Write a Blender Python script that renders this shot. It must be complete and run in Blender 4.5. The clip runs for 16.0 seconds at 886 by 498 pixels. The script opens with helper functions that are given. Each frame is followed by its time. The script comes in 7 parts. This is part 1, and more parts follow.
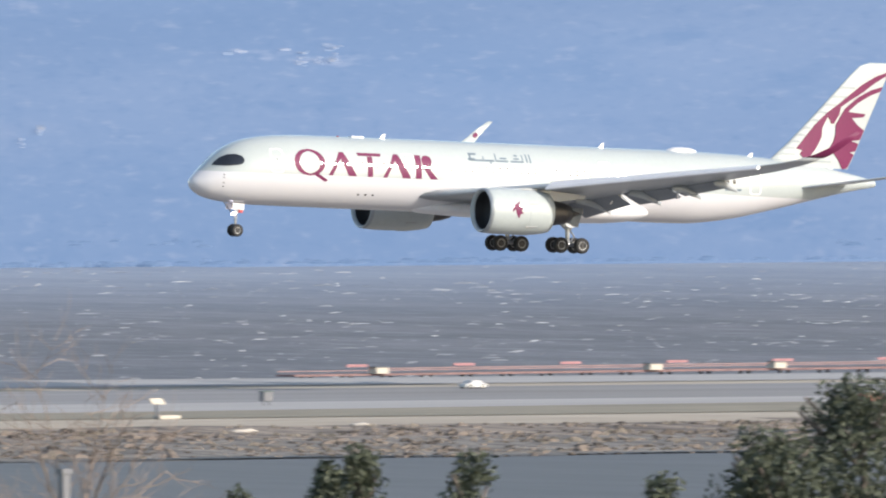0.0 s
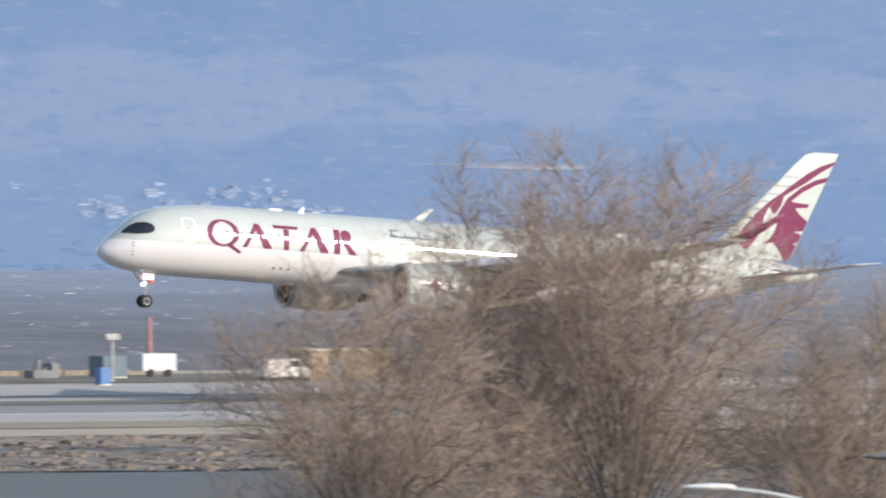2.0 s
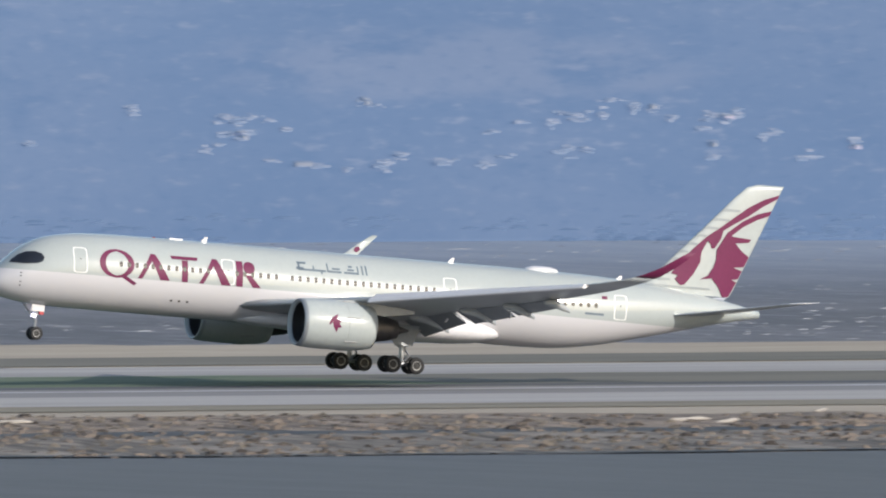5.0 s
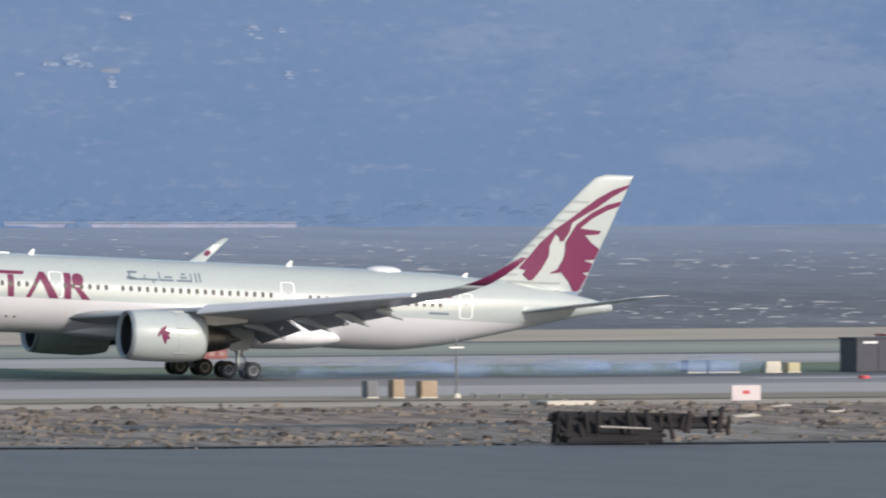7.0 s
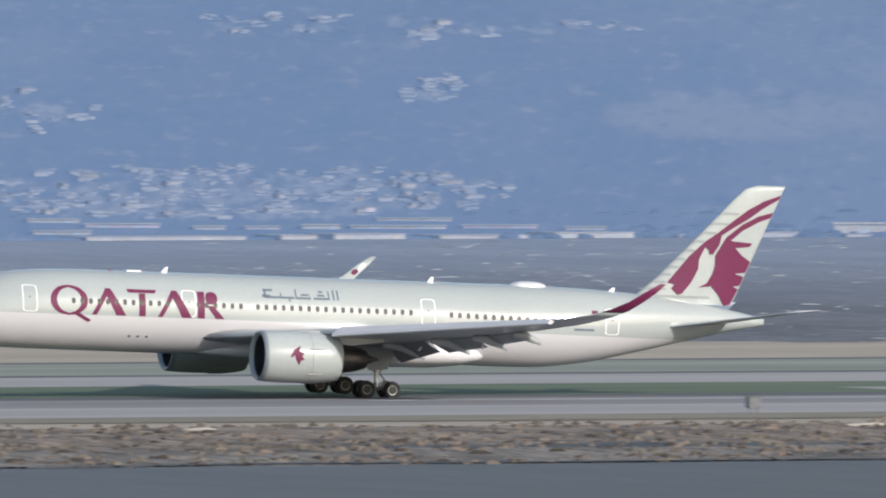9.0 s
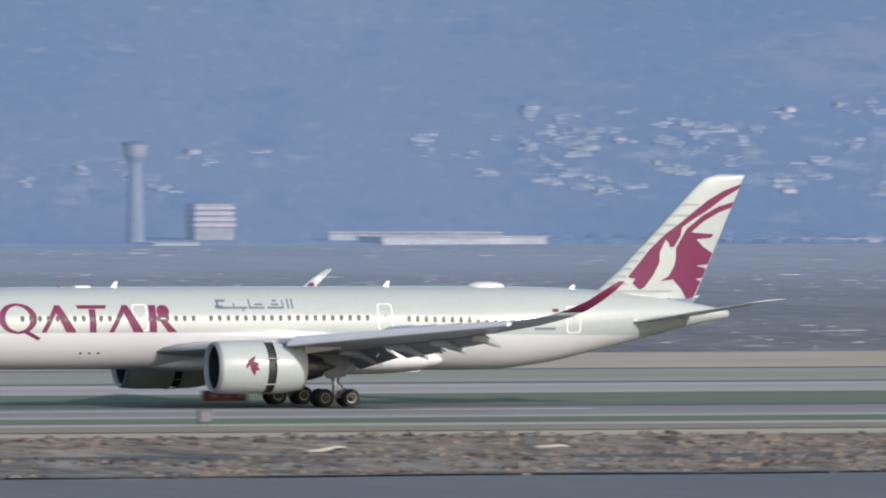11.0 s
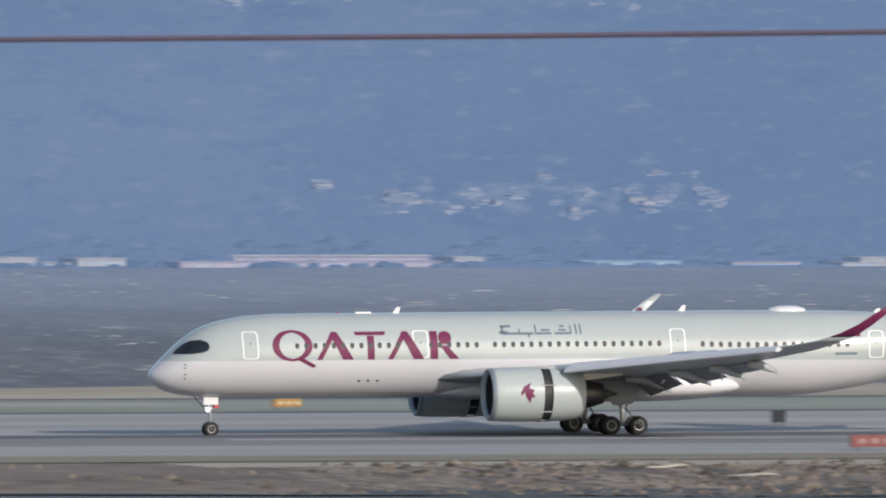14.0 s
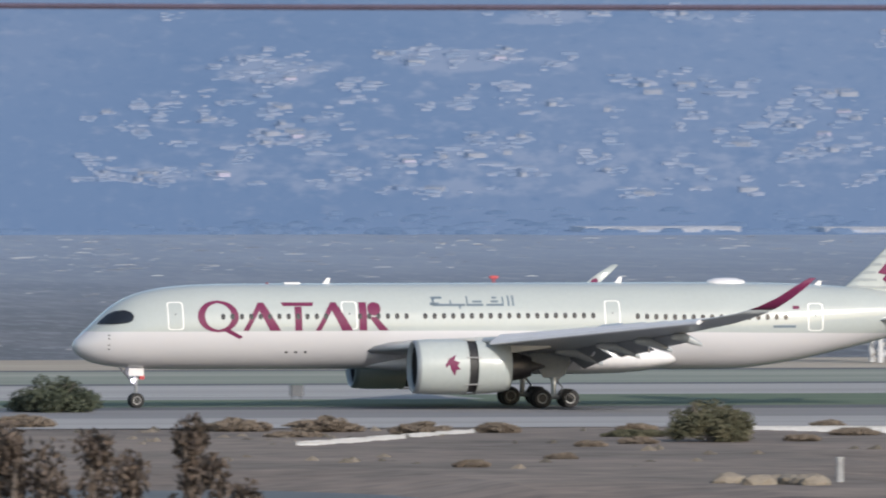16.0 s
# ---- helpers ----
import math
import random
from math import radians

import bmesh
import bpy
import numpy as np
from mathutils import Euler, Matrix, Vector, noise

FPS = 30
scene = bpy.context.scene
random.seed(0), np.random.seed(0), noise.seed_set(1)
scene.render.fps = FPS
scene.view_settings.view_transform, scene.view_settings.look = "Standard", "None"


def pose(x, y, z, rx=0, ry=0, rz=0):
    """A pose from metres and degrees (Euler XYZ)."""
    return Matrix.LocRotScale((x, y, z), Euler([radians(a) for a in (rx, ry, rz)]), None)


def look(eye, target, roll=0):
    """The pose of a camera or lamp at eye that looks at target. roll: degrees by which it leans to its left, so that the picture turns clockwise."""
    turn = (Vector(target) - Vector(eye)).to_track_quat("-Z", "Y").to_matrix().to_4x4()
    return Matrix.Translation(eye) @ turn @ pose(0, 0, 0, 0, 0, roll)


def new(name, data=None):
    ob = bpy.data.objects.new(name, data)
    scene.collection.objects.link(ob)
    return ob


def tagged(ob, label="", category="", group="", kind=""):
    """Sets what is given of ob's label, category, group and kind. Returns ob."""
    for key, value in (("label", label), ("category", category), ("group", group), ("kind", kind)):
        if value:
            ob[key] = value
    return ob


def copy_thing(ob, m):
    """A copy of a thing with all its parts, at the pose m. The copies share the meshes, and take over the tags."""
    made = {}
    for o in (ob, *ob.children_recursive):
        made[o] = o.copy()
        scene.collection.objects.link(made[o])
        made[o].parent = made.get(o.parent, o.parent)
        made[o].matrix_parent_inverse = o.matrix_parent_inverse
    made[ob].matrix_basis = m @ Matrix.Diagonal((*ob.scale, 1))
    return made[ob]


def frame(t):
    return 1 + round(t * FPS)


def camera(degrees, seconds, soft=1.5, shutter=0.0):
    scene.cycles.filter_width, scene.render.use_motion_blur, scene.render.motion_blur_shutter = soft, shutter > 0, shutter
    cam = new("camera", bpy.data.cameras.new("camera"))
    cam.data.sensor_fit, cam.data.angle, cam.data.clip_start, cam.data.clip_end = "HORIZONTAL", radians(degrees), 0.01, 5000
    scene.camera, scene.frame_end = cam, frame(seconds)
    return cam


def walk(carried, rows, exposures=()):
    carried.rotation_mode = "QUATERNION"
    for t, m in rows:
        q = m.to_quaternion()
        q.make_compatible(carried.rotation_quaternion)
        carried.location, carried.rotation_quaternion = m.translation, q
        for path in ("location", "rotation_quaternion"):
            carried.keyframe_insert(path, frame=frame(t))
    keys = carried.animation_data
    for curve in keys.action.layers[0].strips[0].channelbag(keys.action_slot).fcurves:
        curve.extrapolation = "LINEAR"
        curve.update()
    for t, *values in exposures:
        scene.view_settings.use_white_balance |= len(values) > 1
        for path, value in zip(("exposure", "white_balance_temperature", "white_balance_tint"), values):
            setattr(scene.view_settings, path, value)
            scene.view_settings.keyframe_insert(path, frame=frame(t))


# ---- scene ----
# One long-lens camera on a hillside turns after a landing airliner.
EYE = (0.0, 0.0, 45.0)
cam = camera(1.54887, 16.0, soft=2.0, shutter=0.22)
cam.data.dof.use_dof, cam.data.dof.focus_distance, cam.data.dof.aperture_fstop = True, 2600.0, 40.0
# seconds, azimuth east of +y, elevation
PAN = [
    (0, 34.5125, -0.6724), (0.25, 34.1870, -0.6746), (0.5, 33.8486, -0.6778), (0.7, 33.5574, -0.6807), (0.75, 33.4892, -0.6811),
    (1, 33.1769, -0.6814), (1.25, 32.9381, -0.6844), (1.5, 32.7115, -0.6871), (1.75, 32.4216, -0.6843), (2, 32.1312, -0.6833),
    (2.2, 31.9303, -0.6885), (2.25, 31.8703, -0.6891), (2.5, 31.5319, -0.6882), (2.75, 31.2371, -0.6874), (2.9, 31.0432, -0.6882),
    (3, 30.8937, -0.6898), (3.25, 30.5636, -0.6964), (3.5, 30.2534, -0.7039), (3.75, 29.9233, -0.7107), (4, 29.5842, -0.7177),
    (4.25, 29.2379, -0.7252), (4.5, 28.8862, -0.7331), (4.75, 28.5310, -0.7411), (5, 28.1741, -0.7487), (5.25, 27.8174, -0.7559),
    (5.5, 27.4627, -0.7625), (5.75, 27.1118, -0.7682), (6, 26.7667, -0.7727), (6.2, 26.4938, -0.7761), (6.25, 26.4357, -0.7770),
    (6.5, 26.1808, -0.7814), (6.75, 25.8624, -0.7848), (7, 25.5262, -0.7863), (7.25, 25.2377, -0.7866), (7.3, 25.1452, -0.7855),
    (7.5, 24.6120, -0.7753), (7.75, 24.1158, -0.7747), (8, 23.6985, -0.7777), (8.2, 23.3420, -0.7753), (8.25, 23.2651, -0.7749),
    (8.5, 22.9322, -0.7745), (8.75, 22.5912, -0.7759), (9, 22.2457, -0.7786), (9.25, 21.8926, -0.7799), (9.5, 21.5347, -0.7797),
    (9.75, 21.1708, -0.7787), (10, 20.8000, -0.7779), (10.25, 20.4213, -0.7775), (10.5, 20.0338, -0.7780), (10.75, 19.6366, -0.7797),
    (11, 19.2288, -0.7831), (11.25, 18.8092, -0.7889), (11.4, 18.5514, -0.7939), (11.5, 18.3771, -0.7978), (11.75, 17.9715, -0.7936),
    (12, 17.5967, -0.7806), (12.25, 17.2638, -0.7666), (12.5, 16.9118, -0.7532), (12.75, 16.4589, -0.7436), (13, 15.9778, -0.7393),
    (13.2, 15.6110, -0.7418), (13.25, 15.5140, -0.7440), (13.5, 15.0078, -0.7598), (13.75, 14.5024, -0.7581), (13.8, 14.4147, -0.7579),
    (14, 14.1251, -0.7603), (14.25, 13.7315, -0.7526), (14.5, 13.3327, -0.7487), (14.75, 12.9758, -0.7655), (15, 12.5960, -0.7912),
    (15.1, 12.4198, -0.8017), (15.25, 12.1905, -0.8087), (15.5, 11.8663, -0.8098), (15.75, 11.5762, -0.8151), (16, 11.3056, -0.8204),
]


def aim(az, el):
    a, e = radians(az), radians(el)
    d = Vector((math.sin(a) * math.cos(e), math.cos(a) * math.cos(e), math.sin(e)))
    return look(EYE, Vector(EYE) + d * 1000)


walk(cam, [(t, aim(a, e)) for t, a, e in PAN], exposures=[(0, 0.81, 6850, 10), (1, 0.81, 6850, 10), (1.5, 0.69, 6850, 10), (2.5, 0.67, 6850, 10), (3, 0.51, 6850, 10), (3.5, 0.37, 6820, 10), (6, 0.29, 6710, 10), (9, 0.24, 6690, 10), (12.5, 0.20, 6670, 10), (13.5, 0.09, 6660, 10), (14.5, 0.06, 6660, 10), (15, 0.14, 6660, 10), (16, 0.20, 6660, 10)])

# ---- sun and sky ----
SUN_EL, SUN_AZ = 22.5, 153.5          # degrees; azimuth clockwise from +y
world = bpy.data.worlds.new("sky")
scene.world = world
world.use_nodes = True
wn = world.node_tree
wn.nodes.clear()
sky = wn.nodes.new("ShaderNodeTexSky")
sky.sky_type, sky.sun_disc = "NISHITA", False
sky.sun_elevation, sky.sun_rotation = radians(SUN_EL), radians(SUN_AZ)
bgd = wn.nodes.new("ShaderNodeBackground")
bgd.inputs["Strength"].default_value = 0.145
wout = wn.nodes.new("ShaderNodeOutputWorld")
wn.links.new(sky.outputs[0], bgd.inputs[0])
wn.links.new(bgd.outputs[0], wout.inputs[0])
lamp = bpy.data.lights.new("sun", "SUN")
lamp.energy, lamp.angle, lamp.color = 3.15, radians(0.53), (1.0, 0.955, 0.90)
sun = new("sun", lamp)
sa, se = radians(SUN_AZ), radians(SUN_EL)
sun.matrix_world = look((math.sin(sa) * math.cos(se) * 100, math.cos(sa) * math.cos(se) * 100, math.sin(se) * 100), (0, 0, 0))


# ---- materials ----
def mat(name, col, rough=0.7, metal=0.0, var=0.25, scale=1.0, bump=0.0, col2=None, stretch=(1, 1, 1), glow=None, coat=0.0, spec=0.5, fine=8.0, island=False):
    """Principled surface with colour variation at two scales and a fine relief."""
    m = bpy.data.materials.new(name)
    m.use_nodes = True
    nt = m.node_tree
    b = nt.nodes["Principled BSDF"]
    b.inputs["Roughness"].default_value, b.inputs["Metallic"].default_value = rough, metal
    b.inputs["Specular IOR Level"].default_value = spec
    b.inputs["Coat Weight"].default_value = coat
    b.inputs["Coat Roughness"].default_value = 0.19
    tc = nt.nodes.new("ShaderNodeTexCoord")
    mp = nt.nodes.new("ShaderNodeMapping")
    mp.inputs["Scale"].default_value = stretch
    nt.links.new(tc.outputs["Object"], mp.inputs[0])
    n1, n2 = nt.nodes.new("ShaderNodeTexNoise"), nt.nodes.new("ShaderNodeTexNoise")
    n1.inputs["Scale"].default_value, n1.inputs["Detail"].default_value = scale, 4
    n2.inputs["Scale"].default_value, n2.inputs["Detail"].default_value = scale * fine, 3
    for n in (n1, n2):
        nt.links.new(mp.outputs[0], n.inputs["Vector"])
    mx = nt.nodes.new("ShaderNodeMath")
    mx.operation = "MULTIPLY_ADD"
    mx.inputs[1].default_value = 0.45
    nt.links.new(n2.outputs["Fac"], mx.inputs[0])
    half = nt.nodes.new("ShaderNodeMath")
    half.operation = "MULTIPLY"
    half.inputs[1].default_value = 0.55
    nt.links.new(n1.outputs["Fac"], half.inputs[0])
    nt.links.new(half.outputs[0], mx.inputs[2])
    fac = mx.outputs[0]
    if island:
        ge, bl = nt.nodes.new("ShaderNodeNewGeometry"), nt.nodes.new("ShaderNodeMath")
        bl.operation, bl.inputs[1].default_value, bl.inputs[2].default_value = "MULTIPLY_ADD", 0.42, 0.30
        nt.links.new(ge.outputs["Random Per Island"], bl.inputs[0])
        fac = bl.outputs[0]
    rp = nt.nodes.new("ShaderNodeValToRGB")
    c2 = col2 or tuple(min(1, c * (1 + var)) for c in col)
    c1 = col if col2 else tuple(c * (1 - var) for c in col)
    rp.color_ramp.elements[0].position, rp.color_ramp.elements[0].color = 0.36, (*c1, 1)
    rp.color_ramp.elements[1].position, rp.color_ramp.elements[1].color = 0.64, (*c2, 1)
    nt.links.new(fac, rp.inputs[0])
    nt.links.new(rp.outputs[0], b.inputs["Base Color"])
    if bump:
        bp = nt.nodes.new("ShaderNodeBump")
        bp.inputs["Strength"].default_value, bp.inputs["Distance"].default_value = bump, 0.1
        nt.links.new(mx.outputs[0], bp.inputs["Height"])
        nt.links.new(bp.outputs[0], b.inputs["Normal"])
    if glow:
        b.inputs["Emission Color"].default_value = (*glow[:3], 1)
        b.inputs["Emission Strength"].default_value = glow[3]
    m["ramp"] = rp.name
    return m


def two_tone(name, low, high, z, rough):
    """Gloss aircraft paint with one colour under a line that sinks a little aft, and another above it."""
    m = mat(name, high, rough=rough, var=0.03, scale=0.25, coat=1.0, fine=14, spec=0.15)
    nt = m.node_tree
    b = nt.nodes["Principled BSDF"]
    tc = nt.nodes.new("ShaderNodeTexCoord")
    sp = nt.nodes.new("ShaderNodeSeparateXYZ")
    nt.links.new(tc.outputs["Object"], sp.inputs[0])
    gt = nt.nodes.new("ShaderNodeMath")
    gt.operation, gt.inputs[1].default_value = "GREATER_THAN", z - 0.044
    aft, line = nt.nodes.new("ShaderNodeMath"), nt.nodes.new("ShaderNodeMath")
    aft.operation, aft.inputs[1].default_value = "MAXIMUM", -4.0
    line.operation, line.inputs[1].default_value = "MULTIPLY_ADD", 0.011
    nt.links.new(sp.outputs[0], aft.inputs[0])
    nt.links.new(aft.outputs[0], line.inputs[0])
    nt.links.new(sp.outputs[2], line.inputs[2])
    nt.links.new(line.outputs[0], gt.inputs[0])
    mix = nt.nodes.new("ShaderNodeMix")
    mix.data_type = "RGBA"
    mix.inputs["A"].default_value = (*low, 1)
    nt.links.new(gt.outputs[0], mix.inputs["Factor"])
    nt.links.new(nt.nodes[m["ramp"]].outputs[0], mix.inputs["B"])
    nt.links.new(mix.outputs["Result"], b.inputs["Base Color"])
    b.inputs["Coat Roughness"].default_value = 0.11
    return m


# bluish air haze, painted onto everything across the bay as a glow
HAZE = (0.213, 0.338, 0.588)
M = dict(
    hull=two_tone("hull_paint", (0.565, 0.558, 0.582), (0.385, 0.42, 0.42), 5.5, 0.34),
    grey=mat("light_grey_paint", (0.385, 0.42, 0.42), rough=0.4, var=0.04, scale=0.3, coat=0.5, spec=0.25),
    white=mat("white_paint", (0.645, 0.64, 0.66), rough=0.3, var=0.04, scale=0.4, coat=0.4),
    wing=mat("wing_grey_paint", (0.33, 0.355, 0.375), rough=0.32, var=0.06, scale=0.5, coat=0.3),
    flap=mat("flap_grey_paint", (0.22, 0.24, 0.265), rough=0.4, var=0.08, scale=0.6),
    burgundy=mat("burgundy_paint", (0.142, 0.020, 0.068), rough=0.5, var=0.06, scale=0.6, spec=0.2),
    teal=mat("slate_lettering_paint", (0.12, 0.16, 0.20), rough=0.4, var=0.06),
    ghost=mat("dull_grey_stripe_paint", (0.27, 0.30, 0.31), rough=0.35, var=0.05),
    glass=mat("dark_cabin_glass", (0.015, 0.017, 0.022), rough=0.06, var=0.2, spec=0.8),
    line=mat("white_line_paint", (0.82, 0.82, 0.80), rough=0.4, var=0.03),
    tyre=mat("tyre_rubber", (0.016, 0.016, 0.018), rough=0.8, var=0.3, scale=3),
    rim=mat("wheel_rim_metal", (0.30, 0.30, 0.30), rough=0.5, metal=0.2, var=0.2, scale=3),
    steel=mat("gear_steel", (0.34, 0.35, 0.37), rough=0.35, metal=0.6, var=0.15, scale=3),
    metal=mat("bare_nozzle_metal", (0.085, 0.08, 0.08), rough=0.45, metal=0.9, var=0.2, scale=2),
    lip=mat("dull_metal_inlet_lip", (0.30, 0.325, 0.345), rough=0.4, metal=0.4, var=0.05),
    dark=mat("dark_recess", (0.02, 0.02, 0.022), rough=0.6, var=0.2),
    lamp=mat("landing_light_glass", (0.9, 0.85, 1.0), glow=(0.85, 0.8, 1.0, 6.0)),
    beacon=mat("beacon_glass", (0.25, 0.04, 0.04), rough=0.2, coat=0.5),
    asphalt=mat("runway_asphalt", (0.205, 0.198, 0.204), rough=0.9, var=0.26, scale=0.05, stretch=(0.04, 1.3, 1), bump=0.1),
    concrete=mat("taxiway_concrete", (0.325, 0.310, 0.304), rough=0.9, var=0.24, scale=0.06, stretch=(0.035, 1.3, 1)),
    rubber=mat("rubber_marks", (0.075, 0.078, 0.09), rough=0.85, var=0.25, scale=0.05, stretch=(0.1, 2, 1)),
    mark=mat("worn_white_marking", (0.42, 0.43, 0.45), rough=0.8, var=0.2, scale=0.1),
    grass=mat("airfield_grass", (0.066, 0.106, 0.060), rough=0.95, col2=(0.125, 0.155, 0.10), scale=0.03, stretch=(0.2, 1, 1)),
    drygrass=mat("dry_grass", (0.30, 0.252, 0.20), rough=0.95, col2=(0.41, 0.352, 0.28), scale=0.04, stretch=(0.3, 1, 1)),
    grasspale=mat("pale_dull_grass", (0.165, 0.19, 0.155), rough=0.95, col2=(0.30, 0.30, 0.255), scale=0.03, stretch=(0.12, 1.6, 1)),
    grassdry=mat("dry_olive_grass", (0.100, 0.096, 0.080), rough=0.95, col2=(0.170, 0.155, 0.130), scale=0.03, stretch=(0.15, 1.4, 1)),
    olive=mat("olive_verge_grass", (0.155, 0.137, 0.105), rough=0.95, col2=(0.26, 0.225, 0.17), scale=0.05, stretch=(0.3, 1, 1)),
    scrubland=mat("brown_weedy_soil", (0.088, 0.068, 0.057), rough=0.95, col2=(0.235, 0.182, 0.150), scale=0.18, stretch=(0.22, 0.26, 1), bump=0.15),
    bankpale=mat("pale_weedy_rubble", (0.036, 0.032, 0.030), rough=0.95, col2=(0.25, 0.218, 0.19), scale=0.5, stretch=(0.5, 0.12, 1), bump=0.3, fine=4),
    driftwood=mat("bleached_driftwood", (0.36, 0.335, 0.31), rough=0.9, var=0.15, scale=1.5),
    wet=mat("wet_and_ledge_stones", (0.022, 0.021, 0.022), rough=0.6, col2=(0.06, 0.056, 0.053), scale=0.6, stretch=(0.6, 0.5, 1), bump=0.2),
    rock=mat("shore_rock", (0.036, 0.030, 0.027), rough=0.95, col2=(0.165, 0.136, 0.116), island=True),
    smoke=None,
    bank=mat("shore_rubble", (0.042, 0.032, 0.028), rough=0.95, col2=(0.30, 0.238, 0.19), scale=0.5, stretch=(0.5, 0.12, 1), bump=0.3, fine=4),
    lagoon=mat("lagoon_water", (0.074, 0.070, 0.073), rough=0.5, col2=(0.100, 0.095, 0.099), scale=0.25, stretch=(0.6, 0.08, 1), bump=0.1, spec=0.12),
    bay=None,
    foam=mat("foam", (0.15, 0.16, 0.18), rough=0.9, col2=(0.42, 0.425, 0.445), island=True),
    earth=mat("hillside_earth", (0.10, 0.09, 0.06), rough=0.95, var=0.3, scale=0.05),
    hill=None,
    # far-shore surfaces: haze painted in by bluish base colours and the HAZE emission
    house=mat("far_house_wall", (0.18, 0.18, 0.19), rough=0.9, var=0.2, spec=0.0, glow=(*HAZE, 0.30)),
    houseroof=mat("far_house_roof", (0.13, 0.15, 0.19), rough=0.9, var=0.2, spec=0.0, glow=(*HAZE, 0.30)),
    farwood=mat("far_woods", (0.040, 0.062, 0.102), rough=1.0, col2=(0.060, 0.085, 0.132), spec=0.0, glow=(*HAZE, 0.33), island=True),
    bark=mat("grey_brown_bark", (0.15, 0.125, 0.11), rough=0.95, var=0.3, scale=1.5, bump=0.3),
    twig=mat("reddish_brown_twigs", (0.185, 0.146, 0.122), rough=0.9, var=0.3, scale=0.6),
    bud=mat("pale_brown_buds", (0.275, 0.211, 0.176), rough=0.9, var=0.35, scale=0.5),
    leaf=mat("dark_evergreen_leaves", (0.030, 0.040, 0.027), rough=0.7, col2=(0.072, 0.084, 0.052), scale=1.0, fine=5),
    leafbrown=mat("bronzed_evergreen_leaves", (0.036, 0.030, 0.026), rough=0.75, col2=(0.125, 0.090, 0.070), scale=1.4, fine=6),
    scrub=mat("olive_scrub_leaves", (0.052, 0.058, 0.032), rough=0.85, col2=(0.12, 0.11, 0.07), scale=1.2, fine=5),
    red=mat("faded_red_paint", (0.17, 0.045, 0.045), rough=0.6, var=0.15),
    orange=mat("orange_paint", (0.72, 0.28, 0.02), rough=0.4, var=0.08, coat=0.3),
    yellow=mat("yellow_sign_paint", (0.29, 0.145, 0.03), rough=0.5, var=0.1),
    cream=mat("cream_wall_paint", (0.50, 0.46, 0.40), rough=0.8, var=0.1, scale=0.5),
    boxgrey=mat("grey_painted_steel", (0.13, 0.135, 0.15), rough=0.6, var=0.15),
    boxgreen=mat("green_cabinet_paint", (0.09, 0.14, 0.12), rough=0.6, var=0.15),
    boxblue=mat("blue_container_paint", (0.05, 0.14, 0.36), rough=0.5, var=0.15),
    rust=mat("rust_red_timber", (0.20, 0.125, 0.12), rough=0.9, var=0.25, scale=0.5),
    timber=mat("tarred_timber", (0.013, 0.012, 0.014), rough=0.9, var=0.3, scale=0.5),
    # more far-shore surfaces with the haze painted in as a faint glow
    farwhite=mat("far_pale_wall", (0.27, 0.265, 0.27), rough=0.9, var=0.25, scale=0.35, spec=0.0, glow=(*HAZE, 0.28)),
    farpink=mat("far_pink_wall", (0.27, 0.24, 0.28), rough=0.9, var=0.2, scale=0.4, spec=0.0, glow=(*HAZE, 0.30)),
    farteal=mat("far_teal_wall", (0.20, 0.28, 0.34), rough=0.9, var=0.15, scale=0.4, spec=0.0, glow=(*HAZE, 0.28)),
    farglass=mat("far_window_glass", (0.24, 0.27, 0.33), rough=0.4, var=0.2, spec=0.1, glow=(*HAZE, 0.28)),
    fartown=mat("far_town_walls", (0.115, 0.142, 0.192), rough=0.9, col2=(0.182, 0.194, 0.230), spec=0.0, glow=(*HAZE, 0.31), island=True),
    weed=mat("dry_weed_stalks", (0.075, 0.066, 0.055), rough=0.95, col2=(0.17, 0.145, 0.118), island=True),
    scrubbrown=mat("grey_brown_shrub", (0.125, 0.102, 0.082), rough=0.95, col2=(0.235, 0.19, 0.152), scale=1.2, fine=5),
    tanrock=mat("tan_rock", (0.17, 0.145, 0.12), rough=0.95, col2=(0.26, 0.225, 0.18), scale=0.8, bump=0.3),
    redbright=mat("bright_red_paint", (0.45, 0.06, 0.07), rough=0.6, var=0.1),
    redfaint=mat("sun_bleached_red_paint", (0.30, 0.15, 0.16), rough=0.7, var=0.15),
    pinkwhite=mat("pinkish_white_paint", (0.50, 0.44, 0.46), rough=0.6, var=0.08),
    rustpale=mat("pale_rust_timber", (0.28, 0.18, 0.17), rough=0.9, var=0.2, scale=0.5),
    sand=mat("sand_wall", (0.32, 0.245, 0.18), rough=0.9, var=0.12, scale=0.6),
    creamlight=mat("light_cream_siding", (0.50, 0.48, 0.44), rough=0.8, var=0.08, scale=0.5),
    navy=mat("navy_shelter_paint", (0.028, 0.030, 0.048), rough=0.6, var=0.15),
    boxslate=mat("slate_blue_steel", (0.085, 0.125, 0.165), rough=0.6, var=0.15),
    postgrey=mat("weathered_grey_steel", (0.27, 0.275, 0.285), rough=0.7, var=0.25, scale=1.2),
    galvwhite=mat("white_painted_steel", (0.50, 0.51, 0.53), rough=0.5, var=0.1, scale=1.0),
    yellowpale=mat("pale_yellow_paint", (0.42, 0.37, 0.24), rough=0.6, var=0.1),
    timberred=mat("rust_stained_timber", (0.022, 0.016, 0.018), rough=0.9, var=0.3, scale=0.5),
    wire=mat("dark_cable_sheath", (0.085, 0.068, 0.105), rough=0.6, var=0.15, scale=4),
    galv=mat("galvanised_steel", (0.60, 0.61, 0.60), rough=0.4, metal=0.5, var=0.1),
)


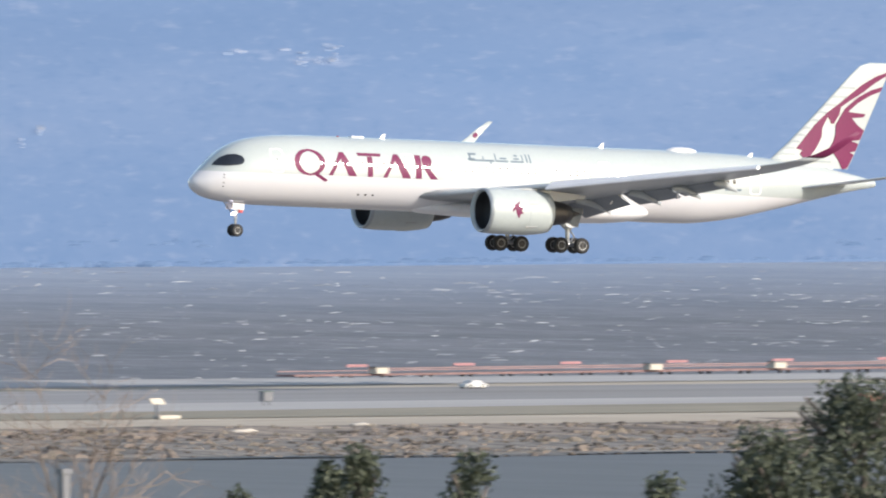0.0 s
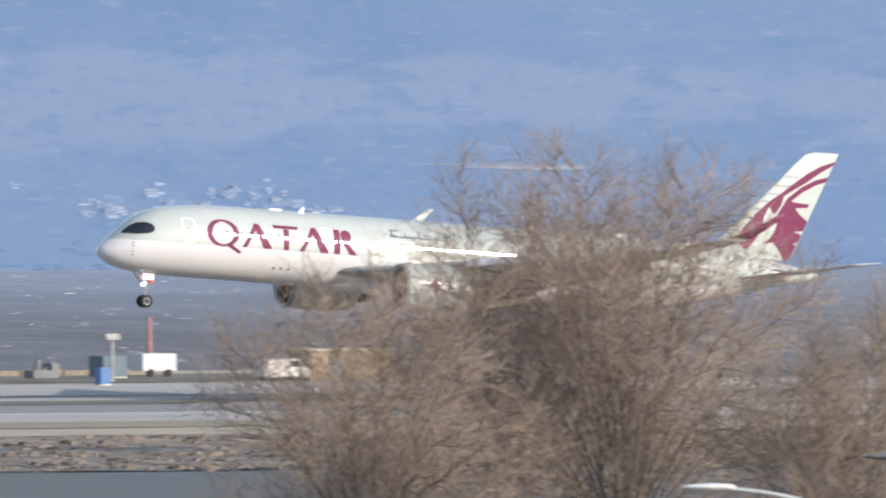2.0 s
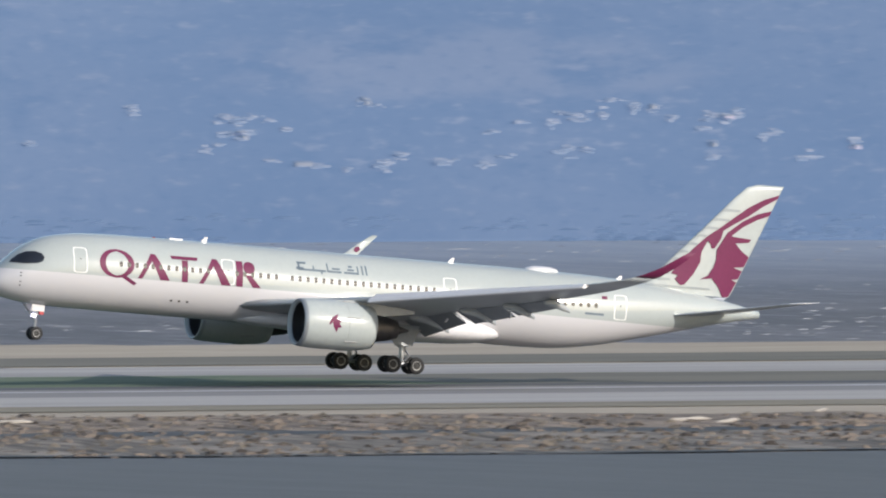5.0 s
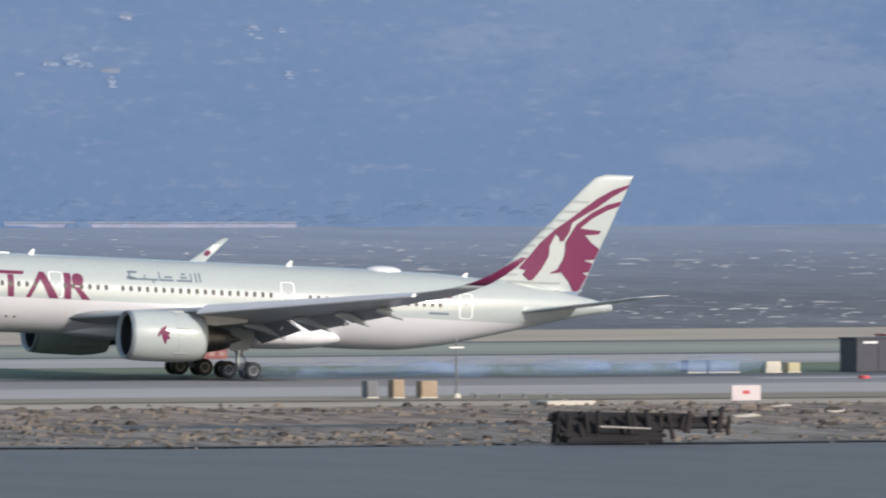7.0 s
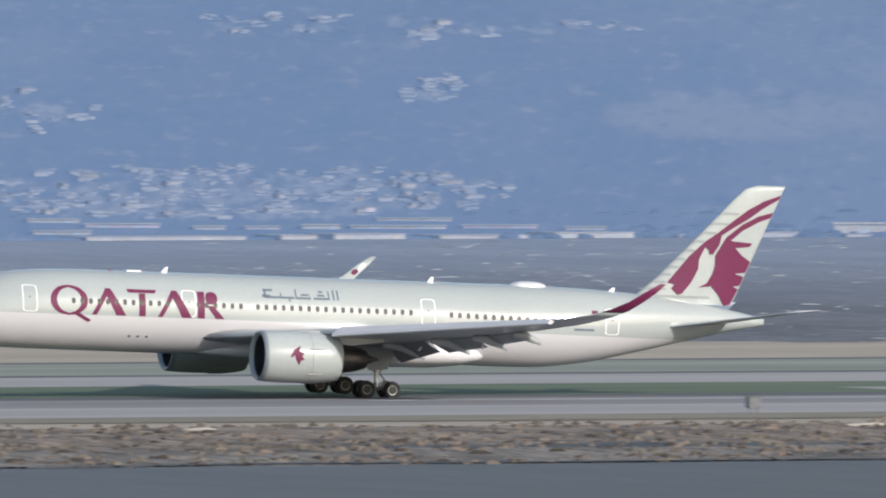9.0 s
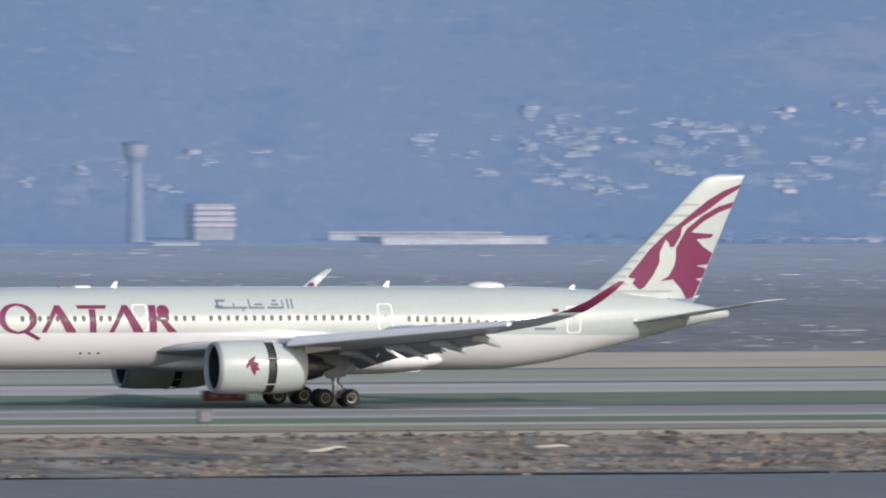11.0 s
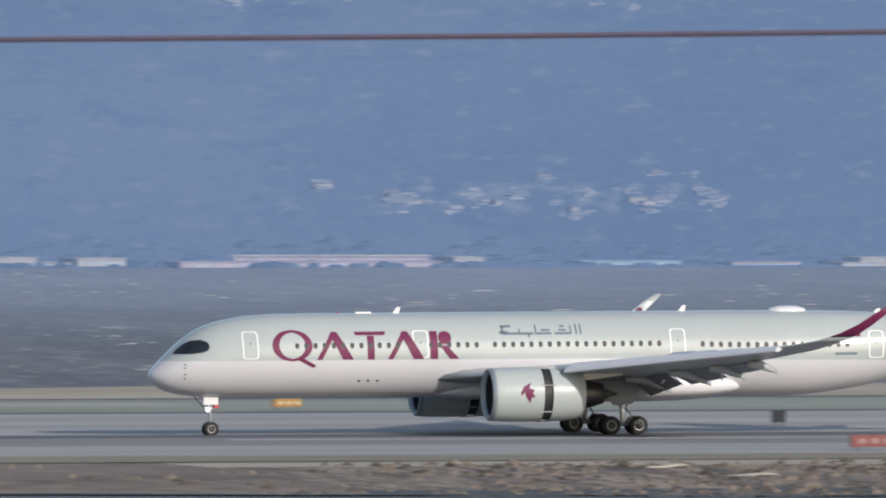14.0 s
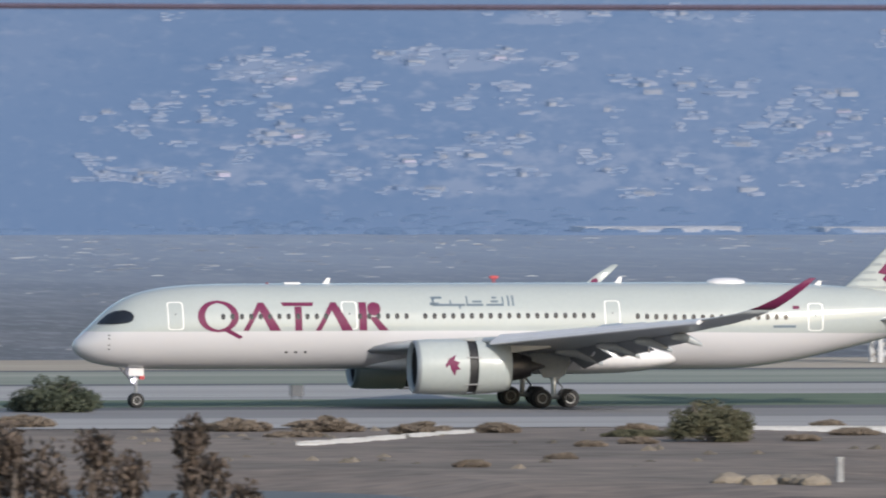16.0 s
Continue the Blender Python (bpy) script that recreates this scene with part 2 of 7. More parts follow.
# ---- builders ----
def mesh_ob(name, bm, material, smooth=False):
    me = bpy.data.meshes.new(name)
    bm.to_mesh(me)
    bm.free()
    for m in (material if isinstance(material, (list, tuple)) else [material]):
        me.materials.append(M[m] if isinstance(m, str) else m)
    if smooth:
        me.shade_smooth()
    return new(name, me)


def part(name, bm, material, parent, label="", smooth=False):
    ob = mesh_ob(name, bm, material, smooth)
    ob.parent = parent
    return tagged(ob, label)


def thing(name, label, category, group="", kind="", at=None):
    ob = new(name)
    ob.empty_display_size = 0.5
    if at is not None:
        ob.matrix_basis = at
    return tagged(ob, label, category, group, kind)


def box(bm, x0, y0, z0, x1, y1, z1, bevel=0.0):
    r = bmesh.ops.create_cube(bm, size=1, matrix=Matrix.LocRotScale(((x0 + x1) / 2, (y0 + y1) / 2, (z0 + z1) / 2), None, (abs(x1 - x0), abs(y1 - y0), abs(z1 - z0))))
    if bevel:
        es = list({e for v in r["verts"] for e in v.link_edges})
        bmesh.ops.bevel(bm, geom=es, offset=bevel, segments=2, affect="EDGES", profile=0.6)
    return bm


def tube(bm, a, b, r0, r1=None, n=8, cap=True):
    a, b = Vector(a), Vector(b)
    q = (b - a).to_track_quat("Z", "Y").to_matrix()
    r1 = r0 if r1 is None else r1
    rings = []
    for p, r in ((a, r0), (b, r1)):
        rings.append([bm.verts.new(p + q @ Vector((math.cos(2 * math.pi * i / n) * r, math.sin(2 * math.pi * i / n) * r, 0))) for i in range(n)])
    for i in range(n):
        bm.faces.new((rings[0][i], rings[0][(i + 1) % n], rings[1][(i + 1) % n], rings[1][i]))
    if cap:
        bm.faces.new(rings[0][::-1])
        bm.faces.new(rings[1])
    return bm


def loft(bm, rings, closed=True, cap0=False, cap1=False):
    """Skin a row of equal vertex rings."""
    vs = [[bm.verts.new(p) for p in r] for r in rings]
    n = len(vs[0])
    for a, b in zip(vs, vs[1:]):
        for i in range(n if closed else n - 1):
            j = (i + 1) % n
            bm.faces.new((a[i], a[j], b[j], b[i]))
    if cap0:
        bm.faces.new(vs[0][::-1])
    if cap1:
        bm.faces.new(vs[-1])
    bmesh.ops.recalc_face_normals(bm, faces=bm.faces)
    return bm


def smooth_curve(pts, x):
    """Monotone-ish cubic through a few stations."""
    if x <= pts[0][0]:
        return pts[0][1]
    for i in range(len(pts) - 1):
        (x0, y0), (x1, y1) = pts[i], pts[i + 1]
        if x <= x1:
            def slope(k):
                if k <= 0 or k >= len(pts) - 1:
                    return None
                (a0, b0), (a1, b1), (a2, b2) = pts[k - 1], pts[k], pts[k + 1]
                s0, s1 = (b1 - b0) / (a1 - a0), (b2 - b1) / (a2 - a1)
                return 0.0 if s0 * s1 <= 0 else 2 * s0 * s1 / (s0 + s1)
            d = (y1 - y0) / (x1 - x0)
            m0, m1 = slope(i), slope(i + 1)
            m0 = d if m0 is None else m0
            m1 = d if m1 is None else m1
            h, s = x1 - x0, (x - x0) / (x1 - x0)
            return (2 * s**3 - 3 * s**2 + 1) * y0 + (s**3 - 2 * s**2 + s) * h * m0 + (-2 * s**3 + 3 * s**2) * y1 + (s**3 - s**2) * h * m1
    return pts[-1][1]



def smoke_material():
    """Thin bluish tyre smoke in wisps, mostly clear."""
    m = bpy.data.materials.new("tyre_smoke")
    m.use_nodes = True
    nt = m.node_tree
    nt.nodes.clear()
    out, mix, both = nt.nodes.new("ShaderNodeOutputMaterial"), nt.nodes.new("ShaderNodeMixShader"), nt.nodes.new("ShaderNodeMixShader")
    clear, dif, through_light = nt.nodes.new("ShaderNodeBsdfTransparent"), nt.nodes.new("ShaderNodeBsdfDiffuse"), nt.nodes.new("ShaderNodeBsdfTranslucent")
    for b in (dif, through_light):
        b.inputs[0].default_value = (0.52, 0.66, 0.95, 1)
    tc, nz, mr = nt.nodes.new("ShaderNodeTexCoord"), nt.nodes.new("ShaderNodeTexNoise"), nt.nodes.new("ShaderNodeMapRange")
    nz.inputs["Scale"].default_value, nz.inputs["Detail"].default_value = 0.4, 4
    mr.interpolation_type = "SMOOTHSTEP"
    for key, v in (("From Min", 0.28), ("From Max", 0.80), ("To Min", 0.0), ("To Max", 0.27)):
        mr.inputs[key].default_value = v
    streak = nt.nodes.new("ShaderNodeMapping")
    streak.inputs["Scale"].default_value = (0.3, 1.0, 1.6)
    nt.links.new(tc.outputs["Object"], streak.inputs[0])
    nt.links.new(streak.outputs[0], nz.inputs["Vector"])
    nt.links.new(nz.outputs["Fac"], mr.inputs["Value"])
    nt.links.new(mr.outputs["Result"], mix.inputs[0])
    nt.links.new(dif.outputs[0], both.inputs[1])
    nt.links.new(through_light.outputs[0], both.inputs[2])
    nt.links.new(clear.outputs[0], mix.inputs[1])
    nt.links.new(both.outputs[0], mix.inputs[2])
    nt.links.new(mix.outputs[0], out.inputs[0])
    return m


M["smoke"] = smoke_material()


def noise_node(nt, vec, scale, size, detail=3.0, rough=0.5):
    """A noise at its own stretch; gives the factor's socket."""
    mp, nz = nt.nodes.new("ShaderNodeMapping"), nt.nodes.new("ShaderNodeTexNoise")
    mp.inputs["Scale"].default_value = size
    nz.inputs["Scale"].default_value, nz.inputs["Detail"].default_value, nz.inputs["Roughness"].default_value = scale, detail, rough
    nt.links.new(vec, mp.inputs[0])
    nt.links.new(mp.outputs[0], nz.inputs["Vector"])
    return nz.outputs["Fac"]


def blend(nt, fac, a, b):
    mx = nt.nodes.new("ShaderNodeMix")
    mx.data_type = "RGBA"
    for key, v in (("Factor", fac), ("A", a), ("B", b)):
        if isinstance(v, tuple):
            mx.inputs[key].default_value = (*v, 1)
        else:
            nt.links.new(v, mx.inputs[key])
    return mx.outputs["Result"]


def steps(nt, fac, lo, hi):
    mr = nt.nodes.new("ShaderNodeMapRange")
    mr.interpolation_type = "SMOOTHSTEP"
    mr.inputs["From Min"].default_value, mr.inputs["From Max"].default_value = lo, hi
    nt.links.new(fac, mr.inputs["Value"])
    return mr.outputs["Result"]


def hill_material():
    """Far slopes: woods, with paler meadows where the mesh says so; haze is painted in as blue base colours and a glow.
    """
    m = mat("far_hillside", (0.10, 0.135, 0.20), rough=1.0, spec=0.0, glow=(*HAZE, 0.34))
    nt = m.node_tree
    b = nt.nodes["Principled BSDF"]
    # bearing from the camera's spot at the origin, and height, in metres: mottling fits its view
    sp = nt.nodes.new("ShaderNodeSeparateXYZ")
    nt.links.new(nt.nodes.new("ShaderNodeTexCoord").outputs["Object"], sp.inputs[0])
    arc, wide, cb = nt.nodes.new("ShaderNodeMath"), nt.nodes.new("ShaderNodeMath"), nt.nodes.new("ShaderNodeCombineXYZ")
    arc.operation, wide.operation, wide.inputs[1].default_value = "ARCTAN2", "MULTIPLY", 3500.0
    nt.links.new(sp.outputs[0], arc.inputs[0])
    nt.links.new(sp.outputs[1], arc.inputs[1])
    nt.links.new(arc.outputs[0], wide.inputs[0])
    nt.links.new(wide.outputs[0], cb.inputs[0])
    nt.links.new(sp.outputs[2], cb.inputs[2])
    tc = cb.outputs[0]
    broad = noise_node(nt, tc, 1.0, (0.016, 0.0, 0.05), 2)
    mid = noise_node(nt, tc, 1.0, (0.10, 0.0, 0.30), 4, 0.6)
    small = noise_node(nt, tc, 1.0, (0.55, 0.0, 1.1), 3, 0.55)
    patch = noise_node(nt, tc, 1.0, (0.21, 0.0, 0.75), 3, 0.6)
    land = nt.nodes.new("ShaderNodeAttribute")
    land.attribute_name = "meadow"
    edge = nt.nodes.new("ShaderNodeMath")
    edge.operation, edge.inputs[1].default_value = "MULTIPLY_ADD", 2.2
    nt.links.new(mid, edge.inputs[0])
    nt.links.new(land.outputs["Fac"], edge.inputs[2])
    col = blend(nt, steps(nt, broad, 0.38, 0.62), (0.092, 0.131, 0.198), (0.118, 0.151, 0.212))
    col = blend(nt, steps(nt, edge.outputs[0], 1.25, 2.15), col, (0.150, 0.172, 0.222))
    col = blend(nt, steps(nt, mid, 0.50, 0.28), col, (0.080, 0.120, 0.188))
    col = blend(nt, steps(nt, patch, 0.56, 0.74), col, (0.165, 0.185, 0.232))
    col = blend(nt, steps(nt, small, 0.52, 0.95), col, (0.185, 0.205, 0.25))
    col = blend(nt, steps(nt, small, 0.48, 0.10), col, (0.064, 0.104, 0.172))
    # gardens, roofs and bare lots of the towns
    town, lots, odd = nt.nodes.new("ShaderNodeAttribute"), nt.nodes.new("ShaderNodeMath"), nt.nodes.new("ShaderNodeMath")
    town.attribute_name = "built"
    lots.operation, lots.inputs[1].default_value = "MULTIPLY_ADD", 1.0
    odd.operation, odd.inputs[1].default_value = "MULTIPLY_ADD", 1.6
    nt.links.new(small, lots.inputs[0])
    nt.links.new(town.outputs["Fac"], lots.inputs[2])
    nt.links.new(patch, odd.inputs[0])
    nt.links.new(lots.outputs[0], odd.inputs[2])
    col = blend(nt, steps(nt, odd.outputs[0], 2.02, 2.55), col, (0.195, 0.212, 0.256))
    nt.links.new(col, b.inputs["Base Color"])
    return m


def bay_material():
    """Choppy open water, greyer by the near shore; distance haze is painted in as a paler, bluer colour further out."""
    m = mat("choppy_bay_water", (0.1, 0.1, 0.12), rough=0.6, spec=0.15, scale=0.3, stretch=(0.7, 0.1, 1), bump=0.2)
    nt = m.node_tree
    b = nt.nodes["Principled BSDF"]
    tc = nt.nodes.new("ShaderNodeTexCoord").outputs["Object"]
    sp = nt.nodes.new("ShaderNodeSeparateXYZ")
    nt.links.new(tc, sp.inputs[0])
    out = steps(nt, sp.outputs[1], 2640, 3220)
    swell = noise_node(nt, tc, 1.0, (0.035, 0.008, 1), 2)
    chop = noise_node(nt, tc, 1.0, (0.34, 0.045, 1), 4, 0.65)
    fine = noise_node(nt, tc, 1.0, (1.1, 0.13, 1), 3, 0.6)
    # far colours carry the haze: paler and bluer with distance
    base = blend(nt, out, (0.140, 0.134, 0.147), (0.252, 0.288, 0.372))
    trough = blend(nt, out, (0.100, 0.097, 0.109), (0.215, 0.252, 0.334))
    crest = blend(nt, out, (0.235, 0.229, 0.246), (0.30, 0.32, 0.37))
    col = blend(nt, steps(nt, swell, 0.40, 0.60), base, trough)
    col = blend(nt, steps(nt, chop, 0.48, 0.34), col, trough)
    col = blend(nt, steps(nt, chop, 0.53, 0.70), col, crest)
    col = blend(nt, steps(nt, fine, 0.47, 0.30), col, trough)
    col = blend(nt, steps(nt, fine, 0.52, 0.72), col, crest)
    nt.links.new(col, b.inputs["Base Color"])
    return m


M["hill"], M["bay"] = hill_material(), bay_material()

# ---- ground, water, hills ----


def sheet(name, label, category, material, x0, x1, near, far, z, step=40.0, z2=None):
    """A level strip between two edges, which may be numbers or functions of x."""
    bm = bmesh.new()
    n = max(1, int((x1 - x0) / step))
    rows = []
    for i in range(n + 1):
        x = x0 + (x1 - x0) * i / n
        a = near(x) if callable(near) else near
        b = far(x) if callable(far) else far
        rows.append((bm.verts.new((x, a, z)), bm.verts.new((x, b, z if z2 is None else z2))))
    for p, q in zip(rows, rows[1:]):
        bm.faces.new((p[0], q[0], q[1], p[1]))
    return tagged(mesh_ob(name, bm, material), label, category, kind="structure")


def ease(a, b, x):
    s = min(1.0, max(0.0, (x - a) / (b - a)))
    return s * s * (3 - 2 * s)


FAR_EDGE = [(-900, 2470), (500, 2502), (700, 2517), (1035, 2533), (1240, 2508), (1447, 2480), (1518, 2462), (1534, 2404), (1620, 2378), (1800, 2372), (3300, 2372)]
NEAR_EDGE = [(-900, 2090), (395, 2084), (404, 2083), (411, 2070), (422, 2000), (440, 1990), (450, 2064), (457, 2117), (464, 2130), (475, 2141), (488, 2146), (511, 2150), (554, 2138), (704, 2107), (864, 2112), (1038, 2100), (1230, 2092), (1430, 2096), (3300, 2096)]
FAR_SHORE = [(-900, 3275), (500, 3262), (760, 3228), (970, 3202), (1310, 3200), (2100, 3100), (3300, 3080)]


def coast_far(x):
    """Where the airfield ends at the open bay."""
    return smooth_curve(FAR_EDGE, x) + 1.5 * math.sin(x / 37) + 1.2 * math.sin(x / 13.7)


def coast_near(x):
    """The airfield's shore on the lagoon."""
    return smooth_curve(NEAR_EDGE, x) + 1.6 * math.sin(x / 23.0) + 1.2 * math.sin(x / 6.1)


def far_shore(x):
    return smooth_curve(FAR_SHORE, x)


def hill_height(x, y):
    """The far shore's hills: a flat town by the water, then rising slopes under a wandering ridge."""
    d = y - far_shore(x)
    if d < 0:
        return -3.0
    u, v = 3500 * math.atan2(x, y), math.hypot(x, y)
    n1 = noise.noise(Vector((u / 85, v / 300, 3.1)))
    n2 = noise.noise(Vector((u / 34, v / 160, 7.7)))
    rise = 30.0 * ease(0, 700, d) * (1 + 0.05 * n1) + 2.6 * ease(80, 500, d) * n1 + 0.8 * ease(60, 400, d) * n2
    return -0.8 + rise - 40 * ease(720, 1100, d)


def ground_z(x, y):
    if y < 1700:
        return 43.2 - 45.2 * y / 1700 if y > -60 else 43.2 + 1.6
    c = coast_near(x)
    if y < c:
        return -2.0 if y < c - 20 else -2.0 + 1.0 * (y - c + 20) / 20
    if x < 545 and y < 2240:
        s = 1 - ease(520, 545, x)
        flat = -1.0 + 0.95 * ease(c, c + 26, y) + 0.1 * noise.noise(Vector((x / 6, y / 12, 0.9)))
        bank = -1.0 + 0.95 * ease(c, 2196, y)
        return bank + (flat - bank) * s
    if y < 2196:
        return -1.0 + 0.95 * ease(c, 2196, y) + 0.16 * noise.noise(Vector((x / 9, y / 7, 0.3)))
    f = coast_far(x)
    if y < f:
        return -0.05
    if y < f + 12:
        return -0.05 - 2.95 * (y - f) / 12
    return -3.0


def tan_edge(x):
    """Where the dry grass above the rubble bank begins."""
    return 2205 - 26 * ease(1100, 1250, x) + 3 * math.sin(x / 41)


def ground():
    """One sheet from the hillside under the camera, across the airfield, to the far hills."""
    xs = [-1800 + 40.0 * i for i in range(50)] + [200 + 12.0 * i for i in range(150)] + [2000 + 30.0 * i for i in range(61)]
    ys = [-400 + 60.0 * i for i in range(36)] + [1760 + 40.0 * i for i in range(8)]
    ys += [2040 + 6.0 * i for i in range(30)] + [2260, 2300, 2340, 2370] + [2380 + 8.0 * i for i in range(24)] + [2600, 2800, 3000, 3050]
    ys = sorted(set(ys)) + [3600, 4200, 4700]
    bm = bmesh.new()
    grid = [[bm.verts.new((x, y, ground_z(x, y))) for x in xs] for y in ys]
    for j in range(len(ys) - 1):
        for i in range(len(xs) - 1):
            f = bm.faces.new((grid[j][i], grid[j][i + 1], grid[j + 1][i + 1], grid[j + 1][i]))
            y = ys[j]
            # row y 2148: a broken dark line for the ledge, coloured like the waterline stones
            f.material_index = 0 if y < 1750 else 4 if xs[i] < 530 and 1900 < y < 2232 else 2 if y >= tan_edge(xs[i]) else 5 if y == 2148 and noise.noise(Vector((xs[i] / 30, 0.5, 0.2))) > -0.25 else 6 if y < 2148 else 1 if y < 2196 else 2 if y < 2600 else 3
    return tagged(mesh_ob("ground", bm, ["earth", "bank", "drygrass", "earth", "scrubland", "wet", "bankpale"]), "hillside slope, rubble shore and dry airfield ground", "ground", kind="structure")


# built-up districts on the far slopes: bearing, elevation, half extents in degrees, and how close the houses stand
DISTRICTS = [
    (34.31, -0.337, 0.20, 0.018, 1.3), (34.26, -0.520, 0.14, 0.025, 0.5), (33.74, -0.480, 0.10, 0.030, 0.4), (31.85, -0.615, 0.17, 0.040, 0.9), (31.03, -0.580, 0.38, 0.060, 0.8),
    (31.68, -0.618, 0.21, 0.045, 1.0), (29.46, -0.500, 0.14, 0.035, 0.8), (30.00, -0.490, 0.09, 0.030, 0.5), (29.63, -0.602, 0.26, 0.035, 0.5), (30.40, -0.288, 0.13, 0.012, 0.9),
    (30.36, -0.582, 0.20, 0.020, 0.5), (28.30, -0.560, 0.60, 0.070, 0.6), (27.45, -0.520, 0.20, 0.050, 0.4), (26.98, -0.553, 0.23, 0.028, 1.2), (27.10, -0.632, 0.22, 0.022, 0.7),
]
DISTRICTS += [
    (25.03, -0.450, 0.32, 0.060, 0.4), (23.34, -0.602, 0.17, 0.028, 1.2), (23.49, -0.666, 0.27, 0.030, 1.1), (23.68, -0.478, 0.24, 0.060, 1.0), (24.18, -0.470, 0.27, 0.040, 0.6),
    (21.87, -0.684, 0.52, 0.045, 1.5), (22.12, -0.393, 0.46, 0.020, 1.0), (22.23, -0.507, 0.06, 0.020, 1.5), (21.54, -0.541, 0.12, 0.035, 1.0), (20.00, -0.620, 0.85, 0.090, 0.9),
    (18.07, -0.536, 0.30, 0.030, 0.9), (18.33, -0.580, 0.13, 0.016, 1.3), (18.22, -0.645, 0.42, 0.055, 1.1), (18.62, -0.665, 0.17, 0.050, 0.9), (18.91, -0.625, 0.16, 0.016, 1.0), (18.07, -0.714, 0.36, 0.030, 1.1),
]
DISTRICTS += [
    (17.41, -0.570, 0.36, 0.035, 1.1), (16.97, -0.580, 0.13, 0.020, 0.9), (16.57, -0.715, 0.36, 0.055, 1.2), (17.27, -0.705, 0.36, 0.050, 0.9), (16.34, -0.550, 0.06, 0.025, 1.0),
    (15.82, -0.543, 0.40, 0.040, 1.0), (15.48, -0.553, 0.13, 0.020, 0.8), (14.96, -0.612, 0.12, 0.016, 1.2), (15.18, -0.710, 0.09, 0.016, 1.5), (16.25, -0.510, 0.03, 0.015, 2.0),
    (15.10, -0.338, 0.20, 0.010, 1.2), (14.28, -0.667, 0.40, 0.042, 1.1), (13.84, -0.340, 0.16, 0.016, 0.8), (14.48, -0.336, 0.17, 0.013, 0.8),
]
DISTRICTS += [
    (12.19, -0.460, 0.13, 0.020, 1.6), (12.27, -0.630, 0.40, 0.060, 0.7), (12.51, -0.706, 0.22, 0.025, 1.2), (12.40, -0.365, 0.06, 0.010, 1.2), (11.41, -0.680, 0.82, 0.055, 1.4),
    (11.41, -0.585, 0.82, 0.060, 0.9), (11.01, -0.510, 0.11, 0.025, 2.6), (11.32, -0.490, 0.14, 0.020, 4.0), (11.50, -0.500, 0.04, 0.012, 2.5), (11.49, -0.417, 0.11, 0.009, 2.5),
    (11.77, -0.420, 0.11, 0.013, 1.4), (12.15, -0.466, 0.06, 0.013, 2.0), (11.74, -0.530, 0.12, 0.030, 1.0), (10.90, -0.410, 0.12, 0.025, 0.9),
]

# open meadows on the far slopes: bearing, elevation and half extents, in degrees
MEADOWS = [
    (33.30, -0.480, 0.44, 0.085), (32.20, -0.412, 0.64, 0.062), (32.94, -0.417, 0.28, 0.045), (31.33, -0.420, 0.78, 0.090), (30.46, -0.380, 0.44, 0.090),
    (29.99, -0.557, 0.12, 0.030), (26.16, -0.460, 0.24, 0.050), (26.47, -0.470, 0.10, 0.040), (26.02, -0.622, 0.12, 0.030), (25.60, -0.415, 0.13, 0.025),
    (23.31, -0.482, 0.27, 0.055), (23.98, -0.607, 0.09, 0.025), (22.76, -0.540, 0.24, 0.045), (15.28, -0.455, 0.06, 0.050), (28.20, -0.430, 0.40, 0.060), (20.10, -0.450, 0.35, 0.050),
]


def meadow(x, y, z):
    """How far a place on the slopes is open grass, 0 to 1."""
    az, el = math.degrees(math.atan2(x, y)), math.degrees(math.atan2(z - 45, math.hypot(x, y)))
    most = 0.0
    for a, e, w, h in MEADOWS:
        d = ((az - a) / w) ** 2 + ((el - e) / h) ** 2
        most = max(most, 1 - ease(0.0, 2.2, d))
    return most


def built(x, y, z):
    """How closely a place on the slopes is built over, 0 to 1."""
    az, el = math.degrees(math.atan2(x, y)), math.degrees(math.atan2(z - 45, math.hypot(x, y)))
    most = 0.0
    for a, e, w, h, thick in DISTRICTS:
        if abs(az - a) < 1.5 * w and abs(el - e) < 1.5 * h + 0.02:
            d = ((az - a) / w) ** 2 + ((el - e) / (h + 0.006)) ** 2
            most = max(most, (1 - ease(0.2, 1.9, d)) * min(1.35, 0.45 + 0.35 * thick))
    return most


def slope_point(az, el):
    """Where the sight line of that bearing and elevation meets the far slopes."""
    sa, ca, k = math.sin(radians(az)), math.cos(radians(az)), math.tan(radians(el))
    r = far_shore(3180 * sa / ca) / ca + 3
    for _ in range(90):
        if hill_height(r * sa, r * ca) > 45 + r * k:
            break
        r += 9.0
    return r * sa, r * ca


def hills():
    """The hills across the bay, far behind all else, their haze painted into the material."""
    xs, ys = [-1500 + 60.0 * i for i in range(30)] + [300 + 5.0 * i for i in range(440)] + [2500 + 50.0 * i for i in range(17)], [3040 + 12.0 * i for i in range(101)]
    verts = [(x, y, hill_height(x, y)) for y in ys for x in xs]
    n = len(xs)
    faces = [(j * n + i, j * n + i + 1, j * n + n + i + 1, j * n + n + i) for j in range(len(ys) - 1) for i in range(n - 1)]
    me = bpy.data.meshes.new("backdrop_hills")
    me.from_pydata(verts, [], faces)
    cover = me.attributes.new("meadow", "FLOAT", "POINT")
    cover.data.foreach_set("value", [meadow(*v) for v in verts])
    cover = me.attributes.new("built", "FLOAT", "POINT")
    cover.data.foreach_set("value", [built(*v) for v in verts])
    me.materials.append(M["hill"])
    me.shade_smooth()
    tagged(new("backdrop_hills", me), "wooded hills across the bay with haze painted in as blue", "hills", kind="structure")


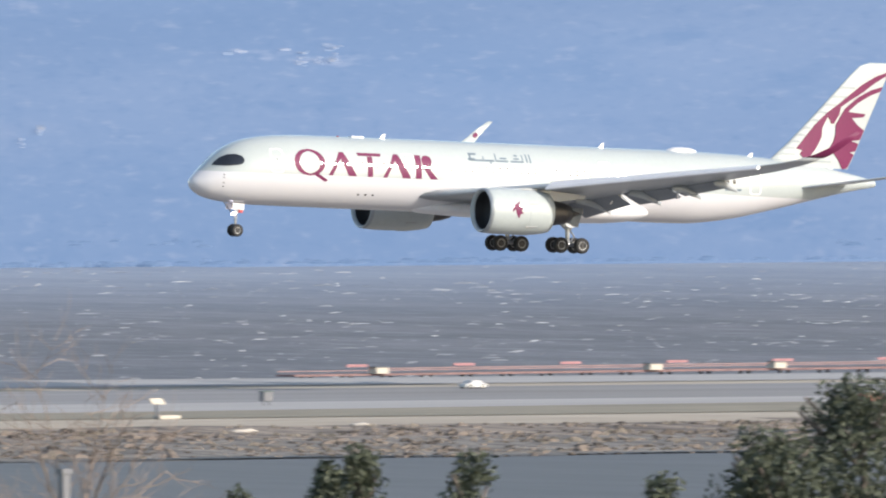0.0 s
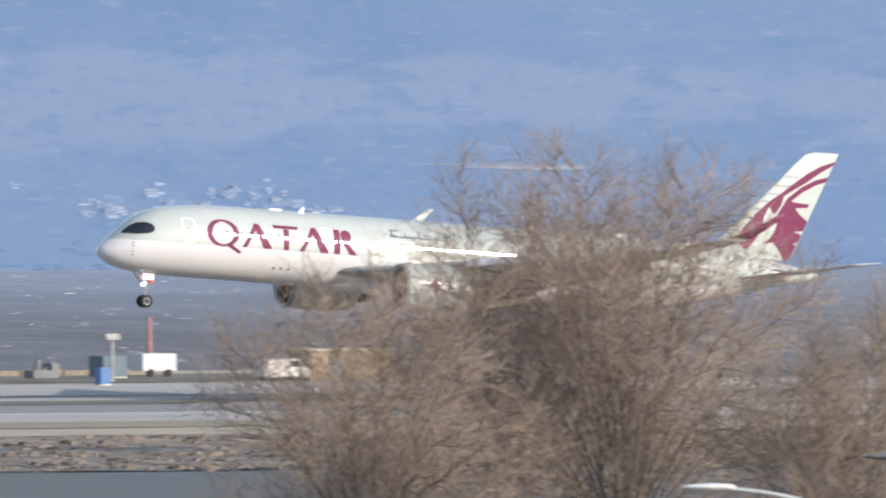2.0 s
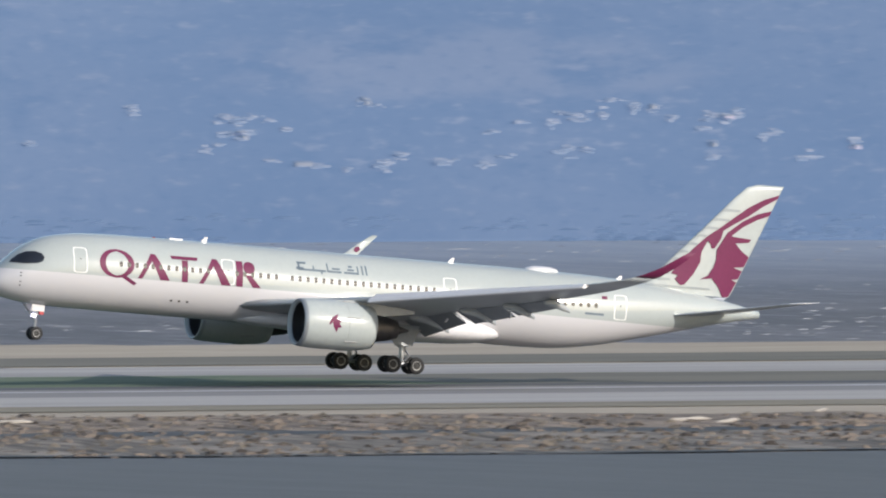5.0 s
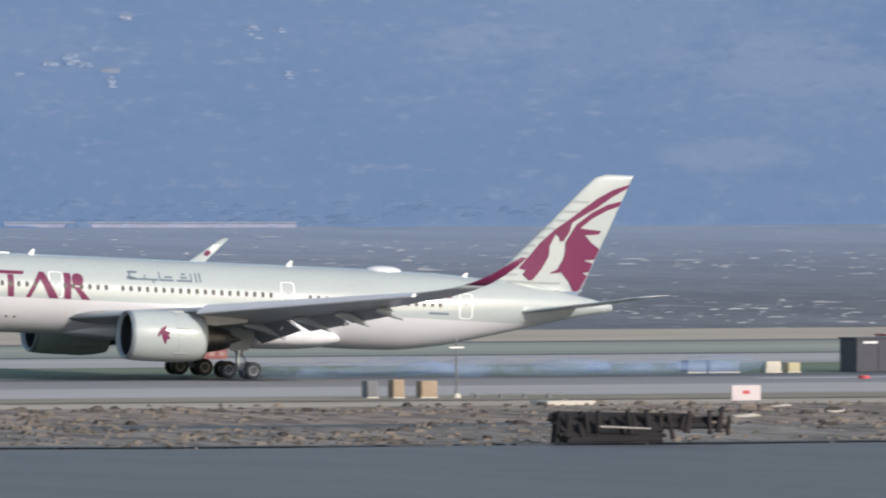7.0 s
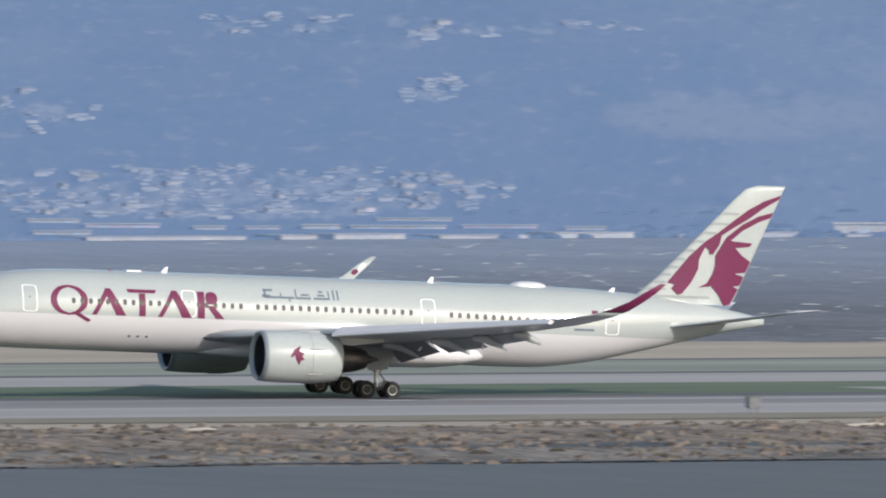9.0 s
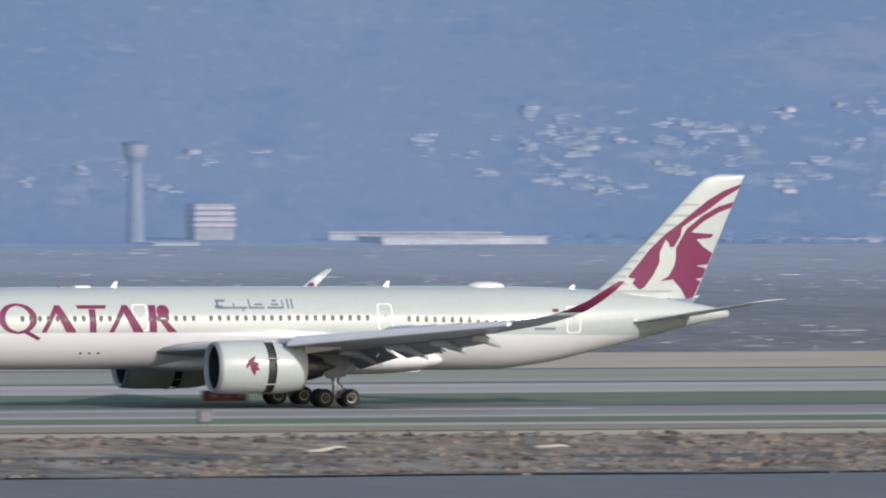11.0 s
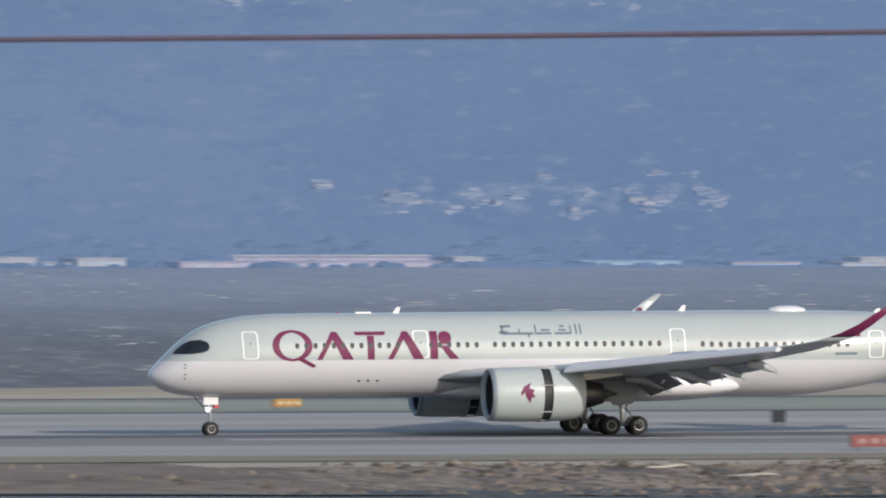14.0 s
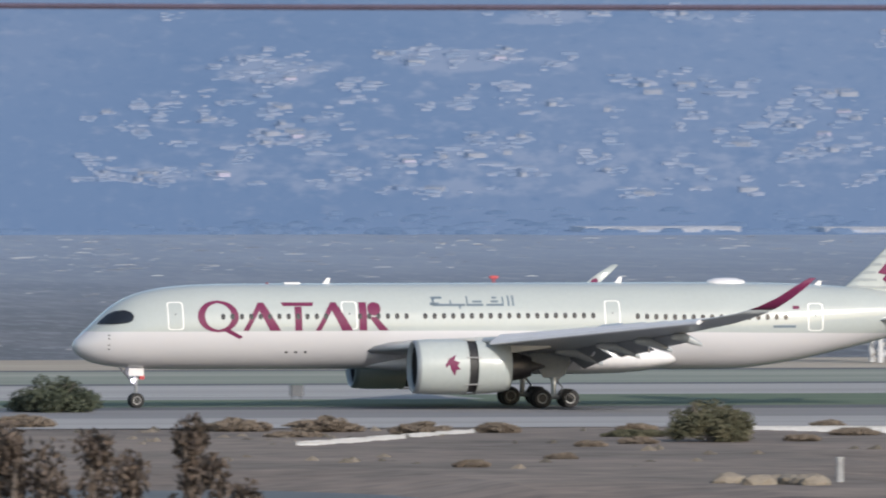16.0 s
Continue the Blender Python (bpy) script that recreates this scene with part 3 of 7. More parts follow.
ground()
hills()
sheet("water", "grey-blue calm lagoon water beside the airfield", "water", "lagoon", -1800, 3800, 1650, lambda x: coast_near(x) + 2, -1.0, 4)
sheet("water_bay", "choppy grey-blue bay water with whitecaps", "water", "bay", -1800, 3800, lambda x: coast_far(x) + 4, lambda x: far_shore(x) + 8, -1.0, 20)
sheet("wet_shore", "dark wet stones along the waterline", "shore", "wet", 466, 1800, lambda x: coast_near(x) + 0.5, lambda x: coast_near(x) + 4.5 + 1.5 * math.sin(x / 9.0), -0.90, 4)
X0, X1 = -900, 3200


def end_by(y):
    """A strip's far edge, kept on the land."""
    return lambda x: min(y, coast_far(x) - 6)


sheet("grass_far", "pale dull green grass strip behind the taxiway", "grass", "grasspale", X0, 1240, 2397, end_by(2447), 0.0)
sheet("grass_far_dry", "dry olive grass strip behind the taxiway", "grass", "grassdry", 1240, X1, lambda x: min(2397, coast_far(x) - 8), end_by(2435), 0.0)
sheet("perimeter_road", "dark asphalt perimeter road by the bay", "road", "rubber", X0, 1240, 2447, 2453, 0.004)
sheet("taxiway", "pale grey concrete taxiway strip", "taxiway", "concrete", X0, X1, lambda x: 2352 - 12 * ease(1240, 1400, x), end_by(2390), 0.004)
sheet("taxiway_edge", "dark asphalt edge of the taxiway", "taxiway", "rubber", X0, 1240, 2390, 2397, 0.004)
sheet("grass_mid", "green grass strip beside the runway", "grass", "grass", X0, 1240, 2308, 2352, 0.0)
sheet("grass_mid_dry", "dry olive grass beside the runway's end", "grass", "grassdry", 1240, 1560, lambda x: 2306 + 18 * ease(1480, 1555, x), lambda x: 2352 - 12 * ease(1240, 1400, x), 0.0)
sheet("runway_edge", "dark tyre-stained far edge of the runway", "runway", "rubber", X0, 1420, 2297, 2308, 0.006)
sheet("runway", "long grey asphalt runway", "runway", "asphalt", X0, X1, 2268, lambda x: 2300 + 26 * ease(1480, 1560, x), 0.004)
sheet("runway_shoulder", "paler paved runway shoulder", "runway", "concrete", X0, X1, lambda x: 2232 + 14 * ease(1480, 1600, x), 2268, 0.004)
sheet("grass_island", "narrow green grass island between the runway and its shoulder", "grass", "grass", 716, 860, lambda x: 2249 - 9 * ease(716, 742, x) * (1 - ease(835, 860, x)), lambda x: 2250 + 10 * ease(716, 742, x) * (1 - ease(835, 860, x)), 0.010, 6)
sheet("grass_near", "olive grass verge beside the runway", "grass", "olive", 520, X1, lambda x: 2213 - 6 * ease(1150, 1300, x) + 2 * math.sin(x / 31), lambda x: 2232 + 14 * ease(1480, 1600, x), 0.0)
for xa, xb, y in ((1120, 1290, 2287), (930, 1035, 2287), (735, 810, 2287), (1300, 1420, 2262), (560, 640, 2287)):
    sheet("runway_marking", "long worn white runway marking", "marking", "mark", xa, xb, y, y + 3.0, 0.01)
for xa, xb, ya in ((985, 1020, 2312), (1010, 1046, 2345), (575, 590, 2420), (430, 470, 2335), (1400, 1450, 2318)):
    sheet("connecting_taxiway", "paved patch between runway and taxiway", "taxiway", "concrete", xa, xb, ya, ya + 16, 0.006)


sheet("crossing_taxiway", "wide paved crossing between runway and taxiway", "taxiway", "concrete", 522, 640, 2308, 2352, 0.006)


def land_z(x, y):
    """The height underfoot, on the airfield or on the far hills."""
    return hill_height(x, y) if y > far_shore(x) else ground_z(x, y)

# ---- the airliner: x aft of the main wheels, -y to port, z up ----
ORG = 33.9
TOP = [(-0.25, 4.46), (-0.12, 4.8), (0.2, 5.15), (0.75, 5.68), (1.7, 6.56), (2.8, 7.46), (4, 8.06), (5.2, 8.42), (7.2, 8.72), (10.2, 8.86), (14, 8.88), (46, 8.88), (52, 8.78), (57, 8.5), (61, 8.05), (64.5, 7.5), (66.9, 7.02)]
BOT = [(-0.25, 4.40), (-0.12, 4.1), (0.25, 3.72), (1.3, 3.22), (3, 2.93), (5.1, 2.78), (8.5, 2.74), (40, 2.72), (44, 2.62), (48, 2.66), (52, 3.1), (56, 3.95), (60, 4.92), (64, 5.88), (66.9, 6.45)]
WID = [(-0.25, 0.03), (-0.12, 0.42), (0.2, 0.85), (1.1, 1.55), (2.7, 2.25), (5, 2.7), (8, 2.95), (11, 2.98), (45, 2.98), (50, 2.82), (55, 2.35), (60, 1.6), (64, 0.85), (66.9, 0.3)]


def hull(x):
    return smooth_curve(TOP, x), smooth_curve(BOT, x), smooth_curve(WID, x)


def skin_y(x, z, lift=0.012):
    """Half breadth of the hull at station x and height z."""
    t, b, w = hull(x)
    c, h = (t + b) / 2, (t - b) / 2
    s = max(-1.0, min(1.0, (z - c) / h))
    return w * math.sqrt(max(0.0, 1 - s * s)) + lift


def P(x, y, z):
    return Vector((x - ORG, -y, z))


def hull_mesh():
    bm = bmesh.new()
    xs = [-0.25, -0.19, -0.12, -0.03, 0.1, 0.3, 0.5, 0.75, 1.0, 1.25, 1.5, 1.7, 1.9, 2.1, 2.3, 2.5, 2.7, 2.9, 3.1, 3.3, 3.5, 3.75, 4, 4.4, 4.8, 5.6, 6.6, 7.6, 9, 10.5, 12] + [14 + 2.0 * i for i in range(17)] + [47 + 1.0 * i for i in range(20)] + [66.9]
    rings = []
    for x in xs:
        t, b, w = hull(x)
        rings.append([P(x, w * math.sin(a), (t + b) / 2 + (t - b) / 2 * math.cos(a)) for a in [2 * math.pi * i / 56 for i in range(56)]])
    return loft(bm, rings, cap0=True, cap1=True)


def scan(polys, step, place, width=0):
    """Fill flat outlines (even-odd) with rows of quads laid on a curved skin by place(x, z)."""
    bm = bmesh.new()
    zs = [z for p in polys for _, z in p]
    n = max(2, int((max(zs) - min(zs)) / step))
    dz = (max(zs) - min(zs)) / n

    def cuts(z):
        out = []
        for p in polys:
            for (xa, za), (xb, zb) in zip(p, p[1:] + p[:1]):
                if (za <= z) != (zb <= z):
                    out.append(xa + (xb - xa) * (z - za) / (zb - za))
        return sorted(out)
    lo, hi = min(zs), max(zs)
    for i in range(n):
        z0, z1 = lo + i * dz, lo + (i + 1) * dz
        c0, c1, cm = cuts(max(z0, lo + 1e-4)), cuts(min(z1, hi - 1e-4)), cuts((z0 + z1) / 2)
        if len(c0) != len(cm):
            c0 = cm
        if len(c1) != len(cm):
            c1 = cm
        for k in range(0, len(cm) - 1, 2):
            m = width if width else max(1, int((cm[k + 1] - cm[k]) / 0.8))
            for j in range(m):
                u, v = j / m, (j + 1) / m
                q = [(c0[k] + (c0[k + 1] - c0[k]) * u, z0), (c0[k] + (c0[k + 1] - c0[k]) * v, z0), (c1[k] + (c1[k + 1] - c1[k]) * v, z1), (c1[k] + (c1[k + 1] - c1[k]) * u, z1)]
                bm.faces.new([bm.verts.new(place(x, z)) for x, z in q])
    bmesh.ops.remove_doubles(bm, verts=bm.verts, dist=2e-3)
    return bm


def on_hull(side=1, lift=0.012):
    return lambda x, z: P(x, side * skin_y(x, z, lift), z)


def ellipse(cx, cz, rx, rz, n=28):
    return [(cx + rx * math.cos(2 * math.pi * i / n), cz + rz * math.sin(2 * math.pi * i / n)) for i in range(n)]


def rounded(x0, z0, x1, z1, r, n=4):
    out = []
    for cx, cz, a0 in ((x1 - r, z1 - r, 0), (x0 + r, z1 - r, 90), (x0 + r, z0 + r, 180), (x1 - r, z0 + r, 270)):
        out += [(cx + r * math.cos(radians(a0 + 90 * i / n)), cz + r * math.sin(radians(a0 + 90 * i / n))) for i in range(n + 1)]
    return out


# wing stations: span, leading edge, trailing edge, height, thickness
WING = [(2.2, 20.6, 35.2, 4.05, 1.6), (4.5, 22.4, 35.5, 4.25, 1.35), (10.8, 27.0, 36.4, 4.78, 0.95), (16, 30.7, 38.2, 5.2, 0.72), (22, 35.0, 40.4, 5.78, 0.52), (27, 38.6, 42.2, 6.4, 0.36), (29.2, 40.3, 42.9, 6.76, 0.28), (30.4, 41.6, 43.6, 7.08, 0.22), (31.3, 43.0, 44.5, 7.58, 0.17), (31.9, 44.3, 45.4, 8.25, 0.13), (32.25, 45.4, 46.3, 9.0, 0.09), (32.37, 46.5, 47.0, 9.66, 0.05)]


def section(x0, x1, y, z, th, side, n=11, lean=0.0, trim=0.0):
    """An airfoil outline; lean tips it over towards a winglet, trim sets its nose down."""
    up, lo = [], []
    for i in range(n):
        s = (1 - math.cos(math.pi * i / (n - 1))) / 2
        t = th * (2.6 * math.sqrt(s) * (1 - s) ** 0.9) * 0.5 + 0.012 * (1 - s)
        camber = (x1 - x0) * (trim * (s - 0.4) - 0.02 * s * s)
        for lst, h in ((up, camber + t * 1.0), (lo, camber - t * 0.4)):
            lst.append(P(x0 + (x1 - x0) * s, side * (y - h * math.sin(lean)), z + h * math.cos(lean)))
    return up + lo[::-1][1:-1]


def wing_at(y):
    for a, b in zip(WING, WING[1:]):
        if y <= b[0]:
            s = (y - a[0]) / (b[0] - a[0])
            return [p + (q - p) * s for p, q in zip(a, b)]
    return WING[-1]


def wing_mesh(side, y0, y1, lean=False):
    ys = [w[0] for w in WING if y0 < w[0] < y1]
    ys = sorted(set(ys + [y0, y1]))
    rings = []
    for y in ys:
        _, x0, x1, z, th = wing_at(y)
        rings.append(section(x0, x1, y, z, th, side, lean=radians(min(54, max(0, (y - 28.5) * 17)))))
    return loft(bmesh.new(), rings, cap0=True, cap1=True)


def nacelle_ring(x, r, y, side, n=40, cz=3.06):
    return [P(x, side * y + r * math.cos(2 * math.pi * i / n), cz + r * math.sin(2 * math.pi * i / n)) for i in range(n)]


def wheel(parent, x, y, r, w, name="wheel"):
    """A tyre with its rim."""
    bm = bmesh.new()
    prof = [(0.55, -0.42), (0.9, -0.5), (0.98, -0.38), (1.0, -0.15), (1.0, 0.15), (0.98, 0.38), (0.9, 0.5), (0.55, 0.42)]
    rings = [[P(x, y, r) + Vector((k * r * math.cos(2 * math.pi * i / 24), s * w, k * r * math.sin(2 * math.pi * i / 24))) for i in range(24)] for k, s in prof]
    t = part(name, loft(bm, rings), "tyre", parent, smooth=True)
    bm = bmesh.new()
    for e in (-1, 1):
        rings = [[P(x, y, r) + Vector((k * r * math.cos(2 * math.pi * i / 20), e * d * w, k * r * math.sin(2 * math.pi * i / 20))) for i in range(20)] for k, d in ((0.57, 0.40), (0.54, 0.44), (0.47, 0.42), (0.44, 0.3))]
        part("rim", loft(bmesh.new(), rings), "rim", t, "pale metal wheel rim")
    bm = bmesh.new()
    tube(bm, P(x, y, r) + Vector((0, -0.26 * w, 0)), P(x, y, r) + Vector((0, 0.26 * w, 0)), 0.46 * r, n=20)
    tube(bm, P(x, y, r) + Vector((0, -0.36 * w, 0)), P(x, y, r) + Vector((0, 0.36 * w, 0)), 0.16 * r, n=10)
    part("brake_disc", bm, "dark", t, "dark brake and hub")
    return t


def engine(air, side):
    Y = 10.55
    bm = bmesh.new()
    out = [(22.62, 1.62), (22.45, 1.70), (22.36, 1.78), (22.45, 1.86), (22.8, 1.92), (23.6, 1.97), (24.8, 1.98), (26.2, 1.96)]
    loft(bm, [nacelle_ring(x, r, Y, side) for x, r in out])
    loft(bm, [nacelle_ring(x, r, Y, side) for x, r in ((26.2, 1.958), (26.2, 1.85))])
    body = part("engine", bm, "grey", air, "light grey turbofan nacelle", smooth=True)
    part("inlet_lip", loft(bmesh.new(), [nacelle_ring(x, r, Y, side) for x, r in ((22.75, 1.60), (22.5, 1.69), (22.355, 1.78), (22.44, 1.87), (22.7, 1.915))]), "lip", body, "polished metal inlet lip", smooth=True)
    part("inlet_duct", loft(bmesh.new(), [nacelle_ring(x, r, Y, side) for x, r in ((22.7, 1.60), (23.2, 1.55), (24.0, 1.53), (24.0, 0.4), (23.4, 0.02))]), "dark", body, "dark inlet and fan", smooth=True)
    part("cascade", loft(bmesh.new(), [nacelle_ring(x, r, Y, side) for x, r in ((25.9, 1.86), (27.4, 1.80))]), "dark", body, "black reverser cascade", smooth=True)
    for a in (20, 75, 140, 200, 265, 320):
        bm = bmesh.new()
        c, s = math.cos(radians(a)), math.sin(radians(a))
        tube(bm, P(26.0, side * Y + 1.97 * c, 3.06 + 1.97 * s), P(27.1, side * Y + 1.93 * c, 3.06 + 1.93 * s), 0.05)
        part("reverser_actuator", bm, "rim", body)
    bm = loft(bmesh.new(), [nacelle_ring(x, r, Y, side) for x, r in ((26.215, 1.96), (27.2, 1.94), (28.0, 1.85), (28.72, 1.70), (28.74, 1.66))])
    loft(bm, [nacelle_ring(x, r, Y, side) for x, r in ((26.215, 1.958), (26.215, 1.86), (27.8, 1.77), (28.73, 1.64))])
    sleeve = part("reverser_sleeve", bm, "grey", air, "light grey sliding reverser sleeve", smooth=True)
    core = [(26.5, 1.25), (28.5, 1.22), (30.2, 0.95), (31.0, 0.72), (31.02, 0.62), (30.2, 0.7)]
    part("core_nozzle", loft(bmesh.new(), [nacelle_ring(x, r, Y, side) for x, r in core]), "metal", body, "bare metal core nozzle", smooth=True)
    part("exhaust_plug", loft(bmesh.new(), [nacelle_ring(x, r, Y, side) for x, r in ((30.0, 0.5), (31.0, 0.42), (32.1, 0.06))], cap1=True), "metal", body, smooth=True)
    # pylon
    bm = bmesh.new()
    rings = [[P(x, side * (Y - w), z0), P(x, side * (Y + w), z0), P(x, side * (Y + w), z1), P(x, side * (Y - w), z1)] for x, w, z0, z1 in ((24.6, 0.1, 4.7, 4.95), (26.5, 0.34, 4.2, 5.12), (28.5, 0.34, 3.9, 5.0), (30.5, 0.24, 4.15, 4.85), (32.5, 0.08, 4.4, 4.65))]
    part("pylon", loft(bm, rings, cap0=True, cap1=True), "wing", body, "grey engine pylon", smooth=False)
    # strake and the airline's mark as plain patches
    if side > 0:
        def on_nac(x, z):
            rr = 1.98 + 0.016
            return P(x, Y + math.sqrt(max(0, rr * rr - (z - 3.06) ** 2)), z)
        mark = [[(24.4, 3.2), (24.65, 3.65), (25.2, 3.95), (25.05, 3.55), (25.45, 3.4), (25.3, 3.15), (25.5, 2.9), (25.2, 2.85), (25.1, 2.45), (24.8, 2.9), (24.7, 3.25), (24.45, 3.0)]]
        part("nacelle_emblem", scan(mark, 0.05, on_nac), "burgundy", body, "burgundy emblem patch on the nacelle")
    return sleeve


def airliner():
    air = thing("airliner", "white and light grey twin-engine airliner, burgundy livery, landing gear down", "airplane")
    part("fuselage", hull_mesh(), "hull", air, "light grey fuselage with white lower half", smooth=True)
    # belly fairing
    bm = bmesh.new()
    st = [(18.5, 0.3, 3.5, 3.4), (20.5, 1.1, 3.6, 2.85), (23, 1.9, 3.8, 2.6), (26.5, 2.8, 4.1, 2.45), (30, 3.4, 4.4, 2.36), (34, 3.75, 4.7, 2.3), (37, 3.9, 4.9, 2.3), (39.5, 3.7, 4.75, 2.36), (41.6, 3.3, 4.45, 2.55), (43.0, 2.6, 4.05, 2.85), (44.1, 1.4, 3.6, 3.25)]
    rings = []
    for x, w, t, b in st:
        rings.append([P(x, math.copysign(abs(math.sin(a)) ** 0.75, math.sin(a)) * w, (t + b) / 2 + (t - b) / 2 * math.copysign(abs(math.cos(a)) ** 0.75, math.cos(a))) for a in [2 * math.pi * i / 32 for i in range(32)]])
    part("belly_fairing", loft(bm, rings, cap0=True, cap1=True), "white", air, "white belly fairing under the wings", smooth=True)

    wings = []
    for side in (1, -1):
        at = P(ORG, side * 2.9, 4.2)
        pivot = part("wing", wing_mesh(side, 2.2, 31.0), "wing", air, "grey swept wing", True)
        pivot.location = at
        pivot.data.transform(Matrix.Translation(-at))
        wings.append((pivot, side))
        off = Matrix.Translation(-pivot.location)

        def wpart(name, bm, material, label="", smooth=False):
            ob = part(name, bm, material, pivot, label, smooth)
            ob.data.transform(off)
            return ob
        wpart("winglet", wing_mesh(side, 30.95, 32.37, True), "grey" if side < 0 else "burgundy", "burgundy curved wingtip" if side > 0 else "light grey curved wingtip", True)
        if side < 0:
            def on_tip(x, z):
                k = min(1.0, max(0.0, (z - 8.25) / 0.75))
                return P(x, side * (31.9 + 0.35 * k - 0.12), z)
            wpart("wingtip_emblem", scan([[(44.75, 8.35), (44.95, 8.62), (45.25, 8.7), (45.4, 8.5), (45.2, 8.3), (45.0, 8.2)]], 0.06, on_tip), "burgundy", "small burgundy emblem patch on the wingtip")
        # flaps drooped under the trailing edge
        for ya, yb, dr, part_chord in ((3.6, 10.4, 34, 0.17), (11.2, 15.9, 31, 0.21), (16.2, 21.0, 29, 0.21)):
            rings = []
            for y in (ya, yb):
                _, x0, x1, z, th = wing_at(y)
                c = (x1 - x0) * part_chord
                d = radians(dr)
                xa, za = x1 - 0.35 * c, z - 0.05 * c - 0.02
                rings.append([P(xa, side * y, za + 0.10), P(xa + c * 0.4, side * y, za + 0.08 - c * 0.4 * math.sin(d)), P(xa + c * math.cos(d), side * y, za - c * math.sin(d)), P(xa + c * 0.4, side * y, za - 0.16 - c * 0.4 * math.sin(d)), P(xa, side * y, za - 0.14)])
            wpart("flap", loft(bmesh.new(), rings, cap0=True, cap1=True), "flap", "lowered grey flap")
        # spoiler panels and, outboard, the aileron, hinged on the upper skin
        for k in range(6):
            ends, deep = [], 0.0
            for y in (11.7 + 2.6 * k, 14.28 + 2.6 * k):
                _, x0, x1, z, th = wing_at(y)
                deep += 0.15 * (x1 - x0)
                ends.append(P(x0 + 0.70 * (x1 - x0), side * y, z + 0.36 * th - 0.0102 * (x1 - x0) + 0.03))
            mid, run = (ends[0] + ends[1]) / 2, (ends[1] - ends[0]) * -side
            panel = box(bmesh.new(), 0, -run.length / 2 + 0.03, -0.03, deep, run.length / 2 - 0.03, 0.03, 0.012)
            flap_name, words = ("spoiler", "grey spoiler panel") if k < 4 else ("aileron", "grey aileron panel")
            sp = part(flap_name, panel, "wing", pivot, words)
            SPOILERS.append((sp, mid - at, math.degrees(math.atan2(run.z, run.y)), math.degrees(math.atan2(-run.x, run.y)), 20 if k < 4 else 13))
        # droop nose / slats
        rings = []
        for y in (12.2, 28.2):
            _, x0, x1, z, th = wing_at(y)
            rings.append([P(x0 - 0.35, side * y, z - 0.22), P(x0 - 0.2, side * y, z + 0.02), P(x0 + 0.45, side * y, z + 0.55 * th), P(x0 + 0.4, side * y, z + 0.2 * th), P(x0 - 0.1, side * y, z - 0.3)])
        wpart("slat", loft(bmesh.new(), rings, cap0=True, cap1=True), "white", "pale extended slat")
        # flap track fairings
        for y, ln in ((6.8, 3.5), (13.2, 3.2), (17.6, 2.8), (21.6, 2.3)):
            _, x0, x1, z, th = wing_at(y)
            xs = x1 - ln * 0.62
            rings = []
            for s in (0, 0.06, 0.2, 0.45, 0.7, 0.88, 1):
                r = 0.3 * math.sin(math.pi * min(0.95, 0.04 + s)) ** 0.45
                zc = z - 0.42 - 0.42 * ln * max(0, s - 0.38) ** 1.1
                rings.append([P(xs + ln * s, side * y + 0.75 * r * math.cos(a), zc + 1.15 * r * math.sin(a)) for a in [2 * math.pi * i / 14 for i in range(14)]])
            wpart("flap_fairing", loft(bmesh.new(), rings, cap0=True, cap1=True), "wing", "grey flap track fairing", True)
        # bright support links under the flaps
        for y, x, za, zb, tip in ((8.4, 35.9, 3.75, 4.5, 0.5), (15.4, 38.5, 4.1, 4.95, 0.05)):
            wpart("flap_link", loft(bmesh.new(), [[P(x - 0.09 + k, side * (y + 0.5), z), P(x + 0.09 + k, side * (y + 0.5), z), P(x + 0.09 + k, side * (y + 0.62), z), P(x - 0.09 + k, side * (y + 0.62), z)] for z, k in ((za, 0), (zb, tip))], cap0=True, cap1=True), "white", "white flap support link")
    # fin with rudder line
    FIN = [(7.9, 55.6, 64.2, 0.95), (8.6, 56.6, 64.6, 0.9), (10, 58.2, 65.2, 0.75), (13, 61.2, 66.5, 0.55), (16, 64.1, 67.8, 0.36), (16.85, 65.05, 68.15, 0.24), (17.14, 66.0, 68.3, 0.08)]

    def fin_at(z):
        for a, b in zip(FIN, FIN[1:]):
            if z <= b[0]:
                s = (z - a[0]) / (b[0] - a[0])
                return [p + (q - p) * s for p, q in zip(a, b)]
        return FIN[-1]

    def fin_y(x, z):
        _, x0, x1, th = fin_at(z)
        s = min(1, max(0.0, (x - x0) / (x1 - x0)))
        return th * 0.5 * 2.6 * math.sqrt(s) * (1 - s) ** 0.9 * 0.75 + 0.02
    rings = []
    for z, x0, x1, th in FIN:
        r = []
        for k in range(21):
            a = 2 * math.pi * k / 21
            s = (1 - math.cos(a)) / 2
            x = x0 + (x1 - x0) * s
            yy = (th * 0.5 * 2.6 * math.sqrt(s) * (1 - s) ** 0.9 * 0.75 + 0.005) * (1 if a < math.pi else -1)
            r.append(P(x, yy, z))
        rings.append(r)
    part("fin", loft(bmesh.new(), rings, cap1=True), "grey", air, "light grey fin with burgundy emblem shapes", smooth=True)
    fin_skin = lambda x, z: P(x, fin_y(x, z) + 0.035, z)

    def fin_poly(pts):
        """Outline given across the chord (0 to 1) and up the fin (0 to 1)."""
        out = []
        for c, h in pts:
            z = 8.2 + h * 8.94
            _, x0, x1, _ = fin_at(z)
            out.append((x0 + (x1 - x0) * c, z))
        return out
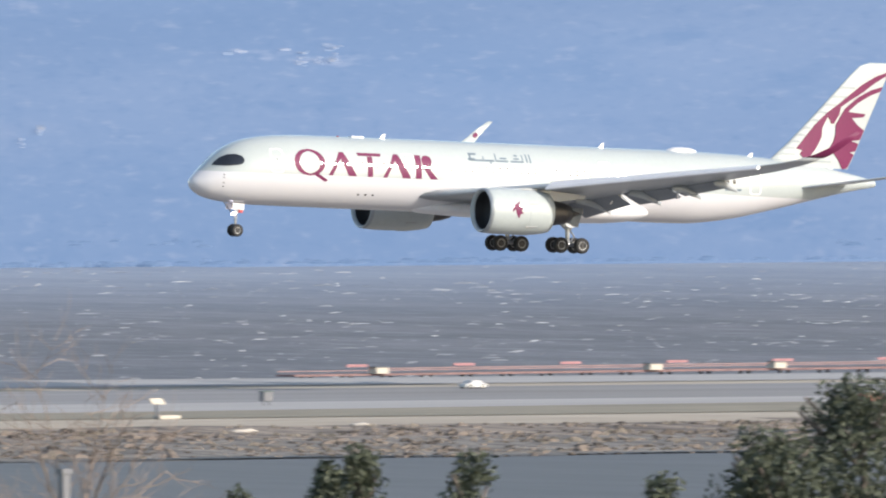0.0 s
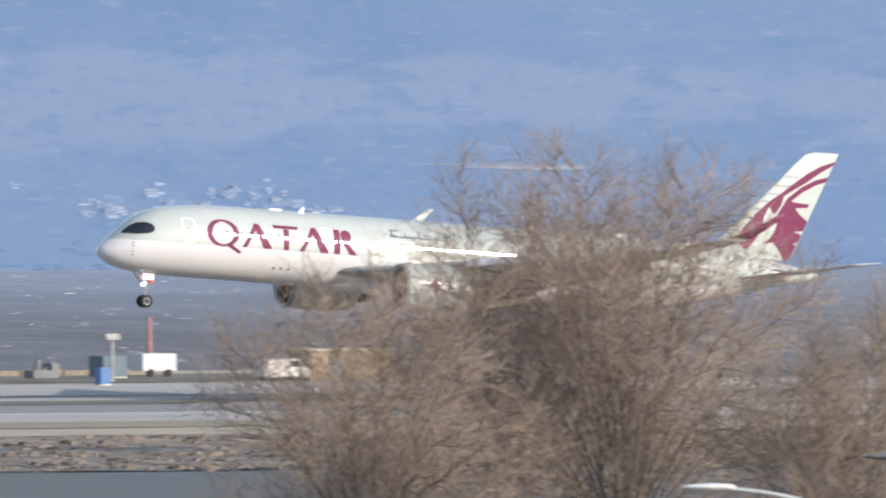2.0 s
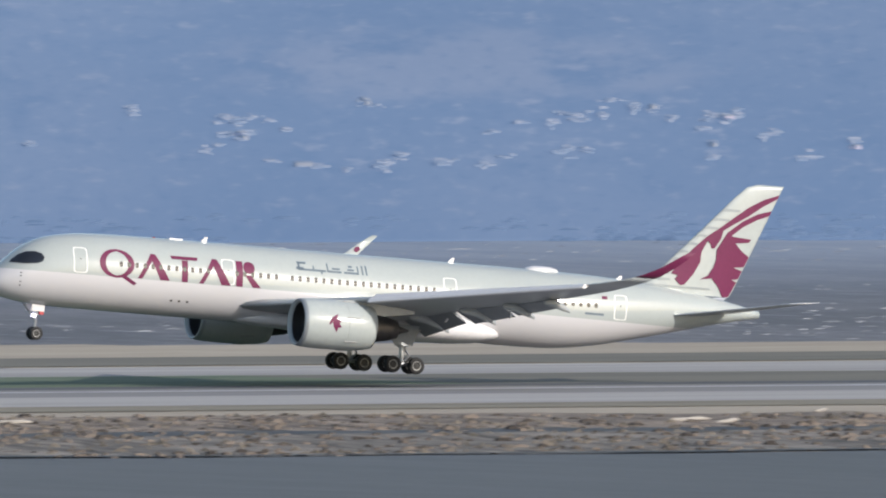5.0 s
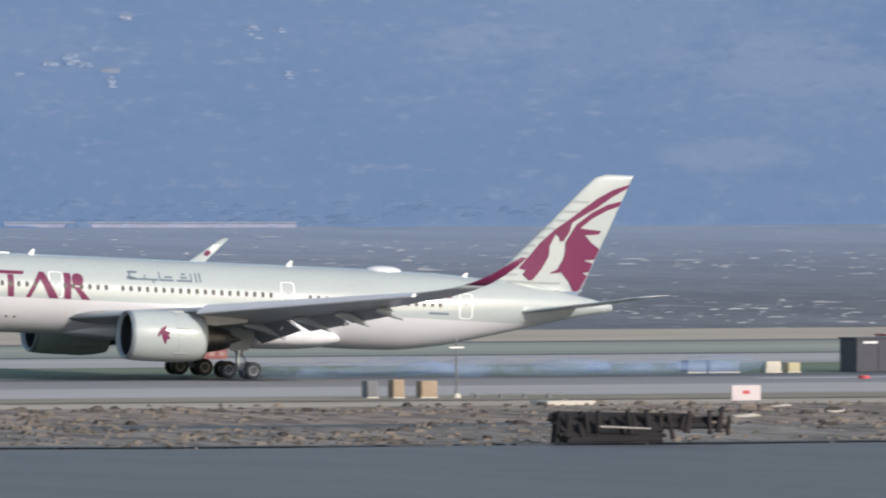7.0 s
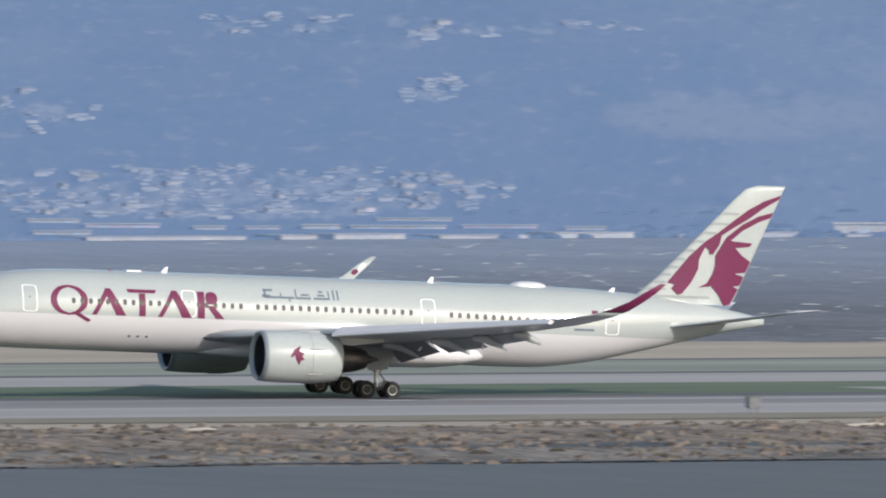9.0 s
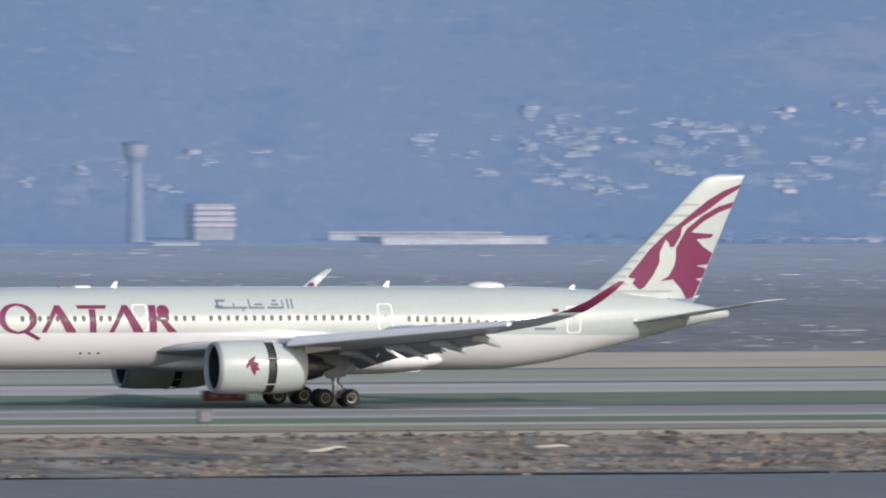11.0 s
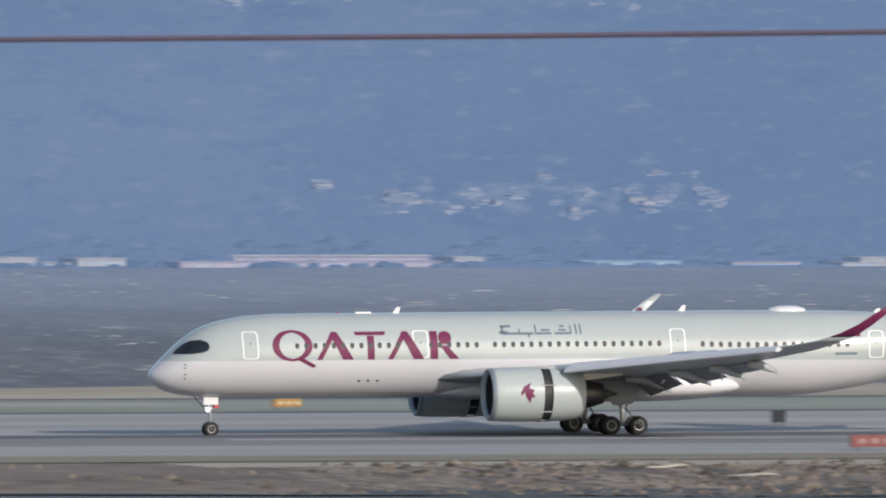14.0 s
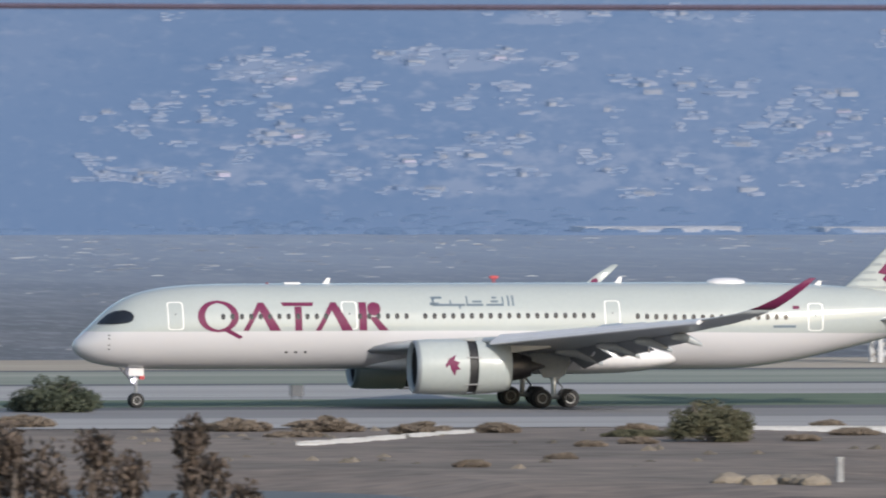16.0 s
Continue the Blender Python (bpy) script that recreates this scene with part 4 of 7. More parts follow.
    emblem = [
        [(0.168, 0.144), (0.153, 0.244), (0.139, 0.378), (0.172, 0.504), (0.254, 0.589), (0.336, 0.682), (0.464, 0.789), (0.668, 0.867), (0.985, 0.922), (0.985, 0.887), (0.75, 0.807), (0.582, 0.707), (0.422, 0.622), (0.342, 0.562), (0.409, 0.489), (0.427, 0.4), (0.376, 0.4), (0.325, 0.433), (0.241, 0.46), (0.292, 0.356), (0.385, 0.267), (0.424, 0.156), (0.427, 0.056), (0.394, 0.044), (0.271, 0.096), (0.268, 0.133)],
        [(0.469, 0.389), (0.45, 0.478), (0.434, 0.549), (0.548, 0.662), (0.738, 0.736), (0.985, 0.773), (0.985, 0.727), (0.796, 0.684), (0.616, 0.607), (0.533, 0.518), (0.885, 0.504), (0.872, 0.473), (0.673, 0.46), (0.823, 0.398), (0.985, 0.344), (0.985, 0.251), (0.844, 0.24), (0.985, 0.216), (0.985, 0.14), (0.914, 0.129), (0.985, 0.109), (0.985, -0.024), (0.934, -0.038), (0.805, 0.056), (0.673, 0.127), (0.541, 0.111), (0.604, 0.151), (0.595, 0.233), (0.56, 0.3)],
    ]
    for i, e in enumerate(emblem):
        part("fin_emblem", scan([fin_poly(e)], 0.05, fin_skin, 3), "burgundy", air, "burgundy emblem shape on the fin")
    for h, w in ((0.015, 0.75), (0.075, 0.24), (0.135, 0.16), (0.20, 0.14), (0.265, 0.14), (0.335, 0.13), (0.41, 0.15), (0.49, 0.17), (0.565, 0.24), (0.645, 0.32), (0.735, 0.36)):
        part("fin_stripe", scan([fin_poly([(0.015, h), (w, h + 0.004), (w - 0.03, h + 0.028), (0.015, h + 0.03)])], 0.05, fin_skin), "ghost", air, "faint grey stripe on the fin")
    # tailplane
    for side in (1, -1):
        rings = [section(x0, x1, y, z, th, side, trim=0.13) for y, x0, x1, z, th in ((0.4, 57.6, 63.4, 6.15, 0.42), (2.0, 58.9, 64.0, 6.40, 0.36), (6, 62.8, 66.2, 7.2, 0.2), (8.8, 65.4, 67.8, 7.78, 0.11), (9.35, 66.5, 68.1, 7.9, 0.05))]
        part("tailplane", loft(bmesh.new(), rings, cap0=True, cap1=True), "wing", air, "grey swept tailplane", smooth=True)
        part("tailplane_tip", loft(bmesh.new(), [section(x0, x1, y, z, th, side, trim=0.13) for y, x0, x1, z, th in ((8.5, 65.1, 67.66, 7.725, 0.16), (9.0, 65.75, 67.95, 7.825, 0.12), (9.4, 66.55, 68.15, 7.91, 0.06))], cap0=True, cap1=True), "white", air, "white tailplane tip", smooth=True)
    for side in (1, -1):
        engine_sleeves.append(engine(air, side))
    # doors as white outlines
    for x, w in ((6.75, 1.06), (19.45, 1.06), (38.75, 1.06), (53.8, 1.06)):
        zc = 6.62 if x < 50 else 6.38
        part("door_outline", scan([rounded(x - w / 2 - 0.05, zc - 1.0, x + w / 2 + 0.05, zc + 1.0, 0.22), rounded(x - w / 2 + 0.035, zc - 0.915, x + w / 2 - 0.035, zc + 0.915, 0.17)], 0.06, on_hull()), "line", air, "white outline of a cabin door")
        part("door_window", scan([rounded(x - 0.05, zc + 0.05, x + 0.05, zc + 0.18, 0.045)], 0.06, on_hull(1, 0.018)), "glass", air)
    # cabin windows
    for x0, x1 in ((10.2, 17.9), (20.2, 24.0), (25.0, 37.4), (40.6, 51.9)):
        n = int((x1 - x0) / 0.685)
        for i in range(n + 1):
            x = x0 + i * 0.685
            z = 6.56 - 0.16 * ease(36, 46, x)
            part("cabin_window", scan([rounded(x - 0.155, z - 0.215, x + 0.155, z + 0.215, 0.14, 3)], 0.05, on_hull(1, 0.02)), "glass", air)
    # flight-deck glazing
    ws = [(1.35, 6.02), (1.6, 6.3), (2.1, 6.72), (2.6, 6.98), (3.2, 7.05), (3.65, 6.9), (3.82, 6.6), (3.7, 6.3), (3.35, 6.12), (2.4, 6.02)]
    part("flight_deck_window", scan([ws], 0.04, on_hull(1, 0.06), 14), "glass", air, "black flight-deck glazing")
    part("flight_deck_window", scan([ws], 0.04, on_hull(-1, 0.06), 14), "glass", air, "black flight-deck glazing")
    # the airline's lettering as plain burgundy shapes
    zb, zt = 5.54, 7.56
    shapes = [
        [ellipse(9.85, 6.58, 1.5, 1.14), ellipse(9.85, 6.58, 0.98, 0.93)],
        [[(10.0, 5.66), (11.4, 4.95), (11.65, 5.12), (10.5, 5.74)]],
        [[(11.65, zb), (12.8, zt), (13.2, zt), (14.42, zb), (13.62, zb), (12.87, 6.98), (12.05, zb)]],
        [[(14.5, zt), (16.88, zt), (16.78, 7.3), (14.6, 7.3)]],
        [[(15.45, 7.26), (15.97, 7.26), (15.97, zb), (15.45, zb)]],
        [[(16.95, zb), (18.1, zt), (18.5, zt), (19.7, zb), (18.9, zb), (18.17, 6.98), (17.35, zb)]],
        [[(20.15, zb), (20.15, zt), (20.72, zt), (20.72, zb)]],
        [rounded(20.78, 6.6, 21.75, zt, 0.42)],
        [[(20.86, 6.52), (21.4, 6.52), (22.32, zb), (21.62, zb)]],
    ]
    for s in shapes:
        part("livery_shape", scan(s, 0.06, on_hull(1, 0.014)), "burgundy", air, "burgundy livery shape")
    # the small second lettering as plain bars
    for x0, x1, z0, z1 in ((24.7, 25.3, 7.36, 7.5), (24.85, 27.0, 7.3, 7.4), (24.85, 25.0, 7.4, 7.9), (24.8, 25.5, 7.82, 7.92), (26.0, 26.1, 7.4, 7.66), (26.6, 26.72, 7.1, 7.4), (27.1, 28.2, 7.3, 7.4), (27.1, 27.2, 7.4, 7.95), (27.5, 28.1, 7.55, 7.63), (28.4, 29.5, 7.3, 7.4), (28.7, 29.2, 7.55, 7.63), (28.8, 29.1, 7.82, 7.9), (29.45, 29.55, 7.3, 7.9), (29.8, 29.92, 7.3, 7.98), (30.1, 30.22, 7.3, 7.98)):
        part("lettering_bar", scan([[(25.4 + (x0 - 24.7) * 1.12, z0 - 0.04), (25.4 + (x1 - 24.7) * 1.12, z0 - 0.04), (25.4 + (x1 - 24.7) * 1.12, z1 + 0.02), (25.4 + (x0 - 24.7) * 1.12, z1 + 0.02)]], 0.06, on_hull(1, 0.014)), "teal", air)
    part("registration_bar", scan([[(50.6, 5.62), (52.3, 5.62), (52.3, 5.8), (50.6, 5.8)]], 0.06, on_hull(1, 0.014)), "teal", air, "small dark registration bar")
    part("flag_patch", scan([[(52.1, 6.95), (52.6, 6.95), (52.6, 7.2), (52.1, 7.2)]], 0.06, on_hull(1, 0.014)), "burgundy", air, "small burgundy flag patch")
    for x in (14.9, 15.6, 16.3):
        part("lower_vent", scan([rounded(x - 0.12, 3.92, x + 0.12, 4.06, 0.05)], 0.04, on_hull(1, 0.014)), "dark", air)
    for z in (4.2, 4.5, 4.95, 5.2):
        part("probe", scan([rounded(1.95, z, 2.12, z + 0.08, 0.03)], 0.03, on_hull(1, 0.016)), "dark", air)
    # things on the back
    bm = bmesh.new()
    rings = [[P(47.7 + 1.5 * s, 0.75 * r * math.cos(a), 8.78 + 0.42 * r * max(0, math.sin(a))) for a in [math.pi * i / 12 for i in range(13)]] for s, r in ((-1, 0.05), (-0.85, 0.6), (-0.5, 0.92), (0, 1), (0.5, 0.92), (0.85, 0.6), (1, 0.05))]
    part("radome", loft(bm, rings, closed=False), "white", air, "white satellite antenna dome", smooth=True)
    for x, h in ((18.35, 0.42), (39.8, 0.42), (54.5, 0.3)):
        z = smooth_curve(TOP, x) - 0.03
        part("blade_antenna", loft(bmesh.new(), [[P(x - 0.3, -0.03, z), P(x + 0.2, -0.03, z), P(x + 0.2, 0.03, z), P(x - 0.3, 0.03, z)], [P(x + 0.05, -0.015, z + h), P(x + 0.3, -0.015, z + h), P(x + 0.3, 0.015, z + h), P(x + 0.05, 0.015, z + h)]], cap1=True), "white", air, "white blade antenna")
    part("flat_antenna", box(bmesh.new(), 15.2 - ORG, -0.35, 8.8, 16.4 - ORG, 0.35, 8.96, 0.05), "white", air)
    part("beacon", tube(bmesh.new(), P(14.0, 0, 8.8), P(14.0, 0, 8.95), 0.16, 0.1), "beacon", air, "red anti-collision beacon")
    # gear
    bm = bmesh.new()
    tube(bm, P(4.4, 0, 2.9), P(4.4, 0, 0.55), 0.13, 0.11)
    tube(bm, P(4.45, 0, 1.5), P(3.2, 0, 2.9), 0.06)
    tube(bm, P(4.4, -0.45, 0.55), P(4.4, 0.45, 0.55), 0.09)
    ng = part("nose_gear", bm, "steel", air, "steel nose gear leg", smooth=False)
    for y in (0.34, -0.34):
        wheel(ng, 4.4, y, 0.54, 0.36)
    part("steering_collar", tube(bmesh.new(), P(4.4, 0, 2.0), P(4.4, 0, 2.3), 0.2, 0.2, 12), "white", ng, "white steering collar")
    part("tow_fitting", box(bmesh.new(), 4.62 - ORG, -0.2, 2.05, 5.0 - ORG, 0.2, 2.4, 0.03), "redbright", ng, "red tow fitting flag")
    for y in (0.62, -0.62):
        part("gear_door", box(bmesh.new(), 3.75 - ORG, -y - 0.03, 2.3, 4.85 - ORG, -y + 0.03, 2.85, 0.02), "white", ng, "white nose gear door")
    for y in (0.2, -0.2):
        part("landing_light", tube(bmesh.new(), P(4.1, y, 1.95), P(4.25, y, 1.95), 0.13), "lamp", ng, "lit landing light")
    for side in (1, -1):
        Y = 5.3
        bm = bmesh.new()
        tube(bm, P(33.9, side * (Y - 0.2), 3.9), P(33.9, side * Y, 0.9), 0.22, 0.19, 12)
        tube(bm, P(33.9, side * Y, 1.9), P(32.4, side * (Y - 1.6), 3.7), 0.1)
        tube(bm, P(33.9, side * Y, 1.7), P(35.6, side * (Y - 0.6), 3.6), 0.09)
        tube(bm, P(34.12, side * Y, 1.95), P(34.55, side * Y, 1.45), 0.07, n=6)
        tube(bm, P(34.55, side * Y, 1.45), P(34.15, side * Y, 0.95), 0.07, n=6)
        tube(bm, P(32.86, side * Y, 0.75), P(34.94, side * Y, 0.75), 0.16, n=10)
        for x in (32.88, 34.92):
            tube(bm, P(x, side * (Y - 0.75), 0.68), P(x, side * (Y + 0.75), 0.68), 0.1)
        mg = part("main_gear", bm, "steel", air, "steel main gear leg and bogie beam")
        MAIN_GEAR.append(mg)
        for x in (32.88, 34.92):
            for y in (Y - 0.68, Y + 0.68):
                wheel(mg, x, side * y, 0.68, 0.5)
        part("gear_door", loft(bmesh.new(), [[P(33.0, side * 5.95, 2.15), P(34.5, side * 5.95, 2.25), P(34.5, side * 6.01, 2.25), P(33.0, side * 6.01, 2.15)], [P(31.9, side * 5.5, 3.9), P(35.2, side * 5.5, 3.9), P(35.2, side * 5.56, 3.9), P(31.9, side * 5.56, 3.9)]], cap0=True, cap1=True), "flap", mg, "grey main gear door")
    return air, wings


engine_sleeves, MAIN_GEAR, SPOILERS = [], [], []
AIR, WINGS = airliner()


# ---- bay, far shore and hills ----
def whitecaps():
    """Breaking crests, each a short low ridge of foam."""
    rng = random.Random(4)
    verts, faces = [], []
    for _ in range(32000):
        x = rng.uniform(350, 2400)
        s = rng.random() ** 1.3
        y0, y1 = coast_far(x) + 12, far_shore(x) - 12
        y = y0 + (y1 - y0) * s
        if noise.noise(Vector((x / 70, y / 120, 9))) < rng.uniform(-0.3, 0.45):
            continue
        w, h = rng.uniform(0.15, 0.5 + 1.3 * rng.random() ** 3), rng.uniform(0.01, 0.08)
        lean = rng.uniform(-0.2, 0.6)
        n, k = 6, len(verts)
        for i in range(n + 1):
            u = i / n * 2 - 1
            t = (1 - u * u) ** 0.7
            verts += [(x + u * w, y + lean * u * w - 0.25 * t, -1.02), (x + u * w, y + lean * u * w, -1.0 + h * t + 0.01), (x + u * w, y + lean * u * w + 0.5 * t, -1.02)]
        for i in range(n):
            for j in range(2):
                a = k + i * 3 + j
                faces.append((a, a + 3, a + 4, a + 1))
    me = bpy.data.meshes.new("whitecaps")
    me.from_pydata(verts, [], faces)
    me.materials.append(M["foam"])
    tagged(new("whitecaps", me), "small white breaking crests on the choppy bay", "waves", kind="stuff")


whitecaps()


def far_building(x0, x1, top, material, roofed=False, depth=8.0, back=6.0):
    """A low far-shore building with a roof slab and window bands."""
    xm, w = (x0 + x1) / 2, x1 - x0
    y = far_shore(xm) + back
    base = land_z(xm, y) - 0.2
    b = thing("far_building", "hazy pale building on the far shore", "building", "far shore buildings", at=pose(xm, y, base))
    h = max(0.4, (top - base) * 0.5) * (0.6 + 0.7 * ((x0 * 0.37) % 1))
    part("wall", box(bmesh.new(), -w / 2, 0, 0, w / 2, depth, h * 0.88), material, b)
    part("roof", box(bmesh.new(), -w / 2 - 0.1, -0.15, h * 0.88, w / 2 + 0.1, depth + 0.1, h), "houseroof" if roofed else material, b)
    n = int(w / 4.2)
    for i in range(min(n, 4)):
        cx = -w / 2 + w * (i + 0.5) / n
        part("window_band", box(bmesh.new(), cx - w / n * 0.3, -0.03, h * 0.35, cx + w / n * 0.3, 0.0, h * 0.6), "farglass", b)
    return b


for x0, x1, top in ((1338, 1344, -0.1), (1345, 1353, 0.0), (1357, 1362, -0.1), (1371, 1375, 0.25), (1377, 1384, 0.15), (1271, 1289, 0.0), (1293, 1297, 0.1), (1299, 1307, 0.1), (1311, 1321, 0.2), (1324, 1333, 0.0), (1621, 1638, -0.5), (1035, 1060, -0.1), (1063, 1068, 0.0), (1087, 1092, 0.0), (1112, 1130, 0.9)):
    far_building(x0, x1, top, "farwhite")
for x0, x1, top in ((935, 941, 0.0), (952, 968, 0.0), (854, 858, 0.5), (864, 874, 0.5), (882, 892, 0.5), (894, 914, 0.4), (841, 848, 0.3), (852, 861, 0.2), (871, 878, 0.4), (813, 816, 0.8), (761, 765, 0.9), (767, 771, 0.8), (775, 780, 0.7)):
    far_building(x0, x1, top, "farwhite")
for x0, x1, top in ((664, 680, 0.4), (688, 702, 0.4), (768, 775, 0.5), (720, 735, 0.2)):
    far_building(x0, x1, top, "farwhite")
for x0, x1, top, m in ((785, 813, 0.3, "farpink"), (826, 836, 0.2, "farteal"), (740, 756, 0.4, "farpink"), (980, 986, 0.8, "farpink"), (1150, 1170, 0.0, "farpink")):
    far_building(x0, x1, top, m)


def far_hall(az0, az1, el, h, material):
    """A long low hall on the lower slopes, its roof a little proud of its wall."""
    x, y = slope_point((az0 + az1) / 2, el)
    w, z = radians(az1 - az0) * math.hypot(x, y), land_z(x, y)
    b = thing("far_hall", "long low pale hall on the hazy far shore", "building", "far shore buildings", at=pose(x, y, z - 0.3, 0, 0, -(az0 + az1) / 2))
    part("wall", box(bmesh.new(), -w / 2, 0, 0, w / 2, 6, 0.3 + h * 0.85), material, b)
    part("roof", box(bmesh.new(), -w / 2 - 0.15, -0.2, 0.3 + h * 0.85, w / 2 + 0.15, 6.2, 0.3 + h), "farwhite", b)
    n = max(2, int(w / 5))
    for i in range(n):
        cx = -w / 2 + w * (i + 0.5) / n
        part("door", box(bmesh.new(), cx - 0.5, -0.04, 0.3, cx + 0.5, 0, 0.3 + h * 0.5), "farglass", b)


for az0, az1, el, h, m in ((31.98, 32.38, -0.547, 0.35, "farwhite"), (29.78, 30.07, -0.697, 0.75, "farwhite"), (30.19, 30.46, -0.703, 0.6, "farwhite"), (29.44, 29.51, -0.676, 0.6, "farpink"), (30.84, 30.90, -0.680, 1.4, "farwhite"), (26.53, 26.86, -0.730, 0.8, "farwhite"), (26.36, 26.50, -0.674, 0.3, "farwhite"), (26.60, 26.72, -0.671, 0.3, "farwhite"), (24.76, 25.27, -0.750, 0.35, "farpink"), (22.93, 23.14, -0.752, 1.2, "farwhite"), (13.76, 14.10, -0.789, 0.9, "farpink"), (19.03, 19.33, -0.770, 0.9, "farwhite"), (17.70, 17.99, -0.766, 0.9, "farwhite"), (18.02, 18.33, -0.766, 0.8, "farwhite"), (21.52, 21.61, -0.735, 0.4, "farwhite"), (21.62, 21.75, -0.743, 0.45, "farpink"), (21.53, 21.63, -0.754, 0.4, "farwhite"), (21.81, 21.865, -0.745, 0.4, "farwhite"), (21.90, 21.96, -0.747, 0.35, "farpink"), (22.0, 22.066, -0.745, 0.5, "farwhite"), (22.085, 22.25, -0.745, 0.35, "farwhite"), (22.13, 22.26, -0.734, 0.3, "farwhite"), (22.28, 22.41, -0.745, 0.35, "farpink"), (22.46, 22.53, -0.746, 0.35, "farwhite")):
    far_hall(az0, az1, el, h, m)


def dome_hall():
    """The low arched white hall on the far shore."""
    b = thing("dome_hall", "low arched white hall on the far shore", "building", at=pose(998, far_shore(998) + 6, -1.1))
    rings = [[Vector((-6.6 * math.cos(math.pi * i / 16), y, 0.1 + 1.9 * math.sin(math.pi * i / 16) ** 0.8)) for i in range(17)] for y in (0, 7)]
    part("shell", loft(bmesh.new(), rings, closed=False, cap0=True, cap1=True), "farpink", b)
    part("plinth", box(bmesh.new(), -6.8, -0.2, -0.3, 6.8, 7.2, 0.1), "houseroof", b)


dome_hall()


def slab_tower(x, back, w, base, floors, step, material):
    """A stacked office block whose floors show as pale bands."""
    y = far_shore(x) + back
    g = land_z(x, y)
    b = thing("office_block", "hazy office block with pale floor bands", "building", "far shore buildings", at=pose(x, y, g - 0.2))
    part("core", box(bmesh.new(), -w / 2 + 0.2, 0.2, 0, w / 2 - 0.2, w * 0.7, base - g + floors * step), "house", b)
    for i in range(floors):
        k = w / 2 * (1 - 0.02 * i)
        part("floor_band", box(bmesh.new(), -k, 0, base - g + i * step, k, w * 0.72, base - g + i * step + step * 0.55), material, b)


slab_tower(921.5, 30, 6.4, 0.6, 6, 0.72, "house")
slab_tower(1100.5, 26, 4.6, 0.9, 4, 0.6, "farpink")


def control_tower(x, top):
    """A slender far tower with a flared cab, a glass band and a dark roof."""
    y = far_shore(x) + 12
    t = thing("control_tower", "slender pale control tower with a flared glass cab in haze", "tower", at=pose(x, y, -1.0))
    h = top + 1.0

    def ring(r, z):
        return [Vector((r * math.cos(math.pi * i / 6), r * math.sin(math.pi * i / 6), z)) for i in range(12)]
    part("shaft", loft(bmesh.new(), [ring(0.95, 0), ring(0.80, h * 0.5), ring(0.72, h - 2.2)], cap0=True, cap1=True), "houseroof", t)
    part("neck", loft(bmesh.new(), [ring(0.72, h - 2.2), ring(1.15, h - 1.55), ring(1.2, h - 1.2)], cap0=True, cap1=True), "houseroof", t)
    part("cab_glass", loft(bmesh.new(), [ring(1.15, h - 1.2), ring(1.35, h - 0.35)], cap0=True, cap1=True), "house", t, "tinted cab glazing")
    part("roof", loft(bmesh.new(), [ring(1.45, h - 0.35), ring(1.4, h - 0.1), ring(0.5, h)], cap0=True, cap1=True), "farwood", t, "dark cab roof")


control_tower(1087.0, 9.8)


